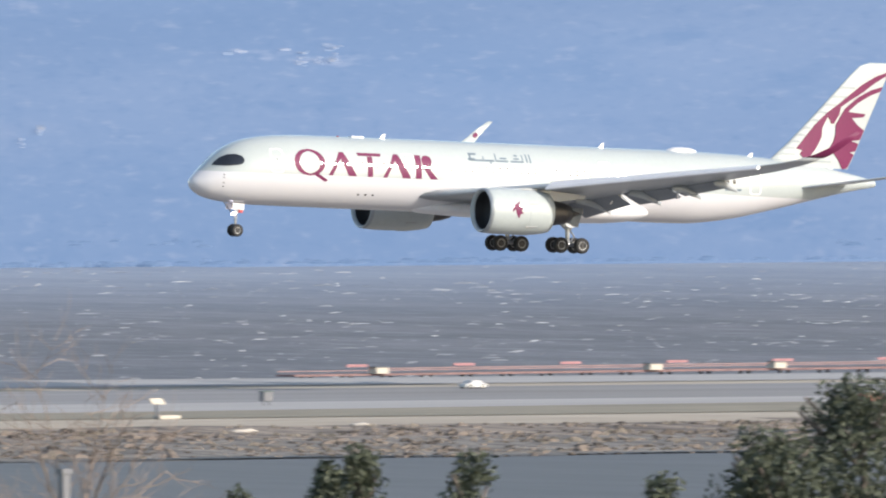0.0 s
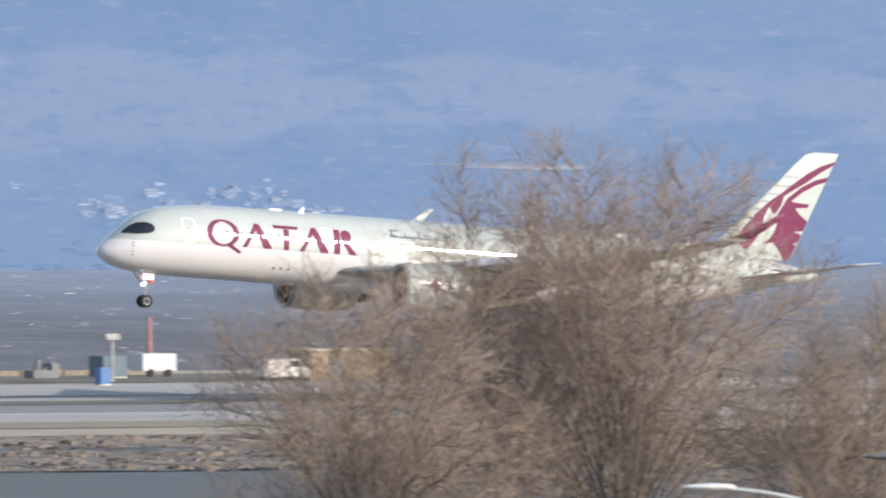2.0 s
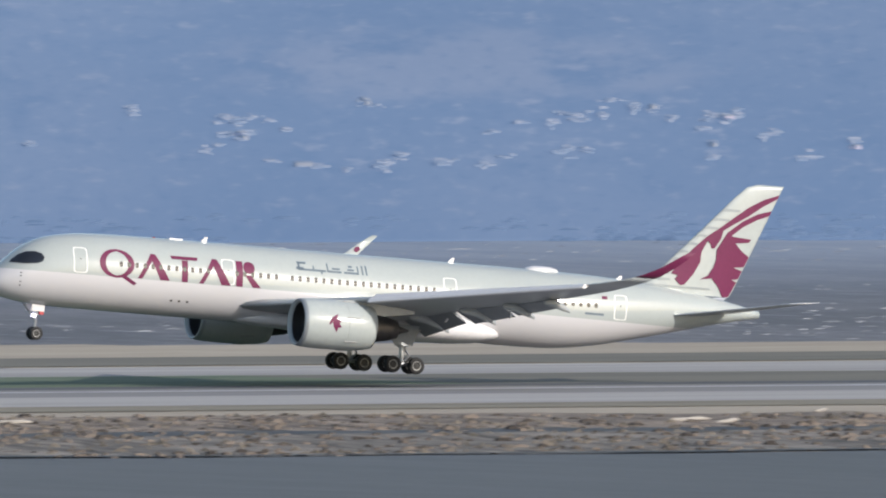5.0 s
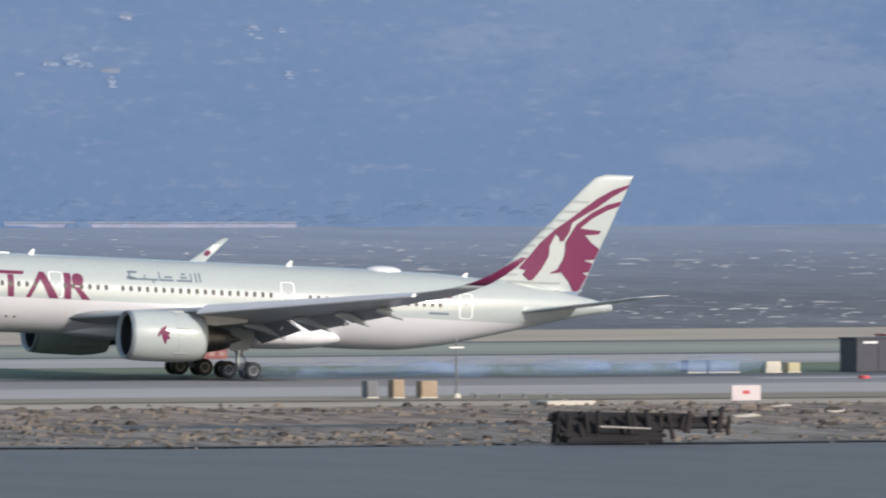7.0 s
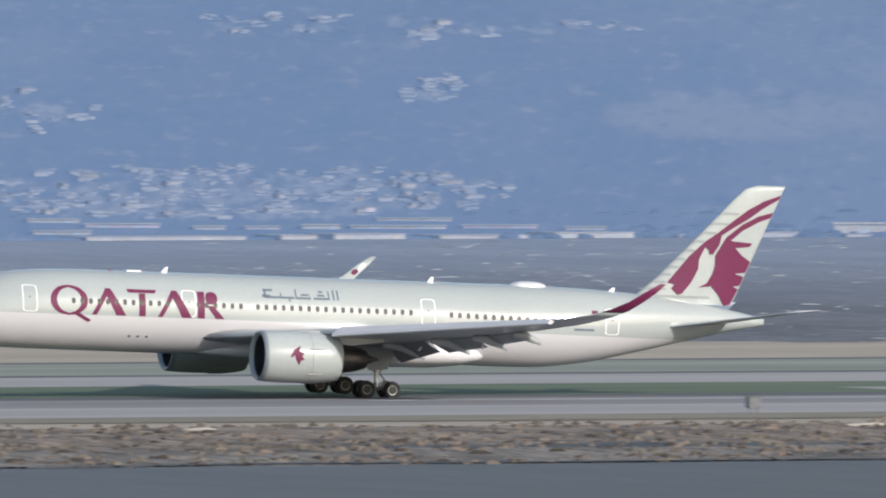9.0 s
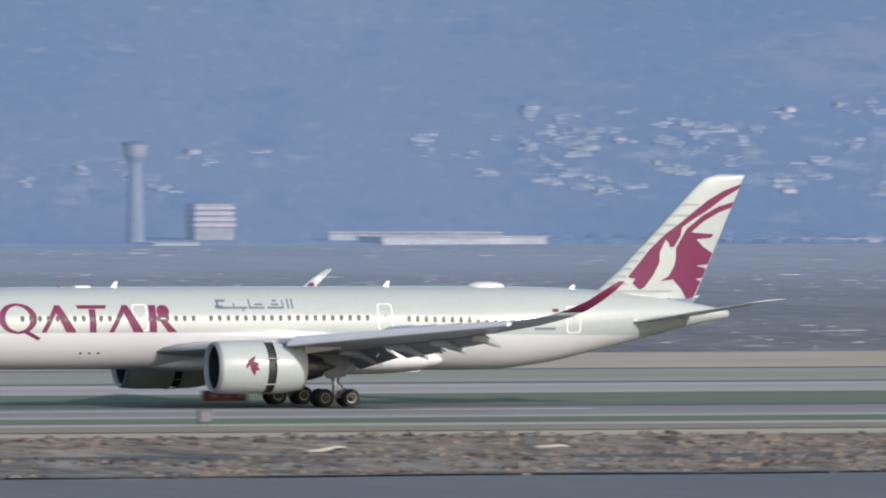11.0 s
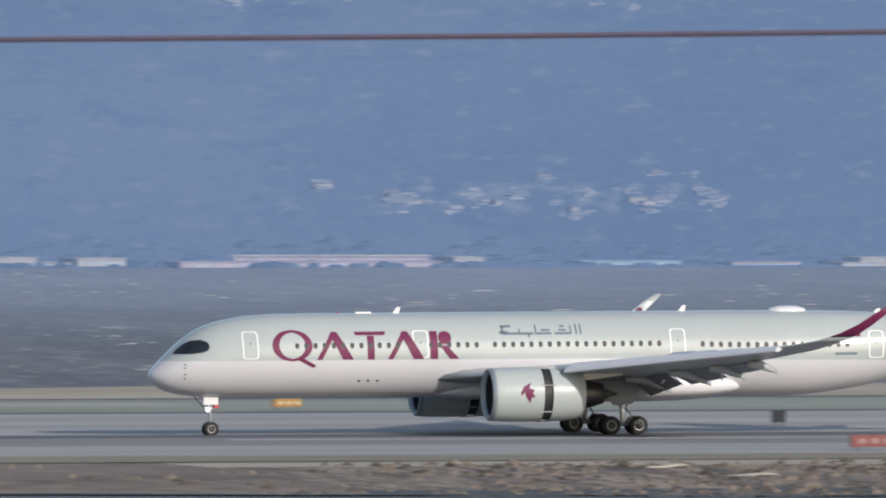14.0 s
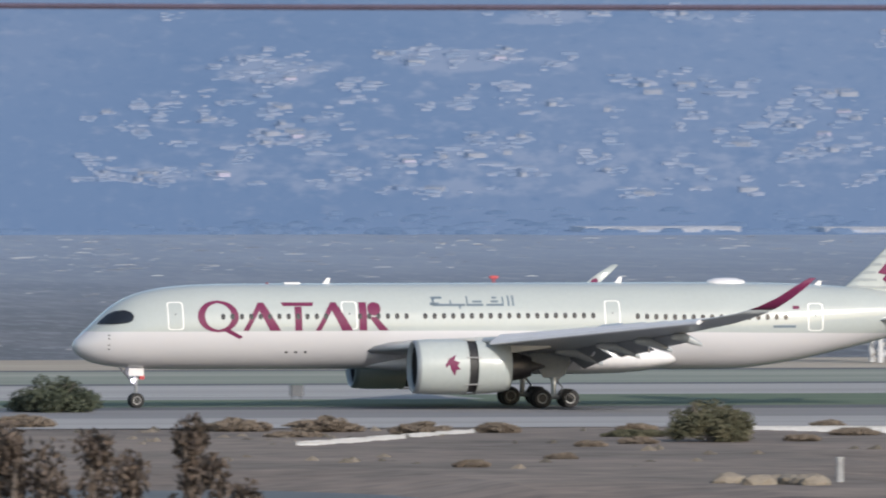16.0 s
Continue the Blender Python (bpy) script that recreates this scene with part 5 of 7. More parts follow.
def far_houses():
    """Pale houses scattered in clusters over the slopes."""
    rng = random.Random(11)
    base = []
    for w, d, h, m in ((0.9, 0.9, 0.34, "house"), (0.7, 0.9, 0.38, "house"), (1.3, 1.0, 0.32, "farpink"), (2.0, 1.0, 0.4, "house")):
        b = thing("far_house", "small pale house on the hazy hillside", "house", "houses on the far hills")
        part("wall", box(bmesh.new(), -w / 2, -d / 2, -0.4, w / 2, d / 2, h), m, b)
        bm = bmesh.new()
        loft(bm, [[Vector((-w / 2 - 0.05, -d / 2 - 0.05, h)), Vector((w / 2 + 0.05, -d / 2 - 0.05, h)), Vector((w / 2 + 0.05, d / 2 + 0.05, h)), Vector((-w / 2 - 0.05, d / 2 + 0.05, h))], [Vector((-w / 2 - 0.05, -0.02, h + 0.2)), Vector((w / 2 + 0.05, -0.02, h + 0.2)), Vector((w / 2 + 0.05, 0.02, h + 0.2)), Vector((-w / 2 - 0.05, 0.02, h + 0.2))]], cap0=True, cap1=True)
        part("roof", bm, "houseroof" if m == "house" else "house", b)
        base.append(b)
    used = [0, 0, 0, 0]
    verts, faces = [], []
    for az0, el0, wide, high, thick in DISTRICTS:
        for _ in range(max(3, int(4600 * wide * high * min(thick, 1.8)))):
            a, q = rng.uniform(0, 2 * math.pi), math.sqrt(rng.random())
            az, el = az0 + wide * q * math.cos(a), el0 + high * q * math.sin(a)
            if thick < 1.5 and noise.noise(Vector((az * 8, el * 36, 3.3))) < rng.uniform(-0.25, 0.3):
                continue
            cx, cy = slope_point(az, el)
            bw, bh, pale = rng.uniform(0.25, 1.1) + 1.1 * rng.random() ** 4, rng.uniform(2.0, 11.0), rng.random() ** 1.5
            for _ in range(rng.randint(4, 10)):
                back = rng.gauss(0, 0.5) * bh
                x, y = cx + rng.gauss(0, 0.5) * bw + back * cx / cy, cy + back
                z = land_z(x, y)
                if rng.random() < 0.03:
                    k = rng.choice((0, 0, 1, 1, 2, 3))
                    m = pose(x, y, z + 0.08, 0, 0, rng.uniform(-35, 35))
                    if used[k]:
                        copy_thing(base[k], m)
                    else:
                        base[k].matrix_basis = m
                        used[k] = 1
                    continue
                w, h, i = rng.uniform(0.18, 0.75) * (0.6 + 0.8 * pale), rng.uniform(0.07, 0.2) * (1 + 1.2 * pale), len(verts)
                verts += [(x - w, y, z - 0.3), (x + w, y, z - 0.3), (x + w, y, z + h), (x - w, y, z + h), (x - w, y + 0.8, z + h + 0.08), (x + w, y + 0.8, z + h + 0.08)]
                faces += [(i, i + 1, i + 2, i + 3), (i + 3, i + 2, i + 5, i + 4)]
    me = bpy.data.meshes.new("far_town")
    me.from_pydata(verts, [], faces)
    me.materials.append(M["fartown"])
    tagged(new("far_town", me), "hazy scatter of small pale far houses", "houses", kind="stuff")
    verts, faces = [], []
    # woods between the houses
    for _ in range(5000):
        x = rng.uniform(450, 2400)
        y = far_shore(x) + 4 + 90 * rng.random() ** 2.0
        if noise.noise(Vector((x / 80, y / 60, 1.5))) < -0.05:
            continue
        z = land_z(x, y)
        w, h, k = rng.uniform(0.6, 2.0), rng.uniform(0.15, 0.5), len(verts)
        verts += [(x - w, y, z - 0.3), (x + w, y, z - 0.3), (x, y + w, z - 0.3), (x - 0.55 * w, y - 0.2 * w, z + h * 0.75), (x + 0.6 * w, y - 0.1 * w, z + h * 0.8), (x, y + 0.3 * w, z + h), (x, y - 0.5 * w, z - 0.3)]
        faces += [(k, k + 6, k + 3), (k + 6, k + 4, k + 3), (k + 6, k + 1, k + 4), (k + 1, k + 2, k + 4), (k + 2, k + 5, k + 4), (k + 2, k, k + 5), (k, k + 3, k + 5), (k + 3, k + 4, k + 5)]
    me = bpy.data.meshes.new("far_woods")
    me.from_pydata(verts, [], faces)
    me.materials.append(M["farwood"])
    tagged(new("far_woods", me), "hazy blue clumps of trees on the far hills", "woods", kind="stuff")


far_houses()


# ---- the airfield ----
def bank_rocks():
    """Rubble along the lagoon shore."""
    rng = random.Random(21)
    verts, faces = [], []
    for _ in range(30000):
        x = rng.uniform(545, 1640)
        c = coast_near(x)
        if c < 2000:
            c = 2050
        y = c + (min(2200, tan_edge(x)) - 3 - c) * rng.random()
        if noise.noise(Vector((x / 14, y / 9, 4.4))) < rng.uniform(-0.5, 0.2):
            continue
        z = ground_z(x, y)
        r = rng.uniform(0.07, 0.2 + 0.22 * rng.random() ** 2)
        w = r * rng.uniform(0.9, 2.4)
        k = len(verts)
        top = [(x + w * rng.uniform(0.3, 0.6) * a, y + r * 0.5 * b, z + r * rng.uniform(0.4, 0.8)) for a, b in ((-1, -1), (1, -1), (1, 1), (-1, 1))]
        verts += [(x - w, y - r, z - 0.1), (x + w, y - r, z - 0.1), (x + w, y + r, z - 0.1), (x - w, y + r, z - 0.1)] + top
        faces += [(k, k + 1, k + 5, k + 4), (k + 1, k + 2, k + 6, k + 5), (k + 2, k + 3, k + 7, k + 6), (k + 3, k, k + 4, k + 7), (k + 4, k + 5, k + 6, k + 7)]
    me = bpy.data.meshes.new("bank_rubble")
    me.from_pydata(verts, [], faces)
    me.materials.append(M["rock"])
    tagged(new("bank_rubble", me), "grey-brown rubble stones on the lagoon bank", "rocks", kind="stuff")
    verts, faces = [], []
    for _ in range(9000):
        x = rng.uniform(380, 1640)
        y = rng.uniform(2095, 2230) if x < 520 else rng.uniform(coast_near(x) + 2, tan_edge(x) - 2)
        if noise.noise(Vector((x / 18, y / 10, 8.4))) < (0.0 if x > 540 else 0.3):
            continue
        z = ground_z(x, y) if y < 2196 else 0.0
        if x < 540:
            z = ground_z(x, y)
        w, h, k = rng.uniform(0.2, 0.7), rng.uniform(0.10, 0.36), len(verts)
        verts += [(x - w, y, z - 0.05), (x + w, y, z - 0.05), (x + w * rng.uniform(-0.3, 0.6), y + 0.1, z + h), (x, y - 0.3, z - 0.05)]
        faces += [(k, k + 3, k + 2), (k + 3, k + 1, k + 2), (k + 1, k, k + 2)]
    me = bpy.data.meshes.new("dry_weeds")
    me.from_pydata(verts, [], faces)
    me.materials.append(M["weed"])
    tagged(new("dry_weeds", me), "dry brown weed tufts on the bank", "weeds", kind="stuff")


bank_rocks()


def wheels4(parent, xs, hw, r):
    for x in xs:
        for y in (-hw, hw):
            bm = bmesh.new()
            rings = [[Vector((x + k * r * math.cos(2 * math.pi * i / 16), y + s, r + k * r * math.sin(2 * math.pi * i / 16))) for i in range(16)] for k, s in ((0.6, -0.11), (0.95, -0.12), (1, -0.06), (1, 0.06), (0.95, 0.12), (0.6, 0.11))]
            w = part("wheel", loft(bm, rings, cap0=True, cap1=True), "tyre", parent)
            part("hub", tube(bmesh.new(), (x, y - 0.13, r), (x, y + 0.13, r), 0.42 * r, n=10), "galv", w)


def pickup(at):
    """A service pickup: bonnet to the right."""
    t = thing("pickup_truck", "orange airfield pickup with a white door, beside the runway", "truck", at=at)
    body = [(-3.3, 0.55), (-3.3, 1.25), (-0.95, 1.3), (-0.85, 1.35), (-0.55, 2.0), (1.05, 2.05), (1.55, 1.42), (3.0, 1.25), (3.15, 1.05), (3.15, 0.5)]
    bm = loft(bmesh.new(), [[Vector((x, y, z)) for x, z in body] for y in (-1.0, 1.0)], cap0=True, cap1=True)
    bmesh.ops.bevel(bm, geom=list(bm.edges), offset=0.05, segments=2, affect="EDGES")
    part("body", bm, "orange", t)
    part("cab_window", loft(bmesh.new(), [[Vector((x, y, z)) for x, z in ((-0.4, 1.42), (-0.3, 1.92), (0.95, 1.96), (1.3, 1.45))] for y in (-1.03, 1.03)], cap0=True, cap1=True), "glass", t, "dark cab glass")
    part("door_panel", box(bmesh.new(), -0.35, -1.04, 0.6, 1.3, -1.0, 1.4, 0.02), "white", t, "white door panel")
    part("bumper", box(bmesh.new(), 3.1, -1.0, 0.4, 3.3, 1.0, 0.75, 0.04), "boxgrey", t)
    part("roof_light", box(bmesh.new(), -0.1, -0.5, 2.04, 0.3, 0.5, 2.18, 0.03), "yellow", t)
    wheels4(t, (-2.1, 2.1), 0.92, 0.42)
    return t


pickup(pose(982.7, 2216, 0.0))


def airfield_sign(at, w, h, material, label, bars=3):
    """A low lit panel sign on two legs, with its writing as bars."""
    s = thing("airfield_sign", label, "sign", "airfield signs", at=at)
    part("panel", box(bmesh.new(), -w / 2, -0.15, 0.25, w / 2, 0.15, 0.25 + h, 0.03), material, s)
    for x in (-w * 0.35, w * 0.35):
        part("leg", tube(bmesh.new(), (x, 0, 0), (x, 0, 0.3), 0.05), "boxgrey", s)
    for i in range(bars):
        x = -w * 0.34 + i * w * 0.3
        part("writing_bar", box(bmesh.new(), x, -0.165, 0.25 + h * 0.3, x + w * 0.17, -0.155, 0.25 + h * 0.7), "rustpale" if material == "red" else "yellowpale", s)


for x, y in ((663.2, 2246), (595.0, 2240), (527.1, 2309), (1112, 2372)):
    airfield_sign(pose(x, y, 0.0, 0, 0, 12), 3.4, 0.85, "red", "faded red airfield sign on the runway verge")
airfield_sign(pose(789.5, 2313, 0.0, 0, 0, 12), 3.8, 0.8, "red", "faded red airfield sign on the grass")
for x, y in ((748.7, 2398), (592.3, 2402), (530.4, 2384)):
    airfield_sign(pose(x, y, 0.004, 0, 0, 12), 2.3, 0.6, "yellow", "yellow-orange airfield sign on the grass")
for x, y in ((938.1, 2233), (948.4, 2230), (961, 2229), (1382.3, 2322), (668.6, 2242), (654.2, 2258), (626.6, 2326), (1532, 2254), (513, 2236), (760, 2231), (455, 2330), (611, 2327)):
    b = thing("marker_box", "small dark equipment box on legs by the runway", "equipment box", "runway equipment boxes", at=pose(x, y, 0.006))
    part("cabinet", box(bmesh.new(), -0.45, -0.35, 0.35, 0.45, 0.35, 1.15, 0.04), "boxgrey", b)
    for k in (-0.3, 0.3):
        part("leg", tube(bmesh.new(), (k, 0, 0), (k, 0, 0.4), 0.05), "boxgrey", b)
    part("lid", box(bmesh.new(), -0.5, -0.4, 1.15, 0.5, 0.4, 1.2, 0.01), "boxgreen", b)


def checker_board(at, cols, rows, size):
    """A shed with a red and white chequered face."""
    s = thing("checkered_shed", "red and white chequered equipment shed", "shed", "chequered sheds", at=at)
    part("wall", box(bmesh.new(), -cols * size / 2, 0.05, 0, cols * size / 2, 3.0, rows * size), "white", s)
    for i in range(cols):
        for j in range(rows):
            part("panel", box(bmesh.new(), -cols * size / 2 + i * size, 0, j * size, -cols * size / 2 + (i + 1) * size, 0.05, (j + 1) * size), "redbright" if (i + j) % 2 else "white", s)
    part("roof", box(bmesh.new(), -cols * size / 2 - 0.1, -0.1, rows * size, cols * size / 2 + 0.1, 3.1, rows * size + 0.12), "redbright", s)


checker_board(pose(1144.4, 2308.5, 0.0), 4, 2, 1.42)
checker_board(pose(517, 2496, 0.0), 4, 2, 1.4)


b = thing("dark_shelter", "dark grey equipment shelter beside the chequered shed", "shed", at=pose(1139.3, 2308.5, 0.0))
part("wall", box(bmesh.new(), -0.9, 0, 0, 2.2, 3, 2.6, 0.05), "navy", b)
part("roof", box(bmesh.new(), -1.0, -0.1, 2.6, 2.3, 3.1, 2.72), "navy", b)
part("vent", box(bmesh.new(), -0.3, -0.05, 2.25, 0.9, 0, 2.42), "white", b, "white vent plate")
part("door", box(bmesh.new(), 1.0, -0.05, 0.1, 1.8, 0, 2.0), "navy", b)


def cabinet(at, w, d, h, material, name, label):
    b = thing(name, label, "equipment box", at=at)
    part("body", box(bmesh.new(), -w / 2, 0, 0.1, w / 2, d, h, 0.04), material, b)
    part("door", box(bmesh.new(), -w * 0.4, -0.03, 0.25, -0.03, 0.0, h - 0.15), material, b)
    part("door", box(bmesh.new(), 0.03, -0.03, 0.25, w * 0.4, 0.0, h - 0.15), material, b)
    part("plinth", box(bmesh.new(), -w / 2 - 0.05, -0.05, -0.02, w / 2 + 0.05, d + 0.05, 0.1), "cream", b)


cabinet(pose(1125.2, 2310, 0.0), 1.6, 1.2, 1.0, "boxslate", "equipment_cabinet", "dark grey equipment cabinet on the grass")
cabinet(pose(1127.6, 2310, 0.0), 2.6, 1.2, 1.0, "boxslate", "equipment_cabinet", "green equipment cabinet on the grass")
cabinet(pose(1131.4, 2309, 0.0), 1.3, 1.0, 0.9, "cream", "equipment_cabinet", "cream equipment cabinet on the grass")
cabinet(pose(1133.2, 2309, 0.0), 1.0, 1.0, 0.8, "yellowpale", "equipment_cabinet", "white equipment cabinet on the grass")
cabinet(pose(1127.5, 2249, 0.0), 1.6, 1.2, 0.7, "white", "equipment_cabinet", "low white equipment cabinet by the runway")
for i in range(4):
    b = thing("edge_light", "small red-capped runway edge light", "light", "red runway lights", at=pose(1123.5 + 4.0 * i, 2277 - 1.9 * i, 0.0))
    part("stake", tube(bmesh.new(), (0, 0, 0), (0, 0, 0.12), 0.08), "boxgrey", b)
    part("cap", tube(bmesh.new(), (0, 0, 0.12), (0, 0, 0.36), 0.5, 0.42, 12), "redbright", b, "red cap")
b = thing("notice_board", "pale board with a red mark on the shore", "sign", at=pose(1071.3, 2191, -0.1))
part("board", box(bmesh.new(), -1.2, 0, 0.35, 1.2, 0.12, 1.5, 0.03), "pinkwhite", b)
for k in (-0.9, 0.9):
    part("post", tube(bmesh.new(), (k, 0.06, -0.2), (k, 0.06, 0.4), 0.06), "boxgrey", b)
part("writing_bar", box(bmesh.new(), -0.3, -0.012, 0.85, 0.3, -0.002, 1.1), "redbright", b)
# dark timber wreck on the shore
b = thing("timber_wreck", "rotting dark timber wreck on the lagoon bank", "wreck", at=pose(1020.5, 2104, -1.25, 0, 0, -25))
rw = random.Random(5)
for i in range(22):
    x = -6.4 + i * 0.36 + rw.uniform(-0.2, 0.2)
    part("stake", tube(bmesh.new(), (x, rw.uniform(-0.5, 0.6), -0.8), (x + rw.uniform(-0.7, 0.4), rw.uniform(0.0, 1.2), rw.uniform(1.3, 2.7)), rw.uniform(0.2, 0.34), 0.18, 7), "timber", b)
for i in range(20):
    z = 0.1 + i * 0.125
    x0, x1 = -6.9 + 0.1 * abs(i - 17) + rw.uniform(0, 0.9), rw.uniform(0.2, 1.8) if i < 11 else rw.uniform(3.0, 6.4)
    part("plank", tube(bmesh.new(), (x0, -0.5 + 0.1 * i, z + rw.uniform(-0.2, 0.1)), (x1, -0.3 + 0.1 * i, z + rw.uniform(-0.25, 0.2)), 0.24, 0.17, 6), "timber" if i % 3 else "timberred", b)
for x in (1.3, 1.9, 3.1, 3.5, 4.6, 5.7, 6.0):
    part("post", tube(bmesh.new(), (x + rw.uniform(-0.4, 0.4), 0.6, rw.uniform(0.6, 1.4)), (x + rw.uniform(-0.3, 0.3), 0.8, 2.5 + rw.uniform(-0.3, 0.4)), rw.uniform(0.14, 0.28), 0.14, 7), "timberred", b)
part("loose_board", tube(bmesh.new(), (-3.0, -0.7, 1.5), (0.6, -0.6, 1.35), 0.09, 0.07, 6), "driftwood", b, "bleached loose board")
# small service corner with a lamp pole
cabinet(pose(1056.2, 2224, 0.0), 0.9, 1.0, 1.3, "boxgrey", "switch_cabinet", "grey switch cabinet on the verge")
cabinet(pose(1057.9, 2223, 0.0), 0.9, 1.0, 1.4, "sand", "switch_cabinet", "tan switch cabinet on the verge")
cabinet(pose(1060.2, 2222.5, 0.0), 1.3, 1.0, 1.3, "sand", "switch_cabinet", "wide tan switch cabinet on the verge")
b = thing("lamp_pole", "thin pale lamp pole on the verge", "pole", at=pose(1062.2, 2222, 0.0))
part("shaft", tube(bmesh.new(), (0, 0, 0), (0, 0, 4.4), 0.1, 0.08, 10), "boxgrey", b)
part("cross_arm", box(bmesh.new(), -0.6, -0.1, 3.75, 0.6, 0.1, 3.85), "galv", b)
part("foot", tube(bmesh.new(), (0, 0, 0), (0, 0, 0.35), 0.35, 0.28, 10), "cream", b)
b = thing("cable_tray", "low pale cable tray along the verge", "tray", at=pose(1066.5, 2221, 0.0))
part("tray", box(bmesh.new(), -3.4, 0, 0.25, 4.2, 0.4, 0.36, 0.02), "boxgrey", b)
for k in (-3, -1, 1, 3):
    part("foot", box(bmesh.new(), k - 0.1, 0.05, 0, k + 0.1, 0.35, 0.25), "boxgrey", b)
b = thing("concrete_slab", "pale concrete slab on the shore", "slab", at=pose(1058.8, 2195, -0.1))
part("top", box(bmesh.new(), -2.0, 0, 0.0, 2.0, 3, 0.36, 0.05), "cream", b)
part("edge", box(bmesh.new(), -2.2, 0.1, -0.3, 2.2, 2.9, 0.0), "cream", b)


# stores corner by the bay
b = thing("storage_shed", "low pinkish-white store with a dark red roof end by the bay", "shed", at=pose(846.0, 2440, 0.0))
part("wall", box(bmesh.new(), -3.0, 0, 0, 3.0, 3, 0.86, 0.03), "pinkwhite", b)
part("roof", loft(bmesh.new(), [[Vector((x, -0.15, 0.86)), Vector((x, 1.5, 1.32)), Vector((x, 3.15, 0.86))] for x in (-3.15, -0.6)], cap0=True, cap1=True), "rust", b, "dark red pitched roof end")
part("roof", box(bmesh.new(), -0.6, -0.1, 0.86, 3.1, 3.1, 0.95, 0.02), "boxgrey", b, "flat grey roof")
for k in (-2.1, 0.2, 1.9):
    part("door", box(bmesh.new(), k - 0.4, -0.03, 0.02, k + 0.4, 0.0, 0.68), "rustpale" if k < 1 else "cream", b)
cabinet(pose(838.3, 2434, 0.0), 1.6, 1.4, 0.92, "pinkwhite", "equipment_cabinet", "pale equipment cabinet beside the bay store")
b = thing("scrap_heap", "dark heap of scrap beside the bay store", "heap", at=pose(841.3, 2438, 0.0))
for i, (x, z, w) in enumerate(((-0.35, 0.35, 0.5), (0.25, 0.3, 0.55), (0.0, 0.72, 0.4))):
    bm = bmesh.new()
    bmesh.ops.create_icosphere(bm, subdivisions=2, radius=1)
    for v in bm.verts:
        v.co *= 1 + 0.35 * noise.noise(v.co * 1.8 + Vector((3.1 * i, 0, 0)))
        v.co = Vector((x + v.co.x * w, v.co.y * 0.5, z + v.co.z * 0.4))
    part("lump", bm, "timberred" if i % 2 else "boxslate", b)
b = thing("skip_bin", "low rust-red skip beside the bay store", "skip", at=pose(836.0, 2434, 0.0))
part("bin", loft(bmesh.new(), [[Vector((x * k, y * k, z)) for x, y in ((-0.8, -0.5), (0.8, -0.5), (0.8, 0.5), (-0.8, 0.5))] for z, k in ((0.0, 0.8), (0.4, 1.0))], cap0=True, cap1=True), "rust", b)
part("rim", box(bmesh.new(), -0.84, -0.54, 0.4, 0.84, 0.54, 0.46, 0.02), "rustpale", b)


def antenna_row(at, n, gap, z0, z1):
    """Glide-path masts with red and white heads."""
    for i in range(n):
        a = thing("antenna_mast", "red and white lattice antenna mast behind the runway", "mast", "antenna masts", at=at @ Matrix.Translation((i * gap, 0, 0)))
        for kx in (-0.4, 0.4):
            part("leg", tube(bmesh.new(), (kx, 0, 0), (kx, 0, z1), 0.045), "postgrey", a)
        for j in range(9):
            z = z0 * j / 9
            part("rung", tube(bmesh.new(), (-0.4, 0, z), (0.4, 0, z + z0 / 9), 0.03), "postgrey", a)
        part("antenna_bay", box(bmesh.new(), -0.4, -0.2, z0 * 0.56, 0.4, 0.2, z0 * 0.56 + 0.7, 0.06), "redfaint", a)
        for j in range(4):
            z = z0 + (z1 - z0) * j / 4
            part("antenna_bay", box(bmesh.new(), -0.48 + 0.1 * (j % 2), -0.25, z + 0.1, 0.48 - 0.1 * (j % 2), 0.25, z + (z1 - z0) / 4 - 0.1, 0.06), "redfaint" if j % 2 == 0 else "rustpale", a)


antenna_row(pose(1147.5, 2312, 0.0), 3, 2.0, 11.2, 14.5)
# light pier at the runway's end
pier = thing("approach_light_pier", "long rust-red timber pier carrying approach lights", "pier", at=pose(1627.5, 2390, -1.6, 0, -0.15))
part("deck", box(bmesh.new(), 0, 0, 1.38, 130, 3, 1.56, 0.03), "rust", pier, "rust-red deck")
part("rail", box(bmesh.new(), 8, 0, 1.98, 130, 0.08, 2.06), "rustpale", pier)
part("rail", box(bmesh.new(), 0, 2.6, 1.76, 130, 2.7, 1.84), "rustpale", pier)
for i in range(60):
    part("pile", tube(bmesh.new(), (1 + i * 2.15, 0.4 + 1.8 * (i % 2), -1.6), (1 + i * 2.15, 0.4 + 1.8 * (i % 2), 1.4), 0.16), "timber", pier)
for i in range(11):
    part("light_frame", box(bmesh.new(), 6 + i * 11.5, 0.6, 2.15, 8.2 + i * 11.5, 0.8, 2.4, 0.03), "redfaint", pier)
for x in (9.0, 38.5, 52.0):
    b = thing("pier_hut", "small white equipment hut on the pier", "hut", "pier huts", at=pose(1627.5 + x, 2389.4, -0.03 + 0.0026 * x))
    part("wall", box(bmesh.new(), -0.65, 0, 0, 0.65, 1.3, 0.55, 0.03), "cream", b)
    part("roof", box(bmesh.new(), -0.72, -0.1, 0.55, 0.72, 1.4, 0.62), "boxgrey", b)
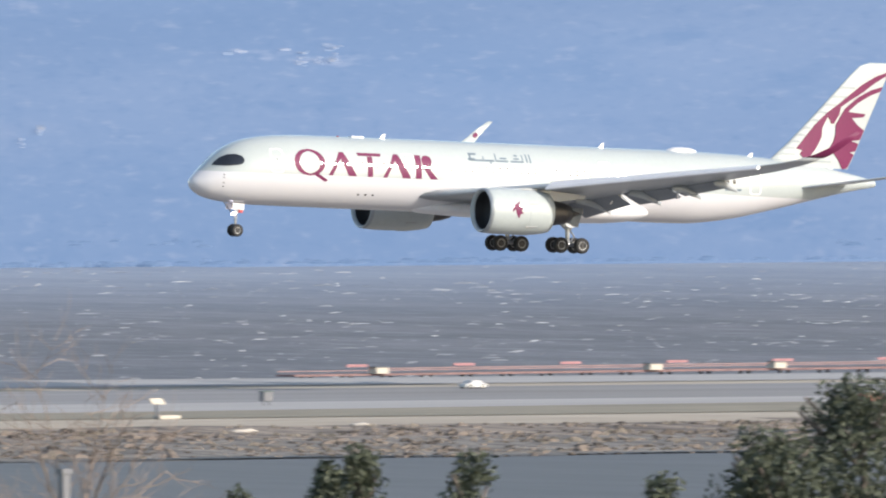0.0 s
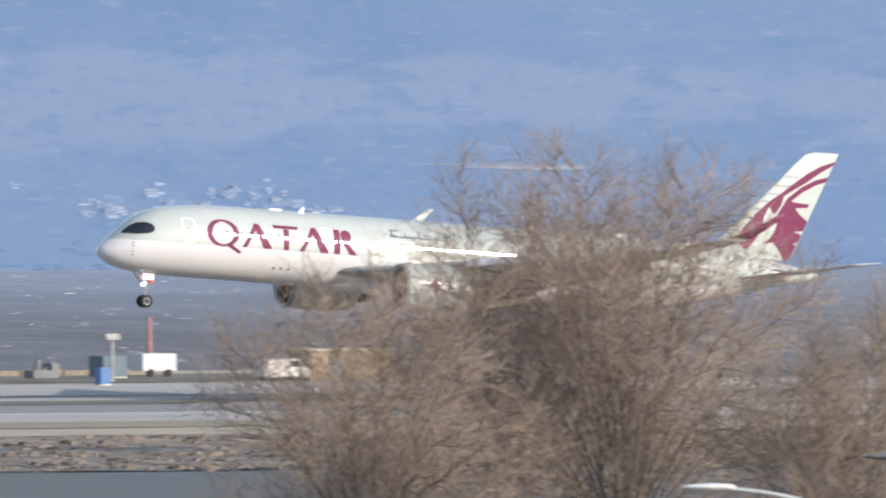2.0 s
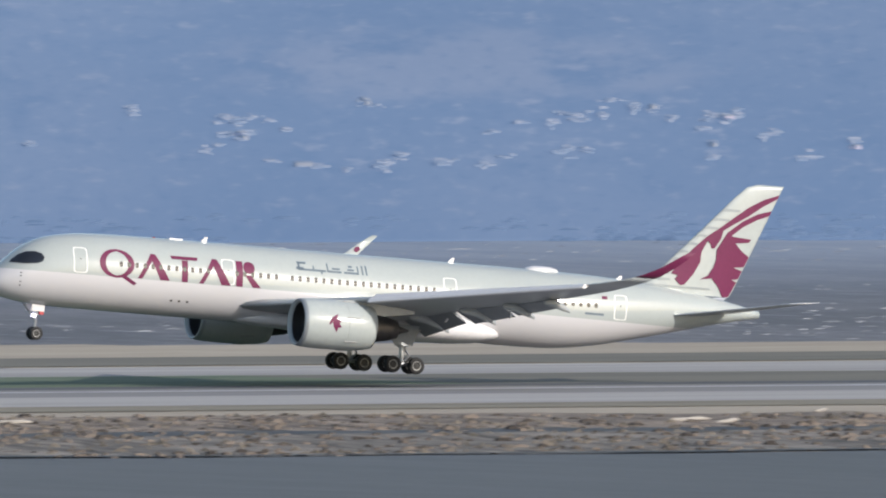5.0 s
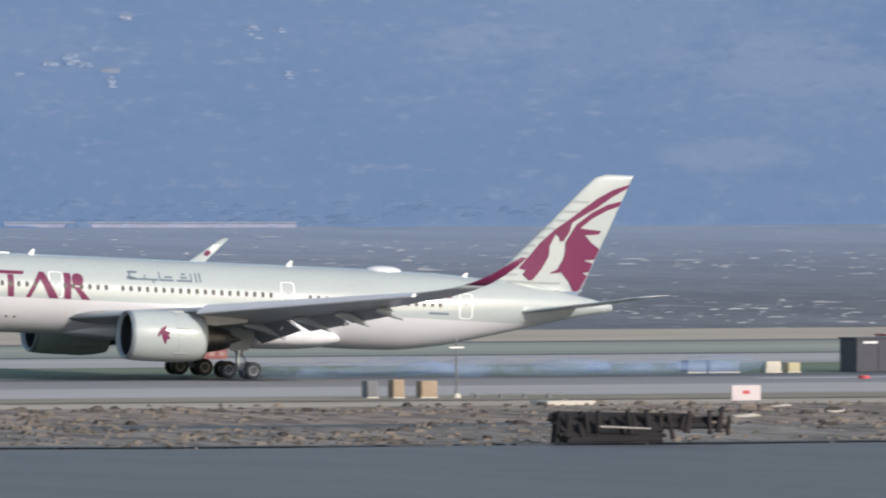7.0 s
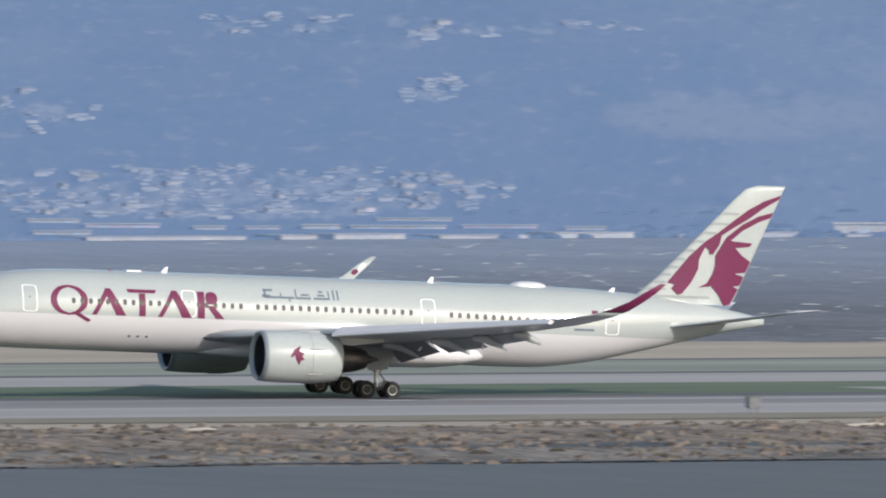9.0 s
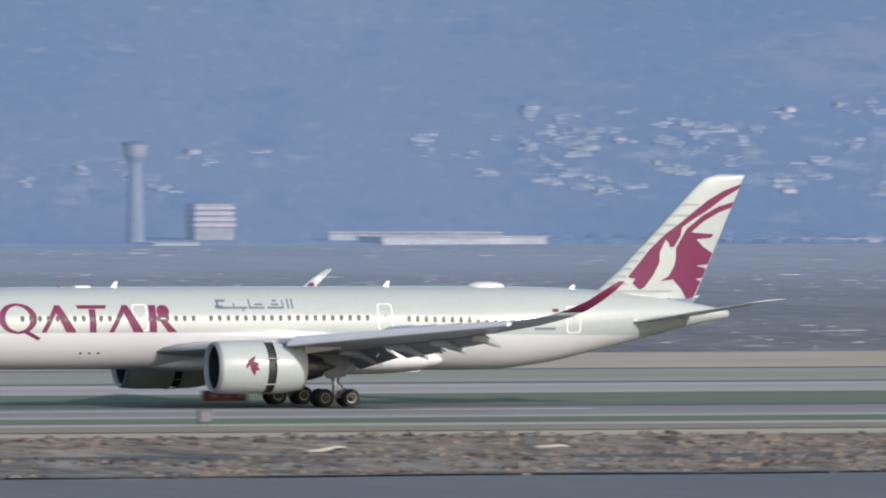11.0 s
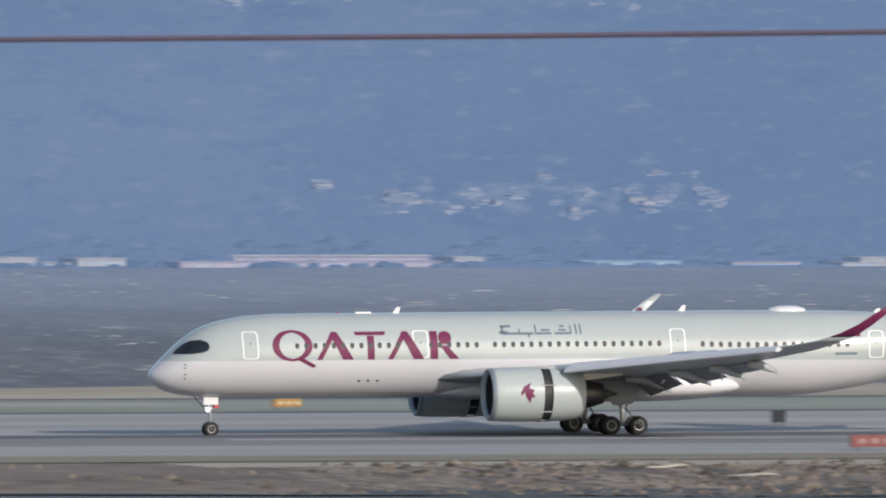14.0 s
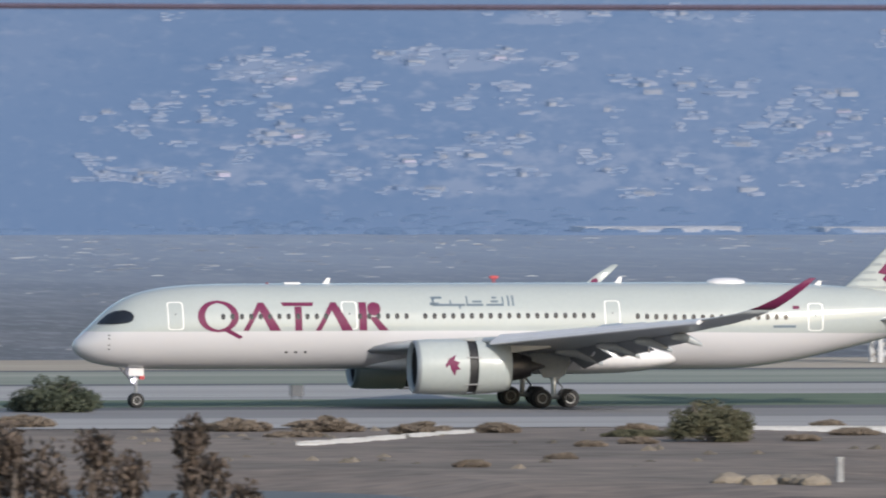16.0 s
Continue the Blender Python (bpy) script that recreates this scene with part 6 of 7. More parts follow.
# works yard at the bend of the shore
b = thing("seawall", "low tan stone wall along the bay", "wall", at=pose(1461.5, 2431, -0.06))
for i in range(16):
    part("block", box(bmesh.new(), 2.2 * i, 0.1 * (i % 2), 0, 2.2 * i + 2.12, 1.4, 0.5 + 0.07 * (i % 3), 0.06), "tanrock", b)
cabinet(pose(1474.5, 2431, -0.05), 1.3, 1.3, 1.0, "cream", "storage_tank_box", "bright white equipment box in the works yard")
cabinet(pose(1455.3, 2396, 0.0), 0.9, 0.9, 1.0, "cream", "storage_box", "small cream box in the works yard")
cabinet(pose(1457.5, 2396, 0.0), 1.0, 1.0, 1.1, "pinkwhite", "storage_box", "small pale box in the works yard")
cabinet(pose(1463.3, 2384, 0.0), 1.0, 1.0, 1.5, "boxblue", "portable_toilet", "blue portable cabin in the works yard")
cabinet(pose(1484.5, 2417, 0.0), 2.4, 2.4, 1.9, "boxslate", "container", "slate blue container in the works yard")
b = thing("works_trailer", "white site trailer in the works yard", "trailer", at=pose(1491.5, 2421, 0.0))
part("body", box(bmesh.new(), -1.7, 0, 0.5, 1.7, 2.2, 2.0, 0.06), "galvwhite", b)
for k in (-0.9, 0.9):
    part("wheel", tube(bmesh.new(), (k, 0.0, 0.35), (k, 0.3, 0.35), 0.35, n=14), "tyre", b)
b = thing("drill_rig", "dark grey drilling rig with a raised arm", "machine", at=pose(1468.5, 2402, 0.0))
part("chassis", box(bmesh.new(), -1.4, 0, 0.3, 1.2, 1.8, 1.0, 0.06), "boxgrey", b)
part("mast", tube(bmesh.new(), (-0.8, 0.5, 0.6), (-0.7, 0.5, 1.9), 0.32, 0.25), "boxgrey", b)
part("arm", tube(bmesh.new(), (-0.2, 0.5, 0.9), (0.9, 0.5, 1.8), 0.12), "boxgrey", b)
part("cab", box(bmesh.new(), 0.4, 0, 1.0, 1.2, 1.6, 1.6, 0.05), "boxgrey", b)
b = thing("light_tower", "grey works tower with a lamp head", "tower", at=pose(1473.5, 2399.6, 0.0))
part("column", tube(bmesh.new(), (0, 0, 0), (0, 0, 3.6), 0.2, 0.15, 10), "postgrey", b)
part("lamp_head", box(bmesh.new(), -0.7, -0.3, 3.6, 0.7, 0.3, 3.9, 0.05), "postgrey", b)
part("cross_arm", box(bmesh.new(), -0.7, -0.1, 3.9, 0.7, 0.1, 4.15), "postgrey", b)
b = thing("signal_mast", "thin red mast by the bay", "mast", at=pose(1512, 2456, 0.0))
part("shaft", tube(bmesh.new(), (0, 0, 0), (0, 0, 4.6), 0.24, 0.16), "redfaint", b)
b = thing("site_building", "cream low building in the works yard behind the trees", "building", at=pose(1497.5, 2399, 0.0, 0, 0, -8))
part("wall", box(bmesh.new(), -3.9, 0, 0, 3.9, 5, 2.5), "sand", b)
part("roof", box(bmesh.new(), -4.1, -0.2, 2.5, 4.1, 5.2, 2.66), "cream", b)
part("door", box(bmesh.new(), -2.0, -0.04, 0, -1.1, 0, 2.0), "boxgrey", b)
for x, m in ((1491.0, "white"),):
    b = thing("parked_van", "white parked van in the works yard", "van", "parked vans", at=pose(x, 2400, 0.004))
    bm = loft(bmesh.new(), [[Vector((px, y, pz)) for px, pz in ((-2.3, 0.3), (-2.3, 1.8), (1.1, 1.85), (1.7, 1.1), (2.3, 0.95), (2.3, 0.3))] for y in (-0.9, 0.9)], cap0=True, cap1=True)
    bmesh.ops.bevel(bm, geom=list(bm.edges), offset=0.06, segments=2, affect="EDGES")
    part("body", bm, m, b)
    part("windscreen", loft(bmesh.new(), [[Vector((px, y, pz)) for px, pz in ((0.3, 1.15), (0.3, 1.65), (1.05, 1.68), (1.5, 1.15))] for y in (-0.92, 0.92)], cap0=True, cap1=True), "glass", b)
    wheels4(b, (-1.4, 1.4), 0.82, 0.34)
b = thing("shore_marker", "white angled marker board on the bank", "marker", at=pose(1488.6, 2206, -0.1))
part("board", loft(bmesh.new(), [[Vector((-0.7, 0, 1.75)), Vector((0.5, 0, 1.75)), Vector((1.0, 0, 1.25)), Vector((-0.3, 0, 1.25))], [Vector((-0.7, 0.15, 1.75)), Vector((0.5, 0.15, 1.75)), Vector((1.0, 0.15, 1.25)), Vector((-0.3, 0.15, 1.25))]], cap0=True, cap1=True), "cream", b)
part("post", tube(bmesh.new(), (0.1, 0.1, -0.3), (0.1, 0.1, 1.3), 0.14), "boxgrey", b)
part("foot_slab", box(bmesh.new(), 0.2, -0.3, 0.0, 2.2, 0.8, 0.35, 0.03), "cream", b)
b = thing("wind_tee", "red airfield marker beside the runway", "marker", at=pose(1583.4, 2239, 0.0))
part("body", box(bmesh.new(), -1.0, 0, 0.1, 1.0, 1.0, 0.75, 0.08), "redbright", b)
part("cap", box(bmesh.new(), -0.3, 0.2, 0.75, 0.3, 0.8, 1.0, 0.05), "line", b)
part("skid", box(bmesh.new(), -1.05, 0.05, 0.0, 1.05, 0.95, 0.1), "boxgrey", b)
b = thing("parked_car", "pale car parked beside the runway", "car", at=pose(1596.3, 2317, 0.0))
bm = loft(bmesh.new(), [[Vector((px, y, pz)) for px, pz in ((-1.1, 0.15), (-1.1, 0.4), (-0.7, 0.45), (-0.4, 0.7), (0.4, 0.7), (0.7, 0.45), (1.1, 0.4), (1.1, 0.15))] for y in (-0.6, 0.6)], cap0=True, cap1=True)
part("body", bm, "galvwhite", b)
wheels4(b, (-0.65, 0.65), 0.55, 0.2)
b = thing("white_tank", "white cylindrical marker by the bay", "marker", at=pose(1553.6, 2393, -0.05))
part("shell", tube(bmesh.new(), (0, 0, 0), (0, 0, 1.25), 0.5, 0.42, 14), "pinkwhite", b)
part("cap", tube(bmesh.new(), (0, 0, 1.25), (0, 0, 1.4), 0.46, 0.2, 14), "white", b)


def lookout(at, label):
    """A white steel platform on braced legs with a railing."""
    t = thing("lattice_platform", label, "tower", "white steel platforms", at=at)
    for x in (-1.95, 1.95):
        for y in (0, 3.2):
            part("leg", box(bmesh.new(), x - 0.17, y - 0.2, 0, x + 0.17, y + 0.2, 5.2, 0.04), "galvwhite", t)
    part("deck", box(bmesh.new(), -2.35, -0.4, 4.45, 2.35, 3.6, 5.0, 0.05), "galvwhite", t)
    for y in (-0.1, 3.3):
        for s in (-1, 1):
            part("brace", tube(bmesh.new(), (-1.9 * s, y, 0.4), (1.9 * s, y, 4.2), 0.14, n=4), "galvwhite", t)
    for z in (5.45, 5.9):
        part("rail", box(bmesh.new(), -2.25, -0.35, z, 2.25, -0.25, z + 0.12), "galvwhite", t)
    for i in range(7):
        part("baluster", tube(bmesh.new(), (-2.1 + 0.7 * i, -0.3, 5.0), (-2.1 + 0.7 * i, -0.3, 6.0), 0.05), "galvwhite", t)
    part("beacon", tube(bmesh.new(), (1.9, 1, 5.0), (1.9, 1, 6.5), 0.08), "redbright", t)
    part("beacon_head", box(bmesh.new(), 1.6, 0.8, 6.4, 2.2, 1.2, 6.65, 0.05), "redbright", t, "red beacon head")
    return t


lookout(pose(531, 2474, 0.0), "white steel lattice platform by the bay with a red beacon")
lookout(pose(498.9, 2484, 0.0), "white steel lattice platform beside the hut")
b = thing("service_hut", "cream service hut with a flat overhanging roof by the bay", "hut", at=pose(492.2, 2488, 0.0))
part("wall", box(bmesh.new(), -3.6, 0, 0, 2.6, 4, 2.9), "creamlight", b)
part("wall_return", box(bmesh.new(), 2.6, 0.8, 0, 3.9, 3.6, 2.2), "creamlight", b)
part("roof", box(bmesh.new(), -4.2, -0.5, 2.9, 3.2, 4.4, 3.2, 0.04), "cream", b)
part("awning", box(bmesh.new(), 2.6, 0.2, 2.2, 4.4, 3.8, 2.36), "cream", b)
part("door", box(bmesh.new(), -2.3, -0.05, 0.05, -1.3, 0, 2.3), "boxgrey", b, "grey door")
part("window", box(bmesh.new(), 0.8, -0.05, 1.2, 1.5, 0, 2.2), "boxgrey", b, "dark window")
part("shed", box(bmesh.new(), -6.2, 0.5, 0, -3.65, 4, 2.7, 0.05), "boxgrey", b)
# white corrugated barrier
def barrier(xa, ya, xb, yb, n, high, low):
    """Panels stepped one behind the other, nearly square to the runway, to face the camera and sun."""
    half = abs(xb - xa) / n / 2 + 0.22
    for i in range(n):
        s = (i + 0.5) / n
        if high < 0.5 and i % 4 == 1:
            continue
        b = thing("barrier_panel", "white corrugated barrier panel on the bank", "barrier", "white barrier panels", at=pose(xa + (xb - xa) * s, ya + (yb - ya) * s, -0.1, 0, 0, -8))
        h = high + (low - high) * s
        rings = [[Vector((half * (-1 + 0.2 * k), 0.05 * (k % 2) + d, z)) for k in range(11)] for d, z in ((0, 0), (0, h), (0.06, h), (0.06, 0))]
        part("sheet", loft(bmesh.new(), rings, closed=False), "galvwhite", b)
        part("cap_rail", box(bmesh.new(), -half, -0.04, h, half, 0.16, h + 0.05), "galvwhite", b)


barrier(504.4, 2161, 465, 2225, 33, 1.3, 0.22)
barrier(447, 2221, 424, 2172, 22, 0.2, 0.3)


def driftwood():
    """Bleached logs cast up on the bank."""
    rng = random.Random(33)
    for i in range(34):
        x, y = rng.uniform(560, 1560), rng.uniform(2158, 2190)
        z = ground_z(x, y)
        b = thing("driftwood_log", "bleached driftwood log on the rubble bank", "log", "driftwood logs", at=pose(x, y, z + 0.12, 0, rng.uniform(-4, 4), rng.uniform(-25, 25)))
        ln, r = rng.uniform(0.7, 2.1), rng.uniform(0.09, 0.17)
        rings = []
        for k in range(7):
            u = k / 6 * 2 - 1
            q = r * (0.35 + 0.75 * (1 - abs(u) ** 2.5)) * (1 - 0.2 * u)
            rings.append([Vector((u * ln, 0.12 * ln * u * u + q * math.cos(a), 0.06 * math.sin(3 * u) + q * math.sin(a))) for a in [2 * math.pi * j / 8 for j in range(8)]])
        part("trunk", loft(bmesh.new(), rings, cap0=True, cap1=True), "driftwood", b, smooth=True)
        part("branch_stub", tube(bmesh.new(), (0.3 * ln, 0, 0), (0.45 * ln, 0.1, 0.3 * r + 0.25), r * 0.4, r * 0.2, 6), "driftwood", b)


driftwood()


# ---- plants ----
def leaf_clump(rng, cx, cy, cz, rx, rz, n, size, verts, faces):
    for _ in range(n):
        u, v, w = rng.gauss(0, 1), rng.gauss(0, 1), rng.gauss(0, 1)
        k = (rng.random() ** 0.33) / math.sqrt(u * u + v * v + w * w)
        p = Vector((cx + rx * u * k, cy + rx * v * k, cz + rz * w * k))
        a = Vector((rng.gauss(0, 1), rng.gauss(0, 1), rng.gauss(0, 1))).normalized() * size * rng.uniform(0.6, 1.4)
        b = a.cross(Vector((rng.gauss(0, 1), rng.gauss(0, 1), rng.gauss(0, 1)))).normalized() * size * 0.45
        i = len(verts)
        verts += [p - a, p + b, p + a, p - b]
        faces.append((i, i + 1, i + 2, i + 3))


def bush(at, rx, h, material, seed, label, name="bush"):
    rng = random.Random(seed)
    t = thing(name, label, "bush", "shore bushes", at=at)
    bm = bmesh.new()
    for _ in range(7):
        tube(bm, (rng.uniform(-0.2, 0.2) * rx, 0, -0.3), (rng.uniform(-0.7, 0.7) * rx, rng.uniform(-0.5, 0.5) * rx, h * rng.uniform(0.4, 0.8)), 0.06, 0.03, 5)
    part("stems", bm, "bark", t)
    verts, faces = [], []
    for _ in range(int(26 + 8 * rx)):
        a, s = rng.uniform(0, 2 * math.pi), math.sqrt(rng.random())
        x, y = rx * 0.85 * s * math.cos(a), rx * 0.7 * s * math.sin(a)
        z = h * (0.12 + 0.63 * rng.random() * (1 - s * s * 0.7))
        leaf_clump(rng, x, y, z, rx * 0.24, h * 0.2, 150, 0.09 + 0.02 * rx, verts, faces)
    me = bpy.data.meshes.new("crown")
    me.from_pydata(verts, [], faces)
    me.materials.append(M[material])
    c = new("crown", me)
    c.parent = t


bush(pose(455.2, 2184, -0.05), 3.2, 3.5, "scrub", 5, "rounded olive-green bush on the weedy flat")
bush(pose(430.0, 2292, 0.0), 3.6, 2.9, "leaf", 6, "low spreading green bush on the weedy flat")
for i, (x, y, r, h) in enumerate(((436, 2222, 1.8, 1.7), (441, 2214, 1.5, 1.4), (447, 2216, 1.2, 1.2), (430.5, 2226, 1.6, 1.6), (423, 2106, 0.9, 0.8), (449, 2178, 1.0, 0.8), (512, 2240, 0.9, 0.6), (470, 2206, 1.3, 0.7), (462, 2186, 0.9, 0.7), (444, 2170, 0.8, 0.6), (418, 2240, 1.6, 1.5), (474, 2234, 0.9, 0.7), (489, 2200, 0.9, 0.5), (434, 2130, 0.9, 0.6))):
    bush(pose(x, y, -0.05), r * 1.45, h * 0.72, "scrubbrown", 40 + i, "small grey-brown dry shrub on the weedy flat", "dry_shrub")
rng = random.Random(91)
for i in range(5):
    bush(pose(rng.uniform(424, 500), rng.uniform(2196, 2246), -0.05), rng.uniform(1.0, 2.6), rng.uniform(0.35, 0.7), rng.choice(("scrubbrown", "scrubbrown", "scrub")), 100 + i, "small grey-brown dry shrub on the weedy flat", "dry_shrub")
b = thing("marker_post", "short pale concrete post on the flat", "post", at=pose(437.0, 2056, -0.1))
part("shaft", box(bmesh.new(), -0.2, -0.2, -0.3, 0.2, 0.2, 1.55, 0.03), "postgrey", b)
part("cap", box(bmesh.new(), -0.23, -0.23, 1.55, 0.23, 0.23, 1.66, 0.02), "postgrey", b)
rng = random.Random(77)
for i in range(7):
    b = thing("boulder", "tan boulder at the pond's edge", "rock", "boulders by the pond", at=pose(432 + rng.uniform(-2.6, 2.6), 2051 + rng.uniform(-4, 4), -0.12, 0, 0, rng.uniform(0, 90)))
    bm = bmesh.new()
    bmesh.ops.create_icosphere(bm, subdivisions=2, radius=1)
    for v in bm.verts:
        v.co *= 1 + 0.3 * noise.noise(v.co * 1.6 + Vector((i, 0, 0)))
        v.co = Vector((v.co.x * 1.3, v.co.y * 0.8, v.co.z * 0.55 + 0.2))
    part("stone", bm, "tanrock", b, smooth=False)


def on_ray(az, r, z):
    return (r * math.sin(radians(az)), r * math.cos(radians(az)), z)


def bare_tree(az, r, top, fork, wide, seed, stems=40, fuzz=1.0, name="bare_tree", label="leafless tree with dense reddish-brown twigs"):
    """A trunk that forks low into a fan of limbs, each with side branches and fine twigs."""
    rng = random.Random(seed)
    x, y, _ = on_ray(az, r, 0)
    g = ground_z(x, y)
    tree = thing(name, label, "tree", "bare trees on the slope", at=pose(x, y, g - 0.2))
    F, H = fork - g + 0.2, top - fork
    wood, mid, fine = ([], []), ([], []), ([], [])

    def seg(store, a, b, ra, rb, n):
        q = (b - a).to_track_quat("Z", "Y").to_matrix()
        k = len(store[0])
        for p, rr in ((a, ra), (b, rb)):
            for i in range(n):
                an = 2 * math.pi * i / n
                store[0].append(p + q @ Vector((math.cos(an) * rr, math.sin(an) * rr, 0)))
        for i in range(n):
            j = (i + 1) % n
            store[1].append((k + i, k + j, k + n + j, k + n + i))

    def sideways(d, lo, hi, up):
        ax = d.orthogonal().normalized()
        ax.rotate(Matrix.Rotation(rng.uniform(0, 2 * math.pi), 3, d))
        return (d + ax * rng.uniform(lo, hi) + Vector((0, 0, up))).normalized()

    def shoot(store, p, d, ln, ra, n, wander):
        """One crooked shoot; gives its points and headings."""
        out = [(p, d)]
        for i in range(n):
            d = (d + Vector((rng.gauss(0, wander), rng.gauss(0, wander), rng.gauss(0.05, wander)))).normalized()
            q = p + d * ln / n
            seg(store, p, q, ra * (1 - 0.7 * i / n), ra * (1 - 0.7 * (i + 1) / n), 5 if ra > 0.03 else 3)
            p = q
            out.append((p, d))
        return out

    def inside(p):
        return (p.x / wide) ** 2 + (p.y / wide) ** 2 + (max(0.0, p.z - F) / H) ** 2 < 1.04
    seg(wood, Vector((0, 0, 0)), Vector((0.05, 0, F * 0.6)), 0.05 + 0.002 * stems, 0.04 + 0.0018 * stems, 10)
    seg(wood, Vector((0.05, 0, F * 0.6)), Vector((0, 0, F)), 0.04 + 0.0018 * stems, 0.04 + 0.0014 * stems, 10)
    for k in range(stems):
        a, th = 2.4 * k + rng.uniform(-0.5, 0.5), math.radians(86) * ((k + 0.5) / stems) ** 0.86
        reach = rng.uniform(0.86, 1.0) if k % 3 else rng.uniform(0.55, 0.85)
        out = wide * math.sin(th) ** 0.66
        end = Vector((out * math.cos(a), out * math.sin(a), H * math.cos(th) ** 0.85)) * reach
        bend = Vector((end.x * 0.42, end.y * 0.42, end.z * 0.62 + H * 0.10 * math.sin(th)))
        start = Vector((0, 0, F - rng.uniform(0.0, 0.16) * H))
        pts = []
        for i in range(11):
            s = i / 10
            p = bend * (2 * s * (1 - s)) + end * (s * s)
            pts.append(start + p + Vector((rng.gauss(0, 0.012), rng.gauss(0, 0.012), rng.gauss(0, 0.008))) * H * s)
        r0 = rng.uniform(0.02, 0.06)
        for i in range(10):
            seg(wood if i < 6 else mid, pts[i], pts[i + 1], r0 * (1 - 0.085 * i), r0 * (1 - 0.085 * (i + 1)), 6 if i < 6 else 4)
        for i in range(3, 11):
            d = (pts[i] - pts[i - 1]).normalized()
            for _ in range((3 if i > 5 else 2) if fuzz > 0.25 else 1):
                p = pts[i - 1].lerp(pts[i], rng.random())
                ln = H * rng.uniform(0.12, 0.26) * (1.25 - 0.06 * i)
                br = shoot(mid, p, sideways(d, 0.5, 1.35, 0.04), ln, 0.015, 4, 0.14)
                for q, e in br[1:]:
                    if not inside(q):
                        break
                    rise = min(1.2, max(0.0, (q.z - F) / H) + 0.25 * math.hypot(q.x, q.y) / wide)
                    for _ in range(int(4.6 * fuzz * (0.34 + 0.8 * rise ** 1.5) + rng.random())):
                        tw = shoot(fine, q, sideways(e, 0.45, 1.4, 0.1), rng.uniform(0.4, 1.05), 0.0085, 2, 0.2)
                        for u, w in tw[1:]:
                            shoot(fine, u, sideways(w, 0.3, 0.9, 0.2), rng.uniform(0.22, 0.6), 0.0075, 1, 0.1)
    for nm, st, m in (("trunk", wood, "bark"), ("branch_fan", mid, "twig"), ("twig_crown", fine, "bud")):
        me = bpy.data.meshes.new(nm)
        me.from_pydata(st[0], [], st[1])
        me.materials.append(M[m])
        ob = new(nm, me)
        ob.parent = tree
        if nm != "trunk":
            tagged(ob, kind="stuff")


bare_tree(32.45, 900, 37.4, 26.4, 8.2, 3, 62, 0.6)
bare_tree(32.24, 906, 36.9, 26.4, 5.6, 14, 34, 0.46)
bare_tree(32.0, 880, 34.8, 26.0, 5.8, 8, 36, 0.5)
bare_tree(32.83, 870, 34.0, 26.0, 4.6, 15, 32, 0.5)
bare_tree(29.66, 560, 37.0, 31.2, 3.4, 23, 40, 0.4)
bare_tree(29.98, 540, 36.5, 31.6, 3.2, 29, 26, 0.32)
bare_tree(33.87, 700, 34.9, 29.6, 3.0, 31, 13, 0.22, label="thin leafless sapling with sparse reddish twigs")
bare_tree(33.14, 760, 34.6, 28.4, 3.6, 33, 14, 0.20, label="thin leafless sapling with sparse reddish twigs")
bare_tree(33.42, 720, 34.5, 29.0, 3.6, 37, 16, 0.22, label="thin leafless sapling with sparse reddish twigs")


def evergreen(az, r, top, spread, seed, clumps=60, ragged=0.3, leaves="leaf", dense=130, size=0.05):
    """Dark broadleaved evergreen with a ragged crown."""
    rng = random.Random(seed)
    x, y, _ = on_ray(az, r, 0)
    g = ground_z(x, y)
    H = top - g
    t = thing("evergreen_tree", "dark ragged evergreen tree on the slope", "tree", "evergreen trees on the slope", at=pose(x, y, g - 0.2))
    bm = bmesh.new()
    tube(bm, (0, 0, 0), (0.1, 0, H * 0.8), 0.16, 0.05, 8)
    limbs = []
    for i in range(12):
        z = H * rng.uniform(0.25, 0.9)
        a = rng.uniform(0, 6.28)
        e = Vector((math.cos(a) * spread * (1.05 - z / H * 0.8), math.sin(a) * spread * (1.05 - z / H * 0.8), z + H * 0.08))
        tube(bm, (0, 0, z * 0.9), e, 0.05, 0.02, 5)
    part("trunk", bm, "bark", t)
    verts, faces = [], []
    for _ in range(clumps):
        s = rng.random()
        z = H * (0.2 + 0.8 * s)
        w = spread * (1.0 - 0.75 * s) * rng.uniform(0.2, 1.0)
        a = rng.uniform(0, 6.28)
        leaf_clump(rng, w * math.cos(a), w * math.sin(a), min(z, H - 0.15), 0.16 + ragged * spread * 0.35 * (1 - 0.5 * s), 0.2 + 0.1 * spread, dense, size, verts, faces)
    me = bpy.data.meshes.new("crown")
    me.from_pydata(verts, [], faces)
    me.materials.append(M[leaves])
    c = new("crown", me)
    c.parent = t


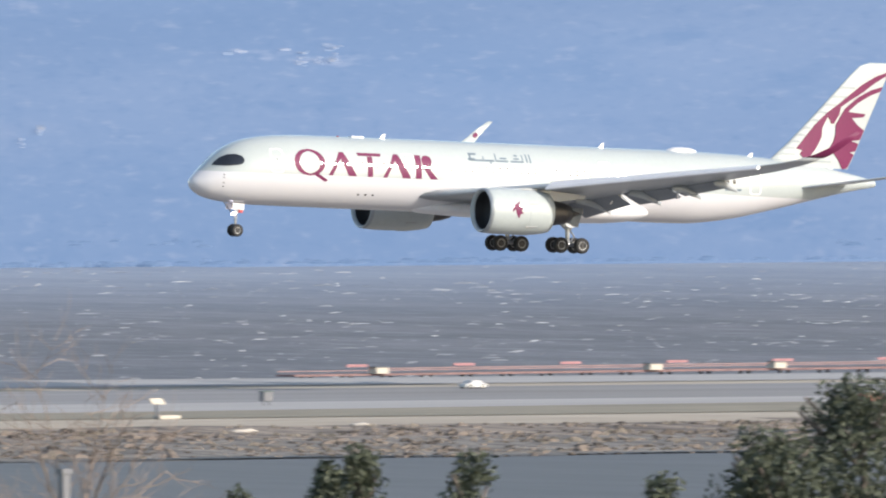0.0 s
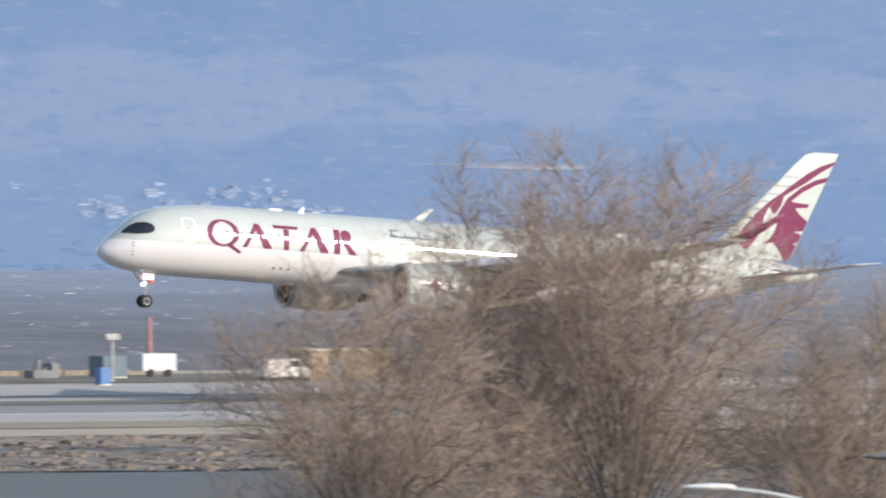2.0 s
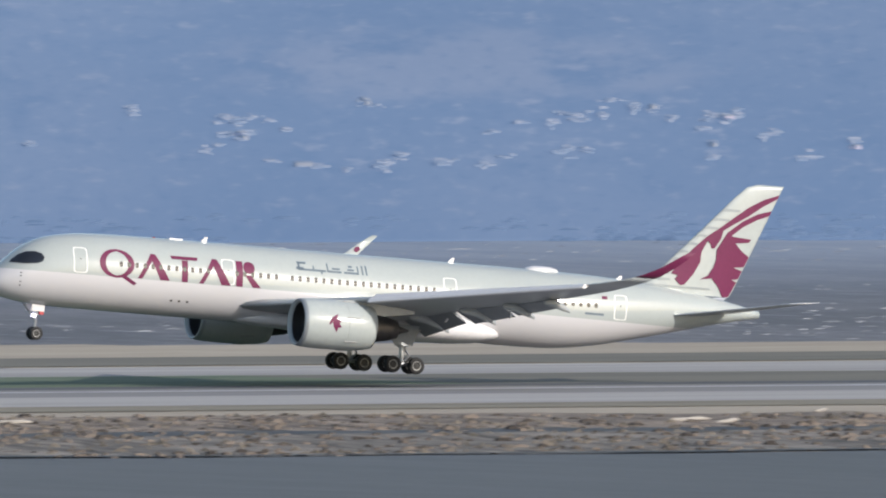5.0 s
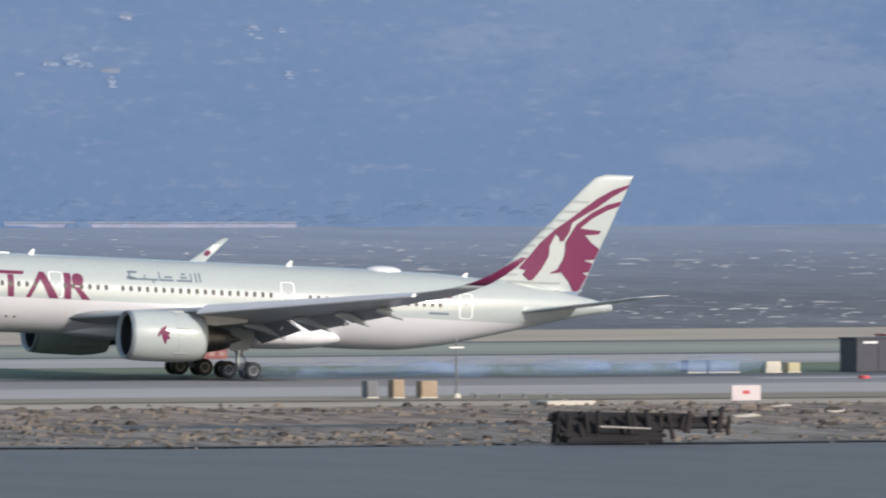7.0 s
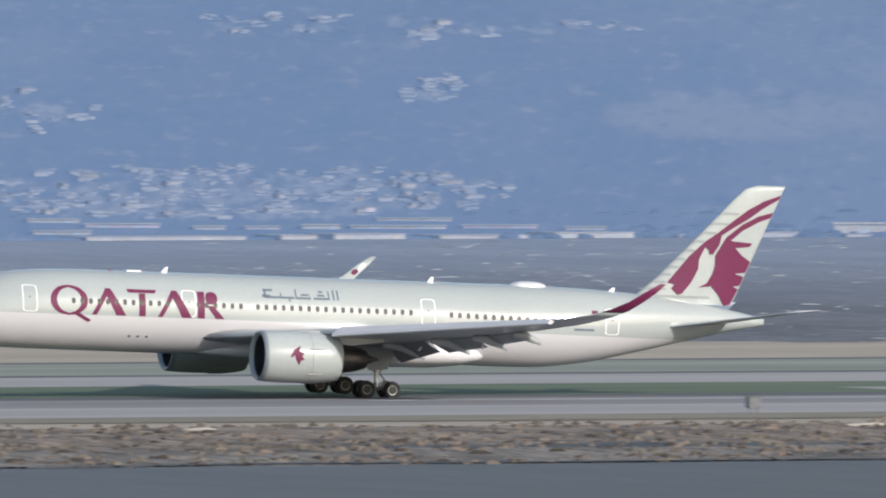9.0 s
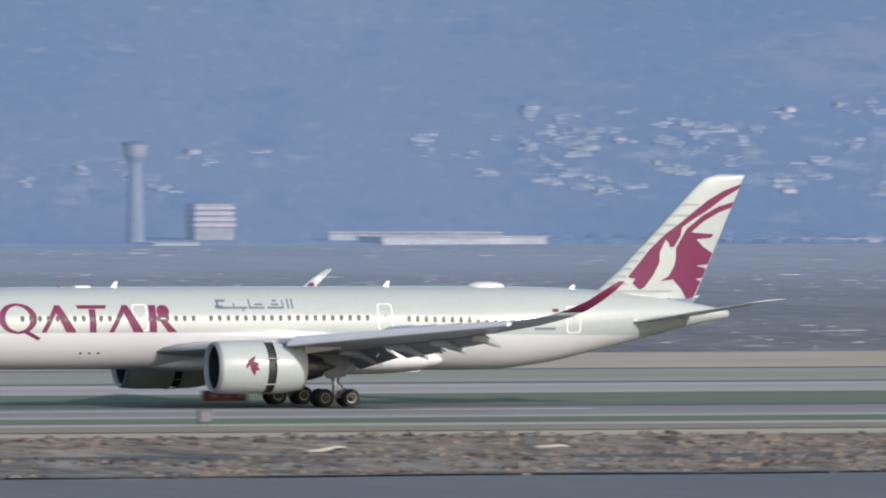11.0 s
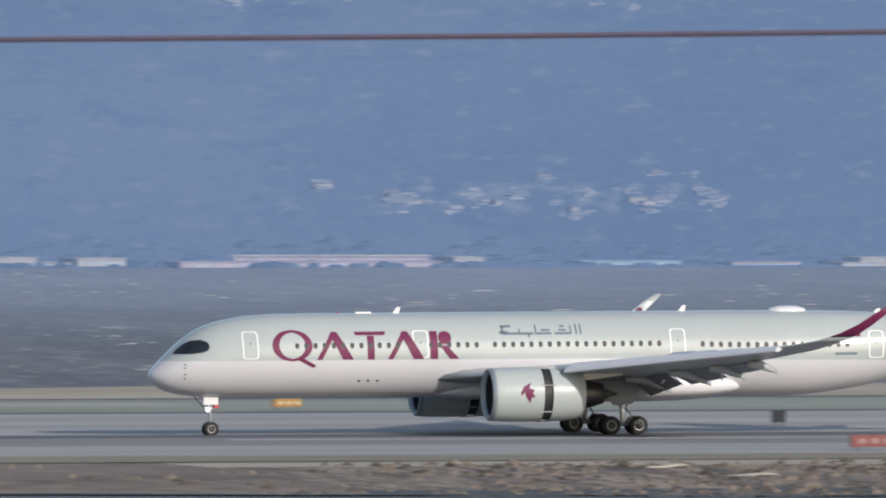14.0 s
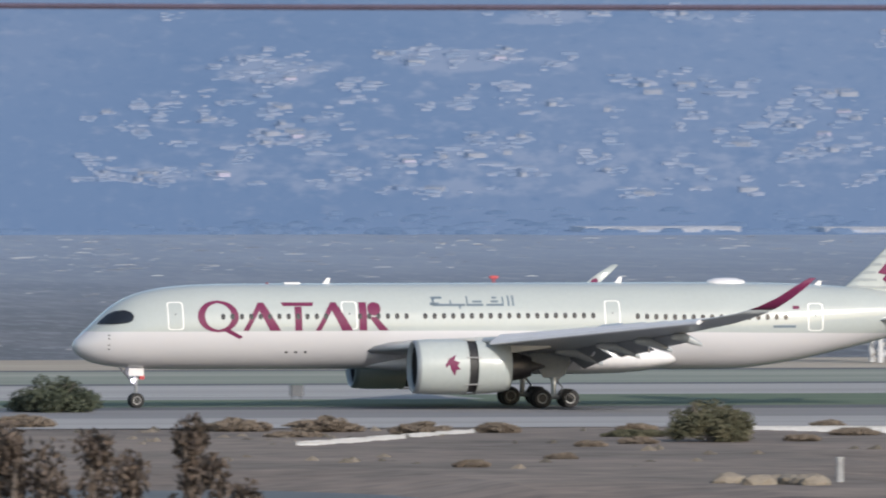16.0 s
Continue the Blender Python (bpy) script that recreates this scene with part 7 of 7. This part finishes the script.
for az, r, top, spread, seed, clumps in ((35.24, 480, 37.5, 2.4, 51, 150), (35.09, 478, 36.9, 1.7, 63, 110), (34.37, 470, 36.85, 0.50, 52, 30), (34.31, 474, 36.5, 0.55, 59, 24), (34.56, 472, 36.65, 0.9, 53, 36), (34.16, 466, 36.3, 0.42, 54, 14), (34.9, 476, 36.3, 0.6, 60, 18)):
    evergreen(az, r, top, spread, seed, clumps, 0.5, "leaf", 62, 0.06)
for az, r, top, spread, seed, clumps in ((10.55, 400, 37.30, 0.75, 55, 60), (10.615, 402, 37.12, 0.50, 56, 34), (10.695, 399, 37.22, 0.50, 61, 42), (10.76, 401, 36.95, 0.42, 62, 24), (10.862, 404, 37.30, 0.46, 57, 44), (10.905, 403, 36.85, 0.42, 65, 26), (10.96, 398, 36.62, 0.50, 58, 26), (11.03, 399, 36.42, 0.42, 64, 16)):
    evergreen(az, r, top, spread, seed, clumps, 0.45, "leafbrown", 46, 0.062)


# ---- street lamps, post and cable ----
def street_lamp(az, r, head, arm, drop, finish="galv"):
    """A curved-arm street lamp; arm is its reach, signed to the right."""
    x, y, _ = on_ray(az, r, 0)
    g = ground_z(x, y)
    t = thing("street_lamp", "pale steel street lamp with a curved arm", "street lamp", "street lamps", at=pose(x, y, g, 0, 0, -az))
    h = head - g
    part("pole", tube(bmesh.new(), (arm, 0, -0.3), (arm, 0, h - drop), 0.09, 0.07, 10), finish, t)
    bm = bmesh.new()
    pts = [Vector((arm * (1 - s), 0, h - drop + drop * math.sin(s * math.pi / 2) ** 0.8)) for s in [i / 10 for i in range(10)]]
    loft(bm, [[p + Vector((0.03 * math.sin(k * math.pi / 4) * 0.6, 0.03 * math.cos(k * math.pi / 4), 0.03 * math.sin(k * math.pi / 4))) for k in range(8)] for p in pts], cap0=True, cap1=True)
    part("arm", bm, finish, t)
    sg = 1 if arm > 0 else -1
    bm = bmesh.new()
    rings = [[Vector((sg * xx, w * math.cos(a), h + 0.02 + z * math.sin(a))) for a in [2 * math.pi * i / 10 for i in range(10)]] for xx, w, z in ((0.35, 0.03, 0.02), (0.25, 0.1, 0.05), (0.0, 0.13, 0.06), (-0.3, 0.1, 0.04), (-0.42, 0.03, 0.02))]
    part("lamp_head", loft(bm, rings, cap0=True, cap1=True), "white" if finish == "galv" else finish, t, "slim lamp head")


street_lamp(32.60, 470, 35.96, 2.3, 0.55)
street_lamp(32.92, 470, 36.4, 1.6, 1.1, "boxgrey")
street_lamp(30.70, 470, 35.80, -1.5, 0.5)
b = thing("steel_post", "pale square post on the slope", "post", at=pose(*on_ray(33.85, 500, ground_z(*on_ray(33.85, 500, 0)[:2]))))
part("shaft", box(bmesh.new(), -0.07, -0.07, -0.3, 0.07, 0.07, 35.7 - ground_z(*on_ray(33.85, 500, 0)[:2]), 0.02), "boxgrey", b)
part("cap", box(bmesh.new(), -0.09, -0.09, 35.7 - ground_z(*on_ray(33.85, 500, 0)[:2]), 0.09, 0.09, 35.78 - ground_z(*on_ray(33.85, 500, 0)[:2])), "boxgrey", b)


def cable():
    """An overhead cable that sags across the view between two poles."""
    ends = []
    for az in (-14.0, 44.0):
        x, y, _ = on_ray(az, 330 / math.cos(radians(az - 14)), 0)
        ends.append((x, y))
    (xa, ya), (xb, yb) = ends
    bm = bmesh.new()
    n = 60
    pts = []
    for i in range(n + 1):
        s = i / n
        az = math.degrees(math.atan2(xa + (xb - xa) * s, ya + (yb - ya) * s))
        r = math.hypot(xa + (xb - xa) * s, ya + (yb - ya) * s)
        slope = -0.00696 + 0.000010 * (az - 12) + 0.000033 * (az - 12) ** 2
        pts.append(Vector((xa + (xb - xa) * s, ya + (yb - ya) * s, 45 + slope * r)))
    c = thing("overhead_cable", "dark overhead cable sagging between poles", "cable")
    rings = [[p + Vector((0, 0.033 * math.cos(k * math.pi / 3), 0.033 * math.sin(k * math.pi / 3))) for k in range(6)] for p in pts]
    loft(bm, rings, cap0=True, cap1=True)
    part("strand", bm, "wire", c)
    for p in (pts[0], pts[-1]):
        t = thing("utility_pole", "brown wooden utility pole on the slope", "pole", "utility poles", at=pose(p.x, p.y, ground_z(p.x, p.y)))
        part("shaft", tube(bmesh.new(), (0, 0, -0.5), (0, 0, p.z - ground_z(p.x, p.y) + 0.3), 0.15, 0.11, 12), "bark", t)
        part("cross_arm", box(bmesh.new(), -0.06, -0.9, p.z - ground_z(p.x, p.y) - 0.12, 0.06, 0.9, p.z - ground_z(p.x, p.y), 0.01), "bark", t)


cable()


# ---- tyre smoke ----
def puffs(seed, x0, x1, n):
    rng = random.Random(seed)
    t = thing("tyre_smoke", "thin bluish-white tyre smoke drifting over the runway", "smoke", "tyre smoke puffs")
    bm = bmesh.new()
    for i in range(n):
        s = (i + 0.5) / n
        r = rng.uniform(0.75, 1.25)
        m = Matrix.LocRotScale((x0 + (x1 - x0) * s, 2300 + rng.uniform(-3, 3), 0.55 * r + 0.25 * rng.random()), None, (1.0 * r * (x1 - x0) / n, 1.6 * r, 0.62 * r))
        bmesh.ops.create_icosphere(bm, subdivisions=3, radius=1, matrix=m)
    ob = part("puff", bm, "smoke", t, smooth=True)
    tagged(ob, kind="stuff")
    return t


SMOKE = [(puffs(61, 1108, 1124, 5), 6.72), (puffs(62, 1092, 1110, 6), 6.76), (puffs(63, 1080, 1094, 5), 6.9)]


# ---- what moves ----
def motions():
    # seconds, place, roll, pitch, heading
    flight = [
        (0, 1596.16, 2307.17, 12.10, 0.40, 2.33, -5.45), (0.25, 1578.13, 2307.17, 11.09, 0.45, 2.56, -5.42), (0.5, 1560.05, 2307.17, 10.09, 0.49, 2.80, -5.37), (0.7, 1545.56, 2307.17, 9.35, 0.50, 2.98, -5.34), (0.75, 1541.93, 2307.17, 9.18, 0.49, 3.03, -5.33),
        (1, 1523.77, 2307.16, 8.35, 0.41, 3.27, -5.28), (1.25, 1505.58, 2307.16, 7.60, 0.25, 3.51, -5.24), (1.5, 1487.34, 2307.16, 6.90, 0.06, 3.75, -5.21), (1.75, 1469.08, 2307.16, 6.25, -0.12, 3.97, -5.19), (2, 1450.78, 2307.15, 5.66, -0.25, 4.17, -5.19),
        (2.2, 1436.12, 2307.16, 5.20, -0.30, 4.30, -5.20), (2.25, 1432.45, 2307.16, 5.09, -0.31, 4.33, -5.21), (2.5, 1414.09, 2307.16, 4.54, -0.35, 4.47, -5.26), (2.75, 1395.71, 2307.17, 4.03, -0.32, 4.58, -5.33), (2.9, 1384.67, 2307.17, 3.75, -0.20, 4.60, -5.38),
        (3, 1377.30, 2307.17, 3.57, -0.05, 4.59, -5.41), (3.25, 1358.87, 2307.18, 3.17, 0.49, 4.50, -5.47), (3.5, 1340.43, 2307.18, 2.80, 1.00, 4.40, -5.50), (3.75, 1321.96, 2307.18, 2.48, 1.28, 4.36, -5.48), (4, 1303.49, 2307.17, 2.21, 1.36, 4.38, -5.42),
        (4.25, 1285.00, 2307.17, 1.98, 1.28, 4.45, -5.33), (4.5, 1266.51, 2307.16, 1.75, 1.09, 4.53, -5.22), (4.75, 1248.01, 2307.15, 1.54, 0.82, 4.61, -5.08), (5, 1229.51, 2307.14, 1.35, 0.51, 4.68, -4.94), (5.25, 1211.01, 2307.13, 1.17, 0.21, 4.71, -4.79),
        (5.5, 1192.52, 2307.12, 1.00, -0.05, 4.68, -4.64), (5.75, 1174.04, 2307.11, 0.84, -0.22, 4.58, -4.50), (6, 1155.57, 2307.10, 0.68, -0.27, 4.39, -4.38), (6.2, 1140.80, 2307.09, 0.55, -0.20, 4.15, -4.30), (6.25, 1137.11, 2307.09, 0.52, -0.16, 4.08, -4.28),
        (6.5, 1118.67, 2307.09, 0.34, 0.05, 3.63, -4.23), (6.75, 1100.26, 2307.09, 0.20, 0.32, 3.14, -4.22), (7, 1081.87, 2307.09, 0.11, 0.60, 2.75, -4.22), (7.25, 1063.51, 2307.09, 0.04, 0.95, 2.54, -4.22), (7.3, 1059.84, 2307.09, 0.03, 1.03, 2.51, -4.21),
        (7.5, 1045.19, 2307.08, 0.01, 1.38, 2.45, -4.18), (7.75, 1026.90, 2307.08, 0.00, 1.79, 2.44, -4.09), (8, 1008.65, 2307.06, 0.00, 2.05, 2.44, -3.91), (8.2, 994.08, 2307.05, 0.00, 2.10, 2.41, -3.70), (8.25, 990.45, 2307.05, 0.00, 2.08, 2.40, -3.64),
        (8.5, 972.29, 2307.02, 0.00, 1.83, 2.36, -3.25), (8.75, 954.18, 2306.99, 0.00, 1.44, 2.32, -2.82), (9, 936.13, 2306.96, 0.00, 1.10, 2.25, -2.40), (9.25, 918.14, 2306.93, 0.00, 0.85, 2.13, -2.01), (9.5, 900.22, 2306.90, 0.00, 0.64, 1.98, -1.61),
        (9.75, 882.36, 2306.87, 0.00, 0.45, 1.74, -1.20), (10, 864.57, 2306.84, 0.00, 0.30, 1.39, -0.82), (10.25, 846.85, 2306.82, 0.00, 0.19, 0.98, -0.45), (10.5, 829.22, 2306.79, 0.00, 0.12, 0.58, -0.12), (10.75, 811.66, 2306.77, 0.00, 0.07, 0.29, 0.16),
        (11, 794.19, 2306.76, 0.00, 0.05, 0.14, 0.39), (11.25, 776.81, 2306.75, 0.00, 0.02, 0.05, 0.54), (11.4, 766.43, 2306.74, 0.00, -0.00, 0.00, 0.60), (11.5, 759.53, 2306.74, 0.00, -0.02, -0.04, 0.62), (11.75, 742.33, 2306.74, 0.00, -0.05, -0.11, 0.60),
        (12, 725.24, 2306.75, 0.00, -0.07, -0.17, 0.54), (12.25, 708.26, 2306.75, 0.00, -0.09, -0.21, 0.45), (12.5, 691.38, 2306.76, 0.00, -0.10, -0.23, 0.40), (12.75, 674.61, 2306.76, 0.00, -0.11, -0.25, 0.38), (13, 657.95, 2306.76, 0.00, -0.11, -0.25, 0.38),
        (13.2, 644.71, 2306.76, 0.00, -0.11, -0.25, 0.39), (13.25, 641.41, 2306.76, 0.00, -0.11, -0.24, 0.39), (13.5, 624.99, 2306.76, 0.00, -0.10, -0.23, 0.42), (13.75, 608.70, 2306.75, 0.00, -0.09, -0.21, 0.45), (13.8, 605.45, 2306.75, 0.00, -0.09, -0.20, 0.46),
        (14, 592.53, 2306.75, 0.00, -0.08, -0.18, 0.49), (14.25, 576.49, 2306.75, 0.00, -0.07, -0.15, 0.54), (14.5, 560.59, 2306.74, 0.00, -0.05, -0.12, 0.59), (14.75, 544.82, 2306.74, 0.00, -0.04, -0.09, 0.65), (15, 529.19, 2306.73, 0.00, -0.03, -0.06, 0.71),
        (15.1, 522.98, 2306.73, 0.00, -0.02, -0.05, 0.73), (15.25, 513.70, 2306.73, 0.00, -0.02, -0.04, 0.76), (15.5, 498.36, 2306.73, 0.00, -0.01, -0.02, 0.81), (15.75, 483.16, 2306.72, 0.00, -0.00, -0.00, 0.86), (16, 468.12, 2306.72, 0.00, -0.00, 0.00, 0.90),
    ]
    flex = [
        (0, 2.45), (0.7, 2.42), (1.25, 2.39), (2, 2.35), (2.5, 2.33),
        (3, 2.31), (3.75, 2.29), (4.5, 2.38), (5.25, 2.45), (6, 2.34),
        (6.5, 2.08), (7.25, 1.57), (7.75, 1.23), (8.25, 0.94), (9, 0.65),
        (9.75, 0.35), (10.5, 0.10), (11.25, 0.01), (11.75, -0.03), (12.5, -0.06),
        (13.2, -0.06), (13.75, -0.05), (14.25, -0.04), (15, -0.02), (15.5, -0.00),
        (16, 0.00),
    ]

    walk(AIR, [(t, pose(x, y, z, rx, ry, rz)) for t, x, y, z, rx, ry, rz in flight])
    for pivot, side in WINGS:
        base = pivot.location.copy()
        walk(pivot, [(t, pose(*base, -side * a, 0, 0)) for t, a in flex])
    for panel, at, rx, rz, up in SPOILERS:
        walk(panel, [(t, pose(*at, rx, ry, rz)) for t, ry in ((0, 7), (9.1, 7), (9.9, 4 - up), (10.4, -up), (16, -up))])
    for leg in MAIN_GEAR:
        walk(leg, [(t, pose(0, 0, z)) for t, z in ((0, -0.3), (6.3, -0.3), (6.7, -0.12), (7.4, 0), (16, 0))])
    for cloud, t0 in SMOKE:
        walk(cloud, [(t, pose(x, 0, z)) for t, x, z in ((0, 0, -6), (t0 - 0.25, 0, -6), (t0, 0, -0.2), (t0 + 0.6, 1.5, 0.1), (t0 + 3, 6, 0.6), (16, 18, 1.6))])
    for sleeve in engine_sleeves:
        walk(sleeve, [(t, pose(x, 0, 0)) for t, x in ((0, 0), (9.3, 0), (9.6, 0.05), (10.8, 0.6), (11.1, 0.65), (16, 0.65))])


motions()
